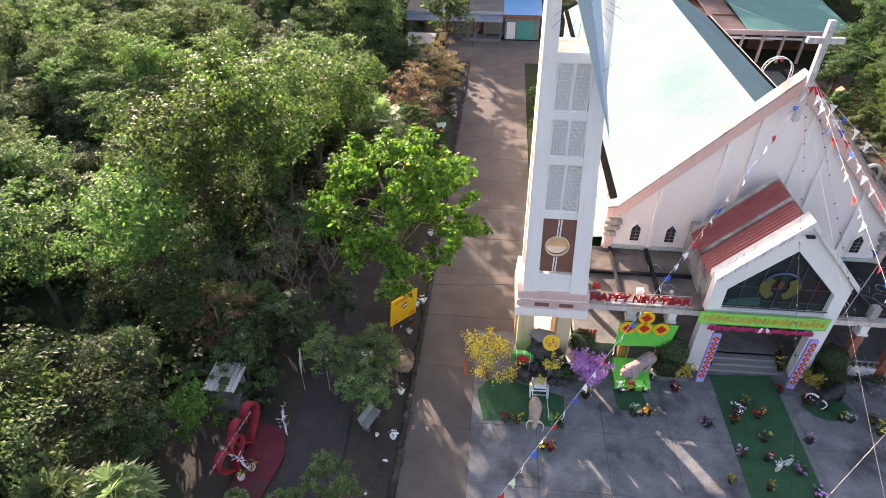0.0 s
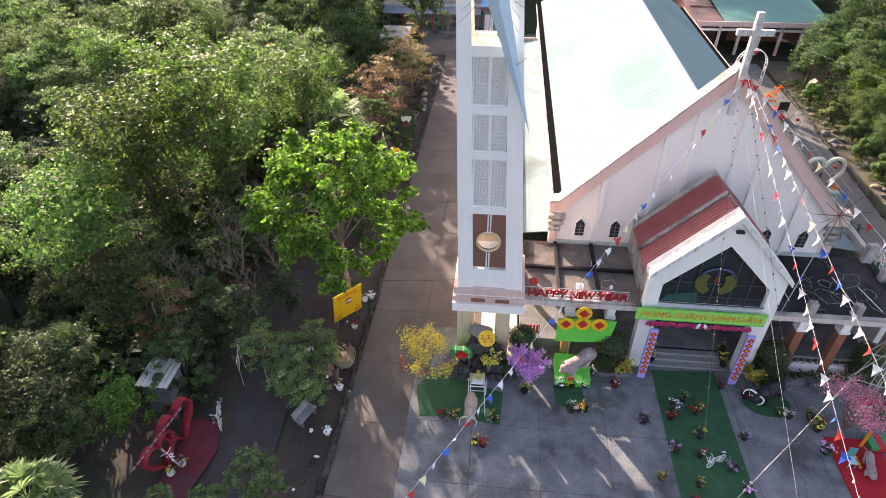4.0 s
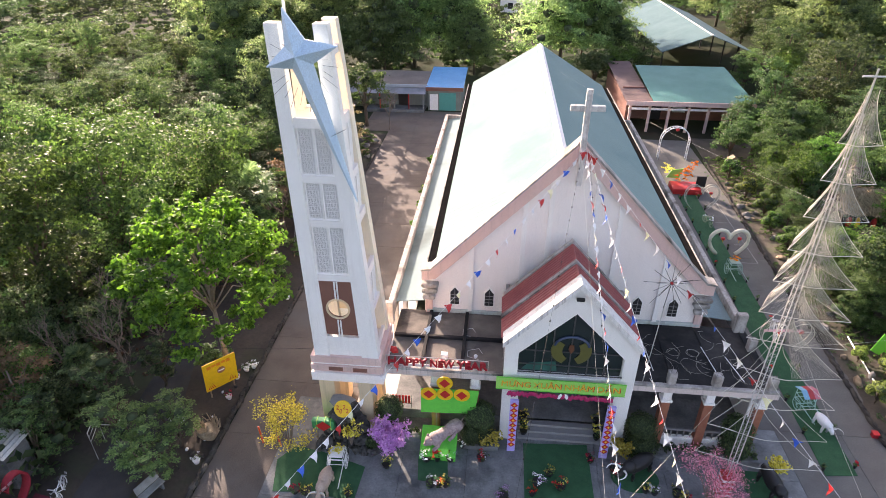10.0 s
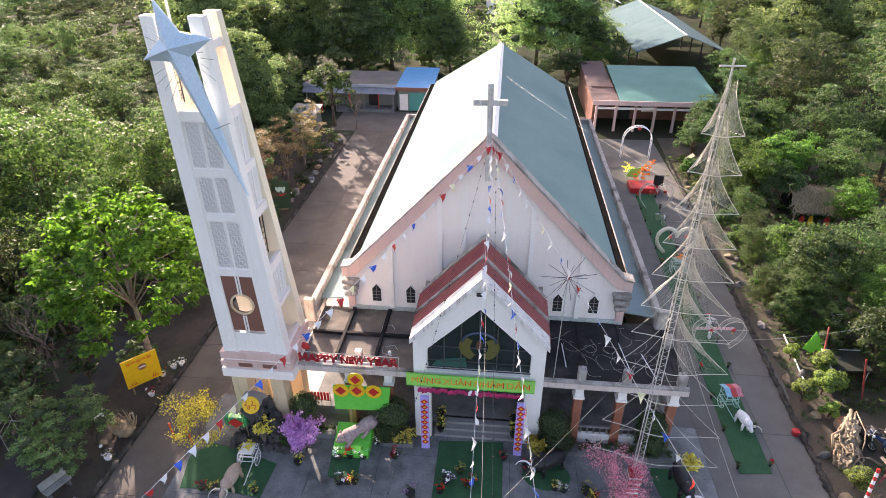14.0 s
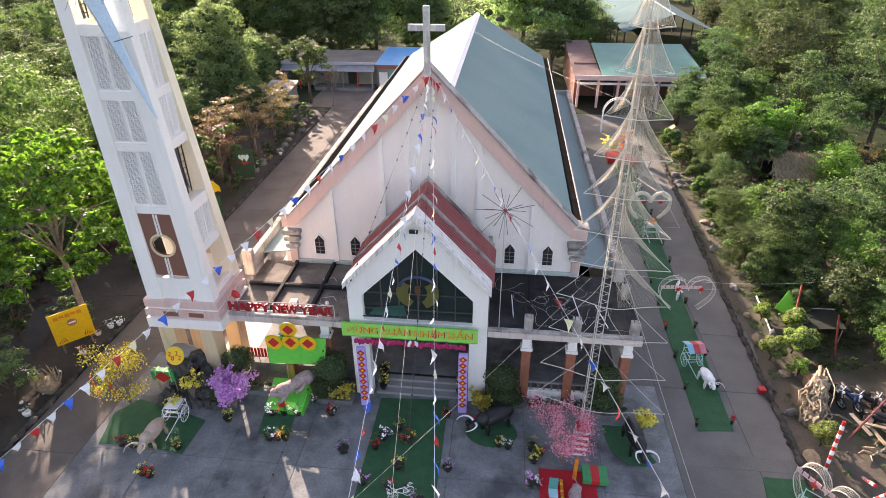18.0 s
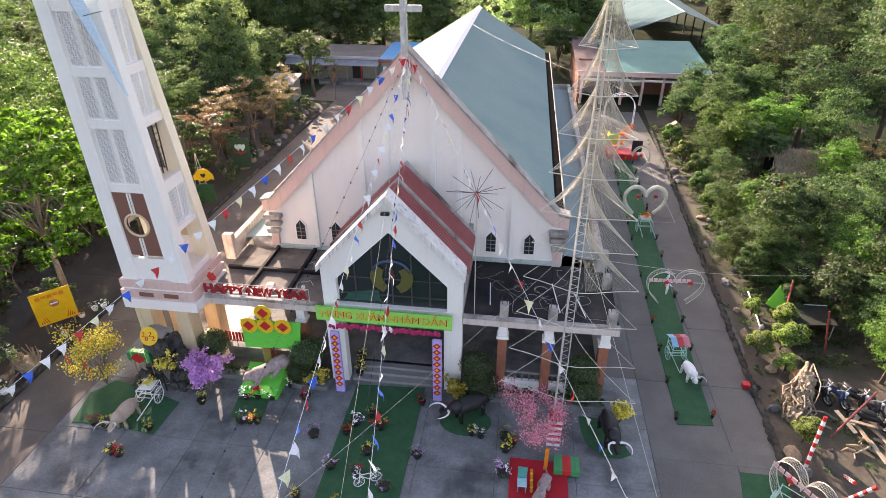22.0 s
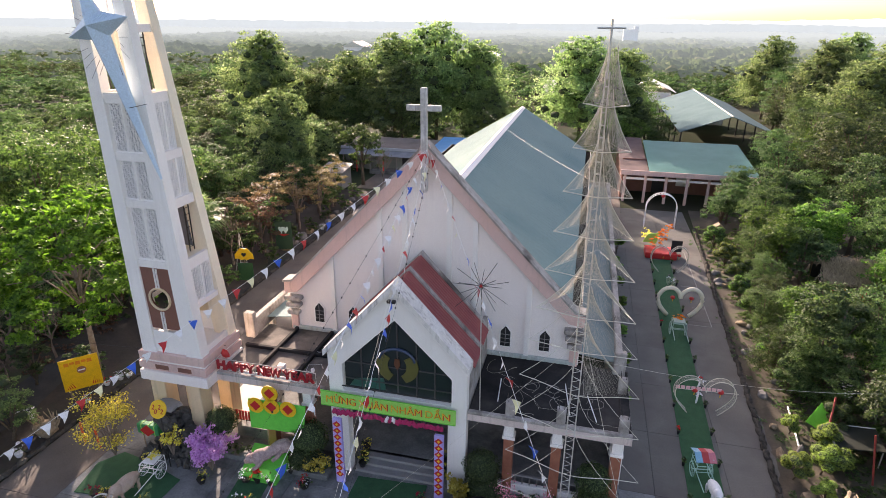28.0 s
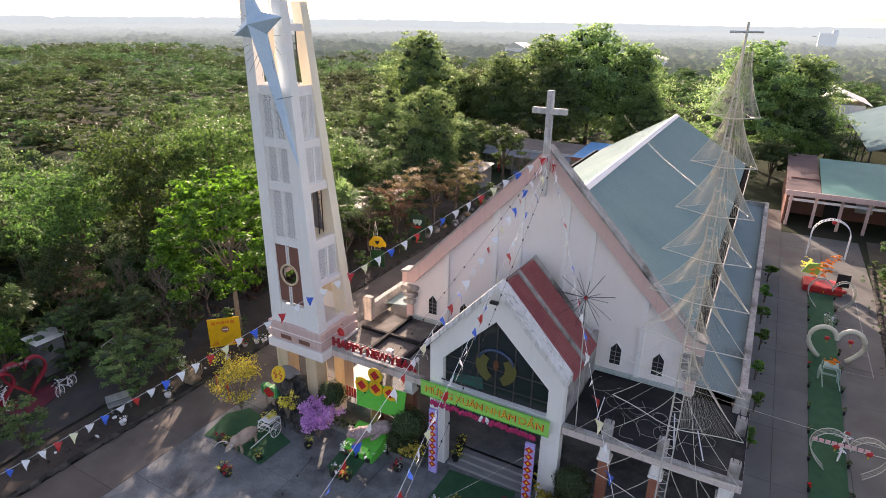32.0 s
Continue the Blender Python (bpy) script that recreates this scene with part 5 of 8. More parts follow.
# ---- buildings behind ----
def rear_building():
    top = thing("rear_building", (-5, 78, 0), "long low grey outbuilding with a tin awning", "building")
    wall = mat("grey_green_wall", (0.16, 0.20, 0.19), (0.22, 0.26, 0.24), 0.8, 0.8, 20, 0.1, streak=0.4)
    part("wall", box(-12.5, -0.02, 78.0, 78.2, 0, 2.9), wall, top)
    part("roof", prism(bmesh.new(), [(77.4, 3.05), (77.4, 3.12), (84, 3.5), (84, 3.4)], "x", -12.8, 0.2), mat("dusty_roof", (0.16, 0.13, 0.11), (0.24, 0.20, 0.17), 0.9, 0.5, 10, 0.3), top, "dusty brown flat roof")
    part("fascia", box(-12.8, 0.2, 77.2, 77.38, 2.95, 3.3), mat("grey_fascia", (0.36, 0.40, 0.44), (0.42, 0.46, 0.5), 0.6, 1, 20, 0.05), top)
    part("awning", prism(bmesh.new(), [(76.0, 2.35), (76.0, 2.39), (77.2, 2.9), (77.2, 2.85)], "x", -12.6, 0.0), mat("dull_tin", (0.17, 0.19, 0.215), (0.25, 0.27, 0.30), 0.7, 1, 20, 0.1), top, "dull grey tin awning")
    for k in range(7):
        x = -12 + k * 1.95
        part("post", box(x - 0.06, x + 0.06, 76.05, 76.17, 0, 2.35), RED if k % 2 else GREY, top)
        part("shutter", box(x + 0.25, x + 1.6, 77.9, 77.99, 0.2, 2.1), BLACK if k == 4 else wall, top)
    part("step", box(-8, -0.2, 75.6, 77.9, -0.05, 0.35), CONC, top)
    b2 = thing("blue_roof_room", (2.4, 81, 0), "small grey-green room with a bright blue sheet roof", "building")
    part("wall", box(0.25, 4.7, 76.9, 85.5, 0, 3.0), wall, b2)
    part("roof", prism(bmesh.new(), [(76.6, 3.1), (76.6, 3.18), (86.2, 3.62), (86.2, 3.54)], "x", 0.0, 5.0), mat("blue_sheet_roof", (0.10, 0.36, 0.66), (0.16, 0.45, 0.74), 0.4, 0.8, 15, 0.05), b2, "bright blue roof sheet")
    part("fascia", box(0.0, 5.0, 76.45, 76.59, 2.75, 3.2), BROWN, b2)
    part("door", box(0.5, 1.6, 76.8, 76.89, 0.05, 2.2), WHITE_P, b2)
    part("gate", box(1.8, 4.0, 76.8, 76.89, 0.05, 2.4), TEAL, b2)
    sh = thing("garden_shed", (-9.5, 68, 0), "pale grey little shed under the trees", "shed")
    part("wall", box(-11, -8.2, 66.5, 69.5, 0, 2.2), GREY, sh)
    part("roof", prism(bmesh.new(), [(66.2, 2.2), (66.2, 2.26), (69.8, 2.7), (69.8, 2.64)], "x", -11.3, -7.9), GREY, sh)


rear_building()


def pavilion():
    top = thing("parish_hall", (32, 78, 0), "low parish hall with a green metal roof", "building")
    gr = mat("green_metal_roof", (0.05, 0.19, 0.165), (0.08, 0.24, 0.21), 0.6, 0.4, 12, 0.05, spec=0.25)
    br = mat("rusty_dark_roof", (0.10, 0.06, 0.055), (0.17, 0.10, 0.09), 0.8, 0.6, 10, 0.3)
    part("roof", prism(bmesh.new(), [(70.6, 3.7), (70.6, 3.78), (84, 5.0), (84, 4.9)], "x", 28.2, 40.0), gr, top, "green ribbed metal roof")
    part("side_roof", prism(bmesh.new(), [(71.0, 3.6), (71.0, 3.68), (88, 4.6), (88, 4.5)], "x", 25.0, 28.19), br, top, "dark rusty side roof")
    part("fascia", box(25.0, 40.0, 70.45, 70.59, 3.3, 3.85), PINK, top, "pink fascia board")
    part("back_wall", box(25.4, 39.6, 76, 76.2, 0, 4.1), BROWN, top)
    for k in range(7):
        x = 25.6 + 2.3 * k
        part("column", box(x - 0.14, x + 0.14, 70.8, 71.08, 0, 3.6), PINK, top)
    part("beam", box(25.4, 39.6, 70.85, 71.0, 2.7, 2.95), WHITE, top)
    part("door", box(29.2, 30.6, 75.9, 75.99, 0, 2.3), BLACK, top)
    part("window", box(32, 33.6, 75.9, 75.99, 1.0, 2.2), WHITE, top)
    part("end_wall", box(25.2, 25.4, 71.5, 87.5, 0, 3.6), BROWN, top)
    sh = thing("open_shed", (41, 115, 0), "large open shed with a pale blue-green gable roof", "building")
    pr = mat("pale_shed_roof", (0.09, 0.16, 0.175), (0.12, 0.20, 0.215), 0.9, 0.3, 12, 0.05, spec=0.05)
    for s, w in ((-1, 7.0), (1, 7.0)):
        part("roof", prism(bmesh.new(), [(41.3, 7.1), (41.3 + s * w, 4.5), (41.3 + s * w, 4.42), (41.3, 7.0)], "y", 95.3, 135), pr, sh, "pale sheet metal slope")
    for y in np.arange(95.8, 135, 6.5):
        for x in (34.6, 48):
            part("post", box(x - 0.1, x + 0.1, y - 0.1, y + 0.1, 0, 4.5), IRON, sh)
    part("back_wall", box(34.6, 48, 134.4, 134.6, 0, 4.4), CREAM, sh)
    part("ridge", box(41.2, 41.4, 95.2, 135, 7.08, 7.16), WHITE, sh)
    part("low_wall", box(34.6, 40.0, 95.6, 95.8, 0, 1.1), WHITE, sh)
    fb = thing("far_house", (36, 150, 0), "white-roofed house far behind the shed", "house")
    part("wall", box(28, 38, 142, 156, 0, 5.5), WHITE, fb)
    for s in (-1, 1):
        part("roof", prism(bmesh.new(), [(33, 8.0), (33 + s * 6, 5.6), (33 + s * 6, 5.5), (33, 7.9)], "y", 141, 157), STEEL, fb, "pale grey metal roof")
    for k in range(3):
        part("window", box(29.5 + 3 * k, 30.8 + 3 * k, 141.9, 141.99, 2, 3.6), DARK, fb)


pavilion()


def far_houses():
    h = thing("far_house", (0, 0, 0), "distant white house with a pale roof among trees", "house")
    part("wall", box(-5, 5, -4, 4, -1, 4), WHITE, h, local=True)
    part("roof", prism(bmesh.new(), [(-4.6, 4), (0, 5.8), (4.6, 4)], "x", -5.4, 5.4), STEEL, h, local=True)
    part("window", box(-3, -1.6, -4.05, -4.001, 1, 2.6), DARK, h, local=True)
    part("window", box(1.6, 3, -4.05, -4.001, 1, 2.6), DARK, h, local=True)
    spread_out(h, [(-20, 190), (14, 165), (-60, 260), (-110, 330), (-30, 300), (160, 390), (10, 380)], 0.9, 1.6, "far houses")
    tw = thing("far_tower", (56.5, 700, 0), "distant white water tower block", "tower")
    part("body", box(48.5, 63.5, 690, 705, -4, 14.2), WHITE_P, tw)
    part("top_block", box(59, 63.5, 692, 698, 14.2, 17.2), WHITE_P, tw)


far_houses()


# ---- decorations round the church ----
def cloud(bm_verts, bm_faces, rng, centre, radius, count, size, flat=0.8):
    v, f = leaves(rng, [(0, 0, 0)], [1.0], count, size / max(radius, 0.01), 0.25)
    v = v * np.array((radius, radius, radius * flat)) + np.array(centre)
    base = len(bm_verts)
    bm_verts += v.tolist()
    bm_faces += [tuple(int(base + i) for i in q) for q in f]


def shell(bm_verts, bm_faces, rng, centre, radius, count, size, flat):
    """Small leaves set close together over a clipped rounded pad."""
    d = rng.normal(size=(count, 3))
    d /= np.linalg.norm(d, axis=1)[:, None]
    lump = 1.0 + 0.09 * np.sin(d[:, 0] * 5 + centre[0] * 9) * np.cos(d[:, 1] * 6 + centre[1] * 7) + 0.06 * np.sin(d[:, 2] * 9)
    p = d * (radius * lump * rng.uniform(0.86, 1.06, count))[:, None] * np.array((1, 1, flat)) + np.array(centre)
    nrm = d + rng.normal(size=(count, 3)) * 0.45
    nrm /= np.linalg.norm(nrm, axis=1)[:, None]
    t = np.cross(nrm, rng.normal(size=(count, 3)))
    t /= np.linalg.norm(t, axis=1)[:, None]
    b = np.cross(nrm, t)
    s = (size * rng.uniform(0.6, 1.3, count))[:, None]
    v = np.stack((p - t * s * 0.5, p + b * s * 0.34, p + t * s * 0.5, p - b * s * 0.34), 1).reshape(-1, 3)
    base = len(bm_verts)
    bm_verts += v.tolist()
    bm_faces += [tuple(int(base + i) for i in q) for q in np.arange(count * 4).reshape(-1, 4)]


def foliage(name, seed, lumps, count, size, material, parent, core=True, label="", flat=0.8, clipped=False):
    """Leaves over several lumps (x, y, z, r), count leaves on each, as one part in its parent's space."""
    rng = np.random.default_rng(abs(seed))
    verts, faces, idx = [], [], []
    for x, y, z, r in lumps:
        (shell if clipped else cloud)(verts, faces, rng, (x, y, z), r, count, size, flat)
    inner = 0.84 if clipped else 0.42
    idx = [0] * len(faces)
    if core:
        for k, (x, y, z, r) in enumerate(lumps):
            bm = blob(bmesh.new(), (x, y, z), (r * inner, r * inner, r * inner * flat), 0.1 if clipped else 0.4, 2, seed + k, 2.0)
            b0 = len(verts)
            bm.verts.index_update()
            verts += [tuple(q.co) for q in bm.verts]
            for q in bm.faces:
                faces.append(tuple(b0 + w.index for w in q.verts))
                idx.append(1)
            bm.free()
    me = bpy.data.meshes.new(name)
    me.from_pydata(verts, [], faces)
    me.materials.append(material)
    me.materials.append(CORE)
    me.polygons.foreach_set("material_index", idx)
    return tagged(child(name, me, parent, None, label), label, kind="stuff")


def topiary(x, y, z, r, label="clipped round green shrub by the portico"):
    t = thing("topiary", (x, y, 0), label, "shrub", "topiary shrubs")
    part("stem", tube(bmesh.new(), [(0, 0, 0), (0, 0, z)], 0.05, 6), BARK, t, local=True)
    foliage("crown", int(x * 10), [(0, 0, z, r)] + ([(0.1, -0.05, z * 0.42, r * 1.08)] if z > 1.7 and x > 17 else []), 3600, 0.07, LEAF_DARK, t, True, "", 0.9, True)


for a in ((5.06, 20.8, 1.75, 0.72), (9.7, 20.8, 1.75, 0.82), (4.35, 19.75, 0.55, 0.42), (9.35, 20.35, 0.85, 0.55), (10.0, 20.35, 0.8, 0.5), (17.72, 20.85, 1.75, 0.78), (17.75, 20.45, 0.5, 0.6), (22.4, 21.15, 1.85, 0.74)):
    topiary(*a)


def blossom_tree(name, label, at, height, spread, count, material, seed, size=0.07, stem=BARE, pot=None, group=""):
    """A twiggy ornamental tree thick with small blossoms."""
    rng = random.Random(seed)
    t = thing(name, at, label, "blossom tree", group)
    bm = bmesh.new()
    tips = []
    for k in range(16):
        a = k * 2.4
        s = rng.uniform(0.35, 1.0)
        e = Vector((spread * s * math.cos(a), spread * s * math.sin(a), height * rng.uniform(0.55, 1.0)))
        m_ = Vector((e.x * 0.35, e.y * 0.35, height * 0.45))
        tube(bm, [(0, 0, 0.1), tuple(m_), tuple(e)], 0.035, 4, 0.008)
        for j in range(4):
            q = m_.lerp(e, rng.uniform(0.4, 1.0))
            w = q + Vector((rng.uniform(-1, 1), rng.uniform(-1, 1), rng.uniform(-0.3, 0.9))) * spread * 0.35
            tube(bm, [tuple(q), tuple(w)], 0.012, 3, 0.005)
            tips += [q.lerp(w, f) for f in (0.3, 0.6, 1.0)]
    part("twig_frame", bm, stem, t, local=True)
    r = np.random.default_rng(seed)
    base = np.array([tuple(p) for p in tips])
    p = base[r.integers(0, len(base), count)] + r.normal(size=(count, 3)) * 0.09 * spread
    n_ = r.normal(size=(count, 3))
    n_ /= np.linalg.norm(n_, axis=1)[:, None]
    u = np.cross(n_, r.normal(size=(count, 3)))
    u /= np.linalg.norm(u, axis=1)[:, None]
    b = np.cross(n_, u)
    s = (size * r.uniform(0.6, 1.3, count))[:, None]
    v = np.stack((p - u * s, p + b * s, p + u * s, p - b * s), 1).reshape(-1, 3)
    child("blossoms", mesh_from("blossoms", v.tolist(), [tuple(q) for q in np.arange(count * 4).reshape(-1, 4).tolist()], material), t)
    if pot:
        part("pot", lathe(bmesh.new(), [(0.2, 0), (0.3, 0.3), (0.33, 0.34), (0.28, 0.34)], n=12), pot, t, local=True)
    return t


mai = blossom_tree("apricot_tree", "large yellow apricot blossom tree hung with orange strips", (0.2, 19.1, 0), 3.3, 1.6, 3000, PETAL_OLIVE, 1, 0.043)
for dx, dy in ((-1.25, -0.35), (-0.3, -0.5)):
    part("paper_strip", tube(bmesh.new(), [(dx, dy, 2.0), (dx + 0.12, dy - 0.05, 0.95)], 0.055, 4), plain("vermilion_paper", (0.62, 0.075, 0.02)) if dx < -1 else bpy.data.materials["vermilion_paper"], mai, "hanging vermilion paper strip", True)
blossom_tree("apricot_tree", "small yellow apricot blossom shrub before the rocks", (3.35, 19.3, 0.5), 1.6, 0.5, 500, PETAL_YELLOW, 2, 0.05)
blossom_tree("purple_tree", "artificial purple blossom tree on a slim stem", (5.3, 19.35, 0), 2.15, 1.05, 4200, PETAL_PURPLE, 3, 0.055)
blossom_tree("cherry_tree", "pink cherry blossom tree on the red platform", (20.35, 17.7, 0.1), 3.3, 1.5, 4600, PETAL_PINK, 4, 0.027)
blossom_tree("apricot_shrub", "low yellow flowering shrub in the planter", (10.15, 20.2, 0.25), 0.9, 0.6, 700, PETAL_YELLOW, 5, 0.06)
blossom_tree("apricot_shrub", "yellow flowering shrub beside the porch pier", (16.75, 20.3, 0.0), 1.3, 0.5, 800, PETAL_YELLOW, 6, 0.07)
blossom_tree("apricot_shrub", "yellow flowering shrub at the portico corner", (24.1, 19.9, 0.0), 1.2, 0.5, 600, PETAL_YELLOW, 7, 0.06)


def turf(name, label, pts):
    tagged(part(name, prism(bmesh.new(), pts, "z", 0.0, 0.03), TURF), label, "turf carpet")


turf("turf_carpet", "green artificial turf leading to the porch steps", [(12.0, 5.0), (15.25, 5.0), (15.25, 20.95), (12.0, 20.75)])
turf("turf_carpet", "green artificial turf under the buffalo cart", [(0.1, 16.7), (1.7, 16.82), (4.05, 16.55), (4.18, 18.5), (1.85, 19.2), (0.4, 19.45), (-0.3, 18.5)])
turf("turf_carpet", "small green turf mat before the stage", [(6.88, 18.0), (8.35, 17.95), (8.2, 19.45), (6.74, 19.25)])
turf("turf_carpet", "long green artificial turf runner along the side road", [(26.65, 20.2), (28.2, 20.35), (29.0, 52.5), (27.3, 52.3)])
turf("turf_carpet", "rounded green turf mat under a black buffalo", [(17.35 + 1.15 * math.cos(a), 19.15 + 0.85 * math.sin(a)) for a in np.linspace(0, 6.1, 20)])
turf("turf_carpet", "uneven green turf mat under a black buffalo", [(22.35, 20.1), (22.4, 19.3), (22.61, 18.5), (23.25, 17.94), (23.9, 17.95), (24.4, 18.2), (23.95, 19.1), (23.8, 20.1)])
turf("turf_carpet", "green turf mat under the heart arch", [(27.6, 12.5), (30.3, 12.5), (30.3, 17.9), (28.6, 17.9)])
turf("turf_carpet", "green turf patch in the garden", [(33.1, 16.6), (35.6, 16.4), (35.9, 19.2), (33.4, 19.3)])


def flowers(x, y, material, z=0.0, r=0.22, seed=0, label="small pot of bright flowers", pot=BLACK, second=None):
    t = thing("flower_pot", (x, y, z), label, "flower pot", "flower pots")
    part("pot", lathe(bmesh.new(), [(r * 0.5, 0.0), (r * 0.72, 0.2), (r * 0.75, 0.23), (r * 0.6, 0.23)], n=10), pot, t, local=True)
    foliage("leaves", seed + 3, [(0, 0, 0.3, r * 0.95)], 60, 0.09, LEAF_MID, t, False)
    foliage("petals", seed, [(0, 0, 0.4, r)], 60, 0.085, material, t, False)
    if second:
        foliage("petals", seed + 9, [(r * 0.5, 0.05, 0.36, r * 0.7)], 34, 0.085, second, t, False)
    return t


YP, RP, WP, PP, OP = PETAL_YELLOW, PETAL_RED, PETAL_WHITE, PETAL_PURPLE, PETAL_ORANGE
for k, (x, y, m, m2, lb) in enumerate((
    (2.95, 15.35, YP, RP, "pot of yellow and red flowers"), (3.3, 15.3, RP, YP, "pot of red and yellow flowers"), (1.75, 16.75, YP, None, "pot of yellow flowers on the turf"), (3.75, 16.8, YP, None, "pot of yellow flowers on the turf"), (1.2, 16.75, RP, None, "pot of dark red flowers on the turf"),
    (7.15, 19.2, WP, None, "bunch of white flowers before the stage"), (7.7, 19.25, RP, WP, "bunch of red and white flowers before the stage"), (8.35, 19.3, WP, None, "bunch of white flowers before the stage"),
    (7.55, 17.75, WP, None, "bunch of white flowers on the mat"), (7.95, 17.75, RP, YP, "bunch of red and yellow flowers on the mat"), (8.25, 17.8, YP, None, "bunch of yellow flowers on the mat"),
    (9.9, 19.5, RP, WP, "bunch of red and white flowers by the planter"), (8.9, 20.2, WP, None, "white flowers in the planter"), (5.25, 18.6, YP, None, "pot of yellow flowers"),
    (12.6, 18.3, WP, PP, "white and purple flowers on the carpet"), (12.35, 17.7, RP, None, "red flowers on the carpet"), (13.5, 16.8, YP, None, "yellow flowers on the carpet"), (13.7, 18.2, RP, YP, "red and yellow flowers on the carpet"), (13.3, 15.7, RP, WP, "red and white flowers on the carpet"), (12.2, 15.9, PP, None, "purple flowers on the carpet"), (14.6, 15.2, PP, None, "purple flowers on the carpet"), (12.9, 14.2, YP, None, "yellow flowers on the carpet"), (14.9, 14.1, PP, None, "purple flowers on the carpet"), (12.5, 13.3, RP, None, "red flowers on the carpet"), (14.2, 13.0, YP, WP, "yellow and white flowers on the carpet"),
    (13.2, 18.9, YP, None, "yellow foliage plant on the carpet"), (11.0, 17.4, PP, None, "purple flowers beside the carpet"), (11.3, 14.4, YP, None, "yellow flowers beside the carpet"), (15.6, 16.9, PP, None, "purple flowers beside the carpet"),
    (16.4, 19.4, RP, WP, "red and white flowers by the turf"), (17.7, 18.4, YP, None, "yellow flowers by the buffalo"), (18.1, 18.35, WP, None, "white flowers by the buffalo"),
    (19.15, 18.35, YP, None, "tall yellow flowers by the platform"), (19.45, 18.0, YP, RP, "yellow flowers with a red bow"), (19.2, 17.7, YP, None, "yellow flowers by the platform"), (19.1, 16.5, PP, WP, "purple and white flowers by the platform"), (15.3, 19.9, RP, None, "red flowers at the porch foot"),
)):
    flowers(x, y, m, 0.03, 0.24 + 0.05 * (k % 3), k, lb, BLACK, m2)
for k, (x, y, z) in enumerate(((12.0, 21.3, 0.15), (12.0, 21.65, 0.3), (12.0, 22.0, 0.6), (15.75, 21.3, 0.15), (15.75, 21.65, 0.3), (15.75, 22.0, 0.6))):
    flowers(x, y, PETAL_YELLOW, z, 0.26, 60 + k, "yellow chrysanthemum pot on the porch steps")
for k in range(14):
    f = k / 13
    for s in (0, 1):
        x = 26.62 + 0.7 * f + s * (1.62 + 0.12 * f)
        flowers(x, 20.5 + 31 * f + 0.3 * s, (LEAF_DARK, RP, LEAF_MID, LEAF_DARK, LEAF_DARK)[(k * 2 + s) % 5], 0.0, 0.11, 80 + k * 2 + s, "small rose pot along the turf runner", BLACK)


def beast(name, label, at, turn, material, length=1.7, horns=STEEL, head=None, s=1.0):
    """A standing buffalo figure, one plain mesh."""
    bm = bmesh.new()
    blob(bm, (0, 0, 0.78), (0.36, length * 0.48, 0.36), 0.12, 3, 1.0)
    blob(bm, (0, -length * 0.36, 0.86), (0.3, 0.36, 0.32), 0.1, 2, 2.0)
    tube(bm, [(0, -length * 0.45, 0.9), (0, -length * 0.62, 0.78), (0, -length * 0.78, 0.55)], 0.17, 8, 0.1)
    blob(bm, (0, -length * 0.68, 0.7), (0.15, 0.2, 0.17), 0.1, 2, 3.0)
    for x in (-0.22, 0.22):
        for y in (-length * 0.3, length * 0.32):
            tube(bm, [(x, y, 0.65), (x * 1.1, y, 0.3), (x, y + 0.02, 0)], 0.12, 7, 0.07)
        tube(bm, [(x * 0.5, -length * 0.62, 0.86), (x * 1.6, -length * 0.66, 0.84)], 0.05, 5, 0.02)
    tube(bm, [(0, length * 0.47, 0.9), (0.03, length * 0.55, 0.6), (0, length * 0.53, 0.35)], 0.035, 5, 0.02)
    for side in (-1, 1):
        pts = [(side * (0.1 + 0.36 * math.sin(a)), -length * 0.62 - 0.42 * (1 - math.cos(a)), 0.93 + 0.12 * math.sin(a)) for a in np.linspace(0, 2.2, 8)]
        n0 = len(bm.faces)
        tube(bm, pts, 0.055, 6, 0.015)
        bm.faces.ensure_lookup_table()
        for f in bm.faces[n0:]:
            f.material_index = 1
    ob = part(name, bm, (material, horns), None, smooth=True)
    ob.matrix_basis = pose(*at, 0, 0, turn) @ Matrix.Scale(s, 4)
    return tagged(ob, label, "buffalo figure")


beast("buffalo_figure", "tan fibre buffalo figure harnessed to a cart on the turf", (2.6, 17.1, 0.03), -3, TANHIDE, 1.6, STEEL, None, 0.88)
beast("buffalo_figure", "black buffalo figure with long pale horns on a turf mat", (17.5, 19.45, 0.03), -55, BLACK, 1.8, WHITE_P)
beast("buffalo_figure", "black buffalo figure with long pale horns on a turf mat", (23.5, 19.0, 0.03), 8, BLACK, 1.8, WHITE_P)
beast("buffalo_figure", "white buffalo figure pulling a cart on the turf runner", (27.72, 23.35, 0.03), 10, WHITE_P, 1.5, STEEL, None, 0.72)


def spoked_wheel(at, r, axis, spokes, w, material, parent, local=True):
    """A wheel: its rim, and each spoke as a piece below it."""
    rim = part("wheel", wheel(bmesh.new(), at, r, axis, 0, w), material, parent, local=local)
    for k in range(spokes):
        a = 2 * math.pi * k / spokes
        e = (at[0], at[1] + r * math.cos(a), at[2] + r * math.sin(a)) if axis == "x" else (at[0] + r * math.cos(a), at[1], at[2] + r * math.sin(a))
        part("spoke", tube(bmesh.new(), [at, e], w * 0.4, 3, caps=False), material, rim, local=local)
    return rim


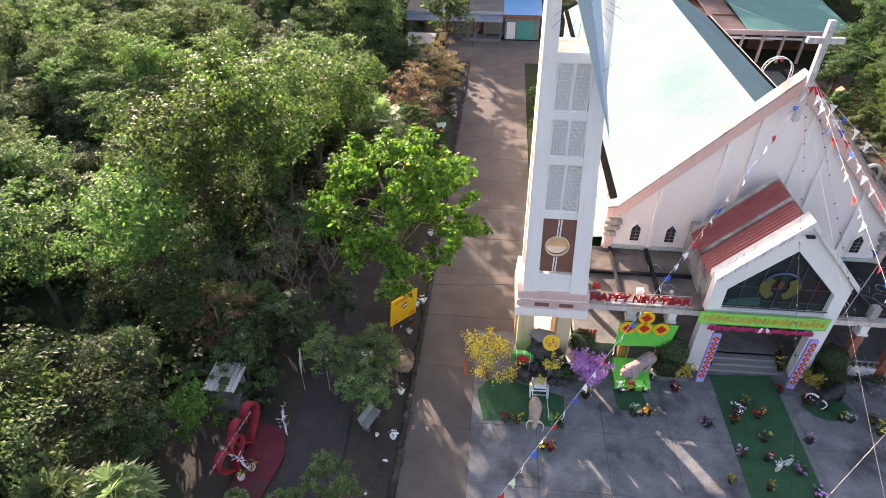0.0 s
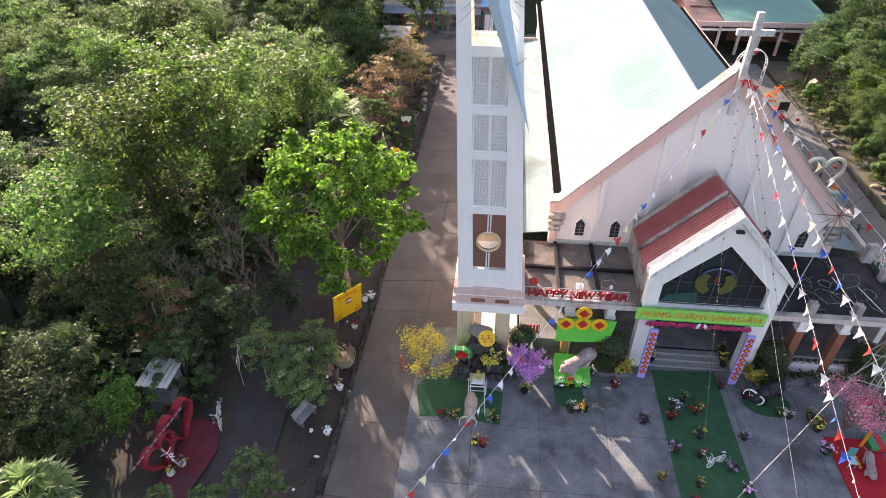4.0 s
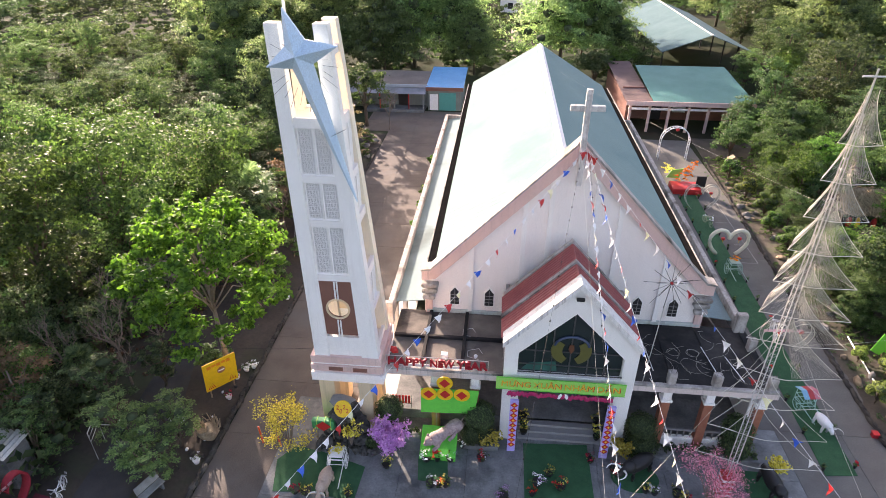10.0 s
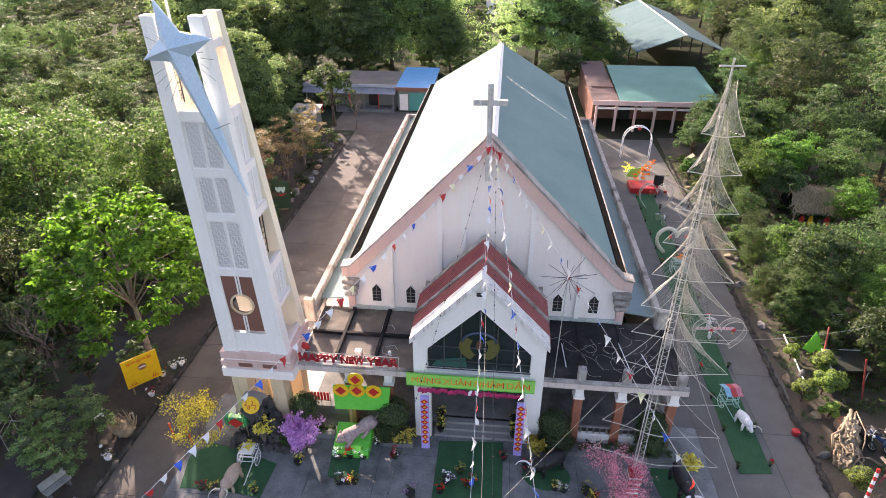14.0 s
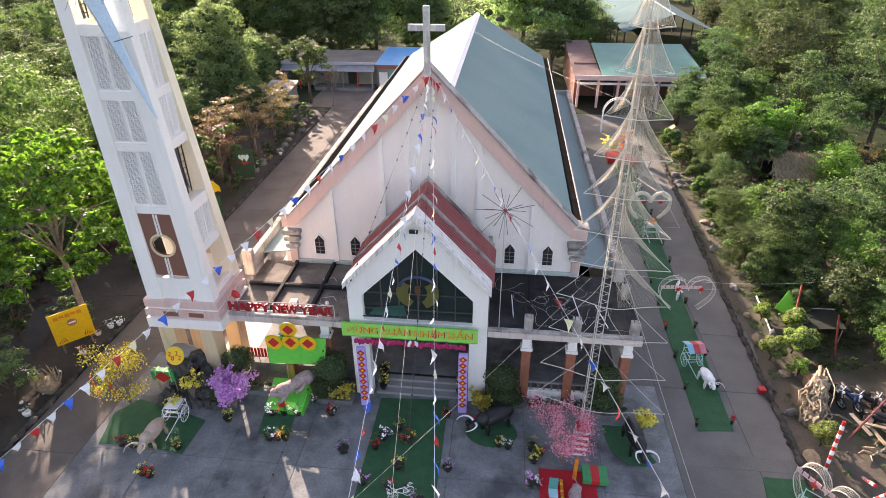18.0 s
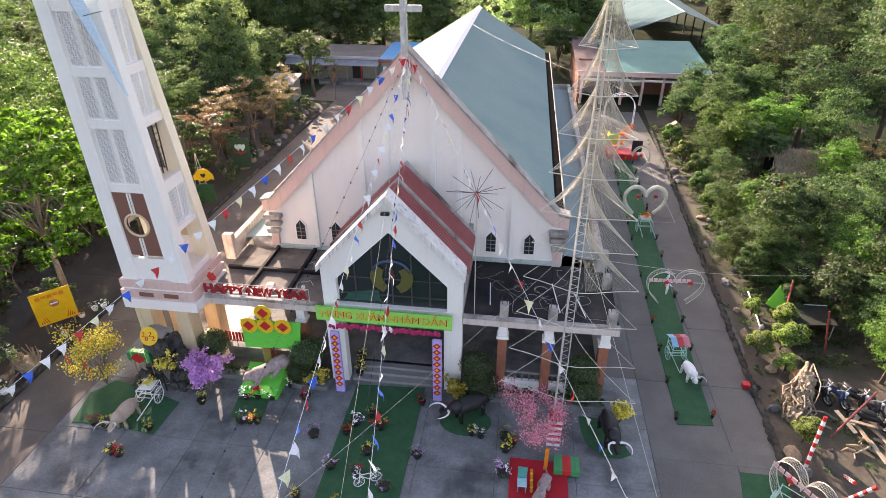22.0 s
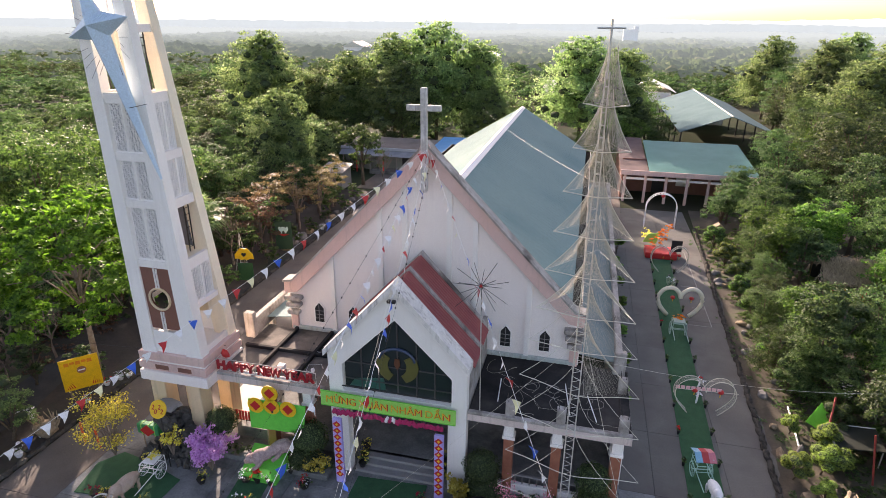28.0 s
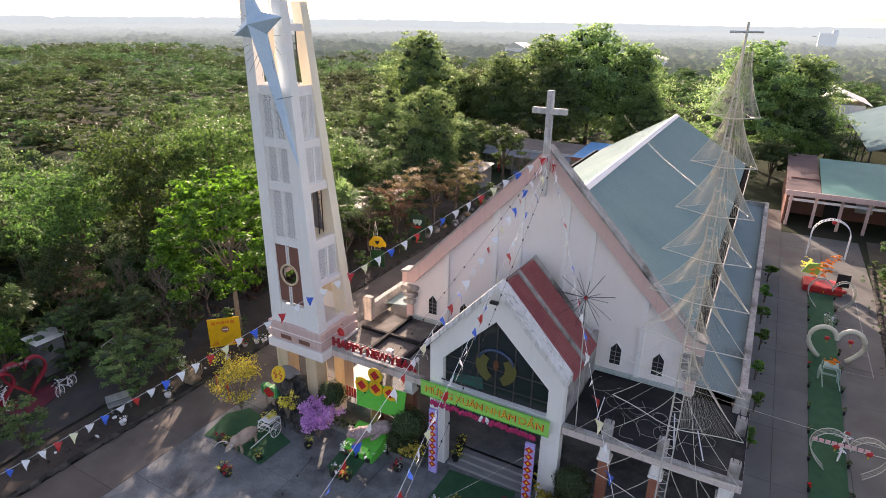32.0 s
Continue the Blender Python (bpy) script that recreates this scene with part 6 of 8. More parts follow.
def wheel(bm, at, r, axis="x", spokes=10, w=0.022):
    def rot(a, rad):
        return (at[0], at[1] + rad * math.cos(a), at[2] + rad * math.sin(a)) if axis == "x" else (at[0] + rad * math.cos(a), at[1], at[2] + rad * math.sin(a))
    tube(bm, [rot(a, r) for a in np.linspace(0, 2 * math.pi, 25)], w, 5, caps=False)
    for k in range(spokes):
        a = 2 * math.pi * k / spokes
        tube(bm, [at, rot(a, r)], w * 0.4, 3, caps=False)
    return bm


DULL_RED_CLOTH = plain("dull_red_cloth", (0.42, 0.05, 0.05), 0.8)


def cart(at, turn, material, label, load, roof=False, s=1.0):
    t = thing("cart", at, label, "cart")
    t.matrix_basis = pose(*at, 0, 0, turn) @ Matrix.Scale(s, 4)
    for x in (-0.5, 0.5):
        spoked_wheel((x, 0, 0.42), 0.42, "x", 10, 0.022, material, t)
        bm = bmesh.new()
        tube(bm, [(x * 0.8, 0.5, 0.55), (x * 0.8, -0.5, 0.55), (x * 0.85, -1.9, 0.5)], 0.025, 5)
        part("shaft", bm, material, t, local=True)
    bm = bmesh.new()
    for z in (0.55, 0.95):
        tube(bm, [(-0.4, -0.4, z), (0.4, -0.4, z), (0.4, 0.5, z), (-0.4, 0.5, z), (-0.4, -0.4, z)], 0.022, 5)
    for x in (-0.4, 0.4):
        for y in (-0.4, 0.5):
            tube(bm, [(x, y, 0.5), (x, y, 1.45 if roof else 1.0)], 0.022, 5)
    part("frame", bm, material, t, local=True)
    part("axle", tube(bmesh.new(), [(-0.5, 0, 0.42), (0.5, 0, 0.42)], 0.03, 6), material, t, local=True)
    if roof:
        for k, m in enumerate((plain("sky_blue_cloth", (0.16, 0.38, 0.52)), DULL_RED_CLOTH, plain("rose_cloth", (0.5, 0.16, 0.19)))):
            x0 = -0.55 + k * 0.37
            part("awning", prism(bmesh.new(), [(-0.55, 1.35), (0.0, 1.62), (0.6, 1.4), (0.6, 1.37), (0.0, 1.59), (-0.55, 1.32)], "x", x0, x0 + 0.365), m, t, "striped cloth awning", True)
    if load is not None:
        part("basket", box(-0.36, 0.36, -0.3, 0.42, 0.96, 1.04, 0.03), material, t, local=True)
        foliage("bouquet", int(at[0] * 7), [(-0.2, 0, 1.2, 0.22), (0.2, 0.1, 1.2, 0.22), (0, 0.3, 1.2, 0.2)], 170, 0.08, load, t, False)
    return t


cart((2.85, 18.45, 0.03), 2, WHITE_P, "white wire cart with a basket of yellow flowers", PETAL_YELLOW, False, 0.88)
cart((27.4, 24.75, 0.03), 8, plain("pale_teal_metal", (0.35, 0.58, 0.52)), "teal metal cart with a striped awning", None, True, 0.82)
cart((28.0, 38.6, 0.03), 0, plain("pale_green_metal", (0.36, 0.5, 0.42)), "pale green wire cart with orange flowers", PETAL_ORANGE, False, 1.0)


cart((29.55, 16.1, 0.03), -40, bpy.data.materials["pale_teal_metal"], "pale teal wire cart frame under the heart arch", None, False, 0.95)


def bicycle(x, y, turn, label, material=WHITE_P, z=0.0, size=1.0):
    t = thing("bicycle", (x, y, z), label, "bicycle", "decorated bicycles")
    t.matrix_basis = pose(x, y, z, 0, -6, turn) @ Matrix.Diagonal((size, size, size, 1))
    for k in (-0.5, 0.5):
        spoked_wheel((0, k, 0.33), 0.32, "x", 10, 0.022, material, t)
    bm = bmesh.new()
    for a, b in (((0, -0.5, 0.33), (0, -0.4, 0.95)), ((0, -0.42, 0.75), (0, 0.12, 0.3)), ((0, 0.12, 0.3), (0, 0.28, 0.85)), ((0, -0.42, 0.8), (0, 0.24, 0.72)), ((0, 0.5, 0.33), (0, 0.12, 0.3)), ((0, 0.5, 0.33), (0, 0.25, 0.75))):
        tube(bm, [a, b], 0.025, 5)
    part("frame", bm, material, t, local=True)
    part("handlebar", tube(bmesh.new(), [(-0.28, -0.3, 1.0), (0, -0.42, 0.98), (0.28, -0.3, 1.0)], 0.02, 5), material, t, local=True)
    part("saddle", blob(bmesh.new(), (0, 0.3, 0.9), (0.09, 0.16, 0.05), 0.1, 2), BLACK, t, local=True)
    foliage("bouquet", int(x * 5 + y), [(0, -0.62, 0.85, 0.22), (0, 0.6, 0.72, 0.2)], 50, 0.09, PETAL_WHITE, t, False)


bicycle(-9.55, 15.5, 25, "white painted bicycle with a basket of white flowers")
bicycle(-11.1, 13.2, 60, "white painted bicycle inside the red heart")
bicycle(13.9, 15.35, -60, "small white bicycle with purple flowers on the carpet", WHITE_P, 0.03, 0.68)
bicycle(28.15, 31.2, 170, "small white bicycle on the turf runner", z=0.03)
bicycle(28.4, 46.5, 15, "small wire bicycle with flowers on the turf runner", plain("pale_olive", (0.4, 0.45, 0.3)), 0.03)


def heart_points(w, h, n=40):
    """A heart, its tip at the origin, w wide and h high, in (x, z)."""
    pts = []
    for k in range(n + 1):
        a = math.pi * 2 * k / n
        pts.append((w * 0.5 * math.sin(a) ** 3, h * (13 * math.cos(a) - 5 * math.cos(2 * a) - 2 * math.cos(3 * a) - math.cos(4 * a) + 17) / 29.2))
    return pts


def heart_arch(x, y, label, material, w=2.3, top=2.9, turn=0, thick=0.1, open_foot=True, net=False, lantern=2, sign=False):
    """A walk-through heart of bent tube, cut off at the ground, hung with red lanterns."""
    t = thing("heart_arch", (x, y, 0), label, "heart arch", "heart arches")
    t.matrix_basis = pose(x, y, 0, 0, 0, turn)
    drop = top * 0.42
    pts = [(u, 0, v * (top + drop) / top - drop) for u, v in heart_points(w, top, 48)]
    for s in (-1, 1):
        half = [p for p in (pts[:25] if s > 0 else pts[24:]) if p[2] >= -0.02]
        if net:
            for d in (-0.2, 0.2):
                part("hoop", tube(bmesh.new(), [(a * (1 + 0.02 * d), d, c) for a, b, c in half], 0.02, 5), material, t, local=True)
            bm = bmesh.new()
            for k, (a, b) in enumerate(zip(half, half[1:])):
                for d in (-0.2, -0.1, 0.0, 0.1):
                    e = d + 0.1
                    tube(bm, [(a[0], d, a[2]), (b[0], e, b[2])], 0.007, 3, caps=False)
                    tube(bm, [(a[0], e, a[2]), (b[0], d, b[2])], 0.007, 3, caps=False)
            part("wire_net", bm, NET, t, "fine pale wire net", True)
        else:
            part("half_heart", tube(bmesh.new(), half, thick, 8), material, t, local=True, smooth=True)
    mid = pts[0][2]
    for k in range(lantern):
        xx = (-0.42, 0.55)[k % 2] * w / 2.3
        ln = part("lantern", lathe(bmesh.new(), [(0.05, -0.12), (0.13, -0.08), (0.17, 0.0), (0.13, 0.09), (0.05, 0.12)], (xx, -0.12, mid + 0.06 + 0.02 * k), 10), RED, t, "red paper lantern", True, True)
        part("tassel", tube(bmesh.new(), [(xx, -0.12, mid - 0.05), (xx, -0.12, mid - 0.24)], 0.018, 4, 0.03), YELLOW, ln, local=True)
    if sign:
        for j in range(9):
            part("sign_bar", box(-w * 0.5 + 0.26 * j, -w * 0.5 + 0.26 * j + 0.2, -0.2, -0.16, mid + 0.12, mid + 0.3), plain("pale_pink_bar", (0.75, 0.45, 0.45)) if j == 0 else bpy.data.materials["pale_pink_bar"], t, "pale pink sign bar", True)
        part("sign_rail", tube(bmesh.new(), [(-w * 0.5, -0.18, mid + 0.1), (w * 0.52, -0.18, mid + 0.1)], 0.015, 4), WIRE, t, local=True)
    return t


IVORY = plain("ivory_tube", (0.72, 0.66, 0.50), 0.5)
heart_arch(28.2, 29.8, "pale wire heart arch with a pink sign and red lanterns", WIRE, 3.1, 2.2, 4, net=True, sign=True)
heart_arch(28.35, 41.4, "ivory tube heart arch with red lanterns", IVORY, 3.0, 2.25, 4, 0.15)
heart_arch(28.5, 49.6, "pale wire heart arch with red lanterns", WIRE, 3.0, 2.4, 4, net=True)
heart_arch(30.0, 16.2, "pale wire heart arch with red lanterns at the road edge", WIRE, 2.4, 2.15, -57, net=True, sign=True)


def round_arch(x, y, w, h, label):
    t = thing("garden_arch", (x, y, 0), label, "arch")
    pts = [(w / 2 * math.cos(a), h - w / 2 + w / 2 * math.sin(a)) for a in np.linspace(0, math.pi, 17)]
    pts = [(w / 2, 0), (w / 2, h * 0.3)] + pts + [(-w / 2, h * 0.3), (-w / 2, 0)]
    for d in (-0.3, 0.3):
        part("hoop", tube(bmesh.new(), [(x + u, y + d, v) for u, v in pts], 0.04, 6), WHITE_P, t)
    bm = bmesh.new()
    for (a, b), (c, d) in zip(pts, pts[1:]):
        tube(bm, [(x + a, y - 0.3, b), (x + c, y + 0.3, d)], 0.018, 3)
        tube(bm, [(x + a, y + 0.3, b), (x + c, y - 0.3, d)], 0.018, 3)
    part("lattice", bm, WHITE_P, t)
    part("lantern", blob(bmesh.new(), (x, y - 0.3, h - 0.2), (0.2, 0.2, 0.18), 0.05, 2), RED, t, "red paper lantern")


round_arch(28.9, 62.0, 3.0, 3.6, "white lattice garden arch with a red lantern")


def dragon_bed():
    t = thing("flower_float", (28.2, 55, 0), "orange and red festive flower float on a red base", "festive float")
    part("base", box(26.9, 29.6, 52.6, 54.6, 0, 0.55, 0.06), RED, t, "red cloth base")
    foliage("flame_foliage", 5, [(0.3, -1.0, 1.6, 0.6), (0.1, -1.2, 2.2, 0.5), (0.5, -0.9, 2.6, 0.4), (-0.3, -0.9, 1.1, 0.6)], 160, 0.16, PETAL_ORANGE, t, False)
    foliage("yellow_foliage", 6, [(-1.0, 1.0, 0.9, 0.5), (-0.6, 2.0, 0.8, 0.5), (-0.9, 3.0, 0.7, 0.5)], 110, 0.13, PETAL_YELLOW, t, False)
    part("leaf_panel", prism(bmesh.new(), [(-1.4, 0.6), (-0.2, 0.5), (0.1, 1.6), (-1.0, 1.4)], "y", 0.3, 0.36), LIME, t, "light green leaf panel", True)
    part("board", box(0.9, 1.8, -1.6, -1.5, 0.55, 1.6), BLACK, t, "dark board with a red rim", True)


dragon_bed()


GROTTO = mat("dark_grotto_rock", (0.03, 0.03, 0.03), (0.11, 0.105, 0.10), 0.95, 3, 14, 0.9, coords="Object")


def tower_rocks():
    t = thing("rock_grotto", (2.7, 20.0, 0), "dark artificial rock grotto at the foot of the tower", "rock grotto")
    rng = random.Random(8)
    for k in range(34):
        z = rng.uniform(0.1, 2.3)
        w = 1.35 * (1 - z / 3.4)
        part("rock", blob(bmesh.new(), (2.9 + rng.uniform(-w, w), 20.05 + rng.uniform(-0.5, 0.5), z), (rng.uniform(0.2, 0.42), rng.uniform(0.2, 0.36), rng.uniform(0.2, 0.48)), 1.1, 2, k * 2.7, 2.0), GROTTO, t)
    for k in range(16):
        part("rock", blob(bmesh.new(), (1.6 + 0.2 * k, 19.35 + rng.uniform(-0.15, 0.45), 0.15), (rng.uniform(0.15, 0.32), rng.uniform(0.15, 0.3), rng.uniform(0.15, 0.42)), 1.0, 2, k * 1.9, 2.0), GROTTO, t)
    part("ledge_rock", blob(bmesh.new(), (2.9, 20.1, 2.75), (0.6, 0.45, 0.16), 0.6, 2, 4.0, 1.6), GREY, t)
    d = thing("year_sign", (3.2, 19.1, 0), "round yellow sign with red year numerals on a pole", "sign")
    part("pole", tube(bmesh.new(), [(3.2, 19.15, 0), (3.2, 19.15, 3.2)], 0.03, 6), IRON, d)
    bm = bmesh.new()
    bmesh.ops.create_cone(bm, cap_ends=True, segments=28, radius1=0.42, radius2=0.42, depth=0.06, matrix=pose(3.2, 19.08, 3.3, 65, 0, 0))
    disc = part("disc", bm, YELLOW, d)
    for ch, dx, dz in (("2", -0.24, 0.06), ("0", -0.08, -0.12), ("2", 0.08, 0.1), ("2", 0.23, -0.08)):
        words("numeral", ch, 0.3, 0.012, RED, disc, Matrix.Translation((dx, -0.065 + 0.42 * dz, 3.315 + 0.9 * dz)) @ pose(0, 0, 0, 65, 0, 0))
    g = thing("cake_sign", (1.9, 19.55, 0), "green striped parcel sign with a red diamond", "sign")
    part("parcel", box(1.35, 2.5, 19.5, 19.85, 1.3, 1.85, 0.05), plain("leaf_green_cloth", (0.02, 0.26, 0.09)), g)
    for x in (1.5, 2.35):
        part("leg", tube(bmesh.new(), [(x, 19.7, 0), (x, 19.7, 1.3)], 0.03, 5), WOOD, g)
    part("diamond", prism(bmesh.new(), [(1.55, 1.55), (1.95, 1.88), (2.35, 1.55), (1.95, 1.25)], "y", 19.46, 19.49), RED, g)
    for x in (1.6, 2.0, 2.3):
        part("tie", box(x, x + 0.05, 19.492, 19.86, 1.29, 1.865), LIME, g)


tower_rocks()


def tiger_form(tail, head, r):
    """A lying tiger figure from its rump to its head, as one form."""
    bm = bmesh.new()
    d = head - tail
    side_ = Vector((d.y, -d.x, 0)).normalized()
    for k in range(9):
        f = k / 8
        c = tail + d * f
        w = r * (0.82 + 0.28 * abs(math.cos(math.pi * f)))
        blob(bm, c, (w, w, w * 0.9), 0.25, 2, k * 1.7, 2.2)
    h = head + d.normalized() * r * 1.0 + Vector((0, 0, r * 0.35))
    blob(bm, h, (r * 0.8, r * 0.8, r * 0.72), 0.12, 2, 3.0)
    blob(bm, h + d.normalized() * r * 0.65 - Vector((0, 0, r * 0.15)), (r * 0.4, r * 0.4, r * 0.32), 0.1, 2, 5.0)
    for s in (-1, 1):
        blob(bm, h + side_ * s * r * 0.6 + Vector((0, 0, r * 0.6)), (r * 0.22, r * 0.22, r * 0.26), 0.1, 1)
        for f in (0.12, 0.85):
            p = tail + d * f + side_ * s * r * 0.75
            tube(bm, [p, p + d.normalized() * r * 0.7 + side_ * s * r * 0.3 - Vector((0, 0, r * 0.55)), p + d.normalized() * r * 1.5 + side_ * s * r * 0.3 - Vector((0, 0, r * 0.8))], r * 0.36, 7, r * 0.26)
    b = d.normalized() * -r
    tube(bm, [tail + b * 0.6, tail + b * 1.6 + side_ * r * 0.4, tail + b * 2.2 + side_ * r * 1.4 + Vector((0, 0, r * 0.3))], r * 0.16, 6, r * 0.1)
    return bm


def stage():
    t = thing("stage_backdrop", (7.9, 20.6, 0), "bright green stage board with coin shapes", "stage")
    part("board", prism(bmesh.new(), [(6.72, 1.78), (9.42, 1.92), (9.62, 3.45), (6.74, 3.38)], "y", 20.7, 20.76), GREEN, t, "bright green cloth board")
    for x in (7.5, 9.2):
        part("post", tube(bmesh.new(), [(x, 20.8, 0), (x, 20.8, 3.2)], 0.04, 6), WOOD, t)
    part("ramp", prism(bmesh.new(), [(19.25, 0.0), (19.2, 0.35), (20.0, 0.58), (20.69, 0.9), (20.69, 0)], "x", 6.8, 8.6), GREEN, t, "green cloth ramp")
    for x, z in ((7.93, 3.92), (7.14, 3.14), (7.95, 3.2), (8.78, 3.2)):
        bm = bmesh.new()
        bmesh.ops.create_cone(bm, cap_ends=True, segments=28, radius1=0.4, radius2=0.4, depth=0.05, matrix=pose(x, 20.64, z, 90, 0, 0))
        c = part("coin", bm, YELLOW, t, "round yellow coin shape")
        part("coin_hole", prism(bmesh.new(), [(x - 0.27, z), (x, z + 0.27), (x + 0.27, z), (x, z - 0.27)], "y", 20.595, 20.612), RED, c, "red diamond")
    bm = tiger_form(Vector((8.55, 20.4, 1.35)), Vector((7.55, 19.75, 1.0)), 0.33)
    tagged(part("tiger_figure", bm, mat("grey_striped_fibre", (0.26, 0.18, 0.18), (0.46, 0.35, 0.33), 0.9, 7, 30, 0.3, coords="Object"), smooth=True), "grey fibre tiger figure lying on the green ramp", "tiger figure")
    b = thing("gift_box", (7.55, 19.45, 0.5), "small red gift box on the ramp", "box")
    part("box", box(7.45, 7.7, 19.3, 19.5, 0.42, 0.6, 0.01), RED, b)
    r = thing("railing_sign", (5.5, 22.1, 0.6), "low red letter railing beside the stage", "railing")
    for k in range(6):
        part("letter_bar", box(4.98 + 0.17 * k, 5.1 + 0.17 * k, 22.05, 22.08, 0.95, 1.5), RED, r)
    part("rail", tube(bmesh.new(), [(4.95, 22.1, 0.9), (6.05, 22.1, 0.9)], 0.02, 5), IRON, r)
    for x in (5.0, 5.5, 6.0):
        part("rail_post", tube(bmesh.new(), [(x, 22.1, 0.6), (x, 22.1, 1.5)], 0.018, 5), IRON, r)


stage()


def planter(x0, x1, y0, y1, seed, label):
    t = thing("planter", ((x0 + x1) / 2, (y0 + y1) / 2, 0), label, "planter")
    part("wall", box(x0, x1, y0, y1, 0, 0.28, 0.02), CONC, t)
    n = int((x1 - x0) / 0.35)
    xm = (x0 + x1) / 2
    foliage("hedge", seed, [(x0 - xm + (i + 0.5) * (x1 - x0) / n, 0.05 * (-1) ** i, 0.45, 0.27) for i in range(n)], 130, 0.1, LEAF_DARK, t, True)


planter(8.9, 10.72, 20.1, 20.9, 3, "low concrete planter with dark shrubs")
planter(17.1, 19.6, 20.45, 21.2, 4, "low planter with dark hedge before the portico")
planter(19.9, 23.6, 20.45, 21.2, 5, "low planter with dark hedge before the portico")
planter(4.9, 6.7, 20.3, 20.95, 6, "low planter with mixed shrubs beside the tower")


DEEP_RED = plain("deep_red_letters", (0.33, 0.012, 0.02), 0.5)


def happy_sign():
    t = thing("greeting_sign", (7.4, 21.2, 4.3), "red greeting letters on a white rail on the portico edge", "sign")
    for txt, x, w in (("HAPPY", -1.42, 1.95), ("NEW", 0.3, 1.2), ("YEAR", 1.76, 1.55)):
        words("word", txt, 0.62, 0.05, DEEP_RED, t, pose(x + 0.05, -0.12, 0.42, 90, 0, 0), "red block letters", w, 0.018)
    for z in (4.42, 4.98):
        part("rail", tube(bmesh.new(), [(4.95, 21.2, z), (10.0, 21.2, z)], 0.02, 5), STEEL, t)
    for k in range(6):
        x = 4.95 + 1.01 * k
        part("post", tube(bmesh.new(), [(x, 21.2, 4.3), (x, 21.2, 4.98)], 0.016, 5), STEEL, t)
    part("plate", box(6.1, 9.2, 21.22, 21.24, 4.34, 4.5), WHITE_P, t)
    rb = thing("red_bow", (5.3, 21.35, 4.9), "small red ornament on the rail", "ornament")
    part("bow", blob(bmesh.new(), (5.35, 21.4, 5.15), (0.2, 0.12, 0.22), 0.5, 2, 3), RED, rb)


happy_sign()


def banner():
    t = thing("banner", (CX, 20.85, 4.1), "lime green banner with orange new year lettering", "banner")
    part("board", box(10.42, 16.55, 20.72, 20.76, 3.74, 4.5), LIME, t)
    for z in (3.74, 4.48):
        part("edge", box(10.42, 16.55, 20.70, 20.718, z, z + 0.03), GREEN, t)
    amber = plain("amber_paint", (0.80, 0.42, 0.03))
    for txt, x, w in (("MỪNG", -2.5, 1.35), ("XUÂN", -0.98, 1.3), ("NHÂM", 0.52, 1.35), ("DẦN", 1.9, 1.05)):
        wd = words("word", txt, 0.5, 0.006, RED, t, pose(x + 0.03, -0.143, -0.01, 90, 0, 0), "amber word with red edges", w + 0.04)
        words("word_face", txt, 0.48, 0.006, amber, wd, pose(-0.02, 0.02, 0.016, 0, 0, 0), "", w)
    g = thing("garland", (13.6, 20.7, 3.5), "crimson and white paper garland under the banner", "garland")
    rng = random.Random(3)
    for k in range(64):
        x = 11.05 + 0.078 * k
        part("tuft", blob(bmesh.new(), (x, 20.66 + rng.uniform(-0.03, 0.03), 3.54 + rng.uniform(-0.08, 0.06)), (0.085, 0.06, 0.15), 0.6, 1, k), WHITE_P if 22 < k < 40 and rng.random() < 0.55 else plain("crimson_paper", (0.42, 0.02, 0.10)) if k == 0 else bpy.data.materials["crimson_paper"], g)
    for nm, x in (("l", 11.35), ("r", 15.95)):
        p = thing("festive_post", (x, 20.3, 0), "lilac festive post with red diamond patterns", "post", "festive posts")
        part("post", box(x - 0.2, x + 0.2, 20.2, 20.36, 0, 3.5, 0.01), PURPLE, p)
        for k in range(9):
            z = 0.5 + 0.34 * k
            d = part("diamond", prism(bmesh.new(), [(x - 0.19, z), (x, z + 0.17), (x + 0.19, z), (x, z - 0.17)], "y", 20.188, 20.199), RED, p)
            part("centre", prism(bmesh.new(), [(x - 0.07, z), (x, z + 0.075), (x + 0.07, z), (x, z - 0.075)], "y", 20.18, 20.187), YELLOW, d)
    w = thing("wheel_ornament", (14.6, 20.95, 3.3), "two dark spoked wheels hung below the lintel", "wheel ornament")
    for x in (14.35, 14.95):
        spoked_wheel((x, 20.95, 3.45), 0.26, "y", 8, 0.025, IRON, w, False)


banner()


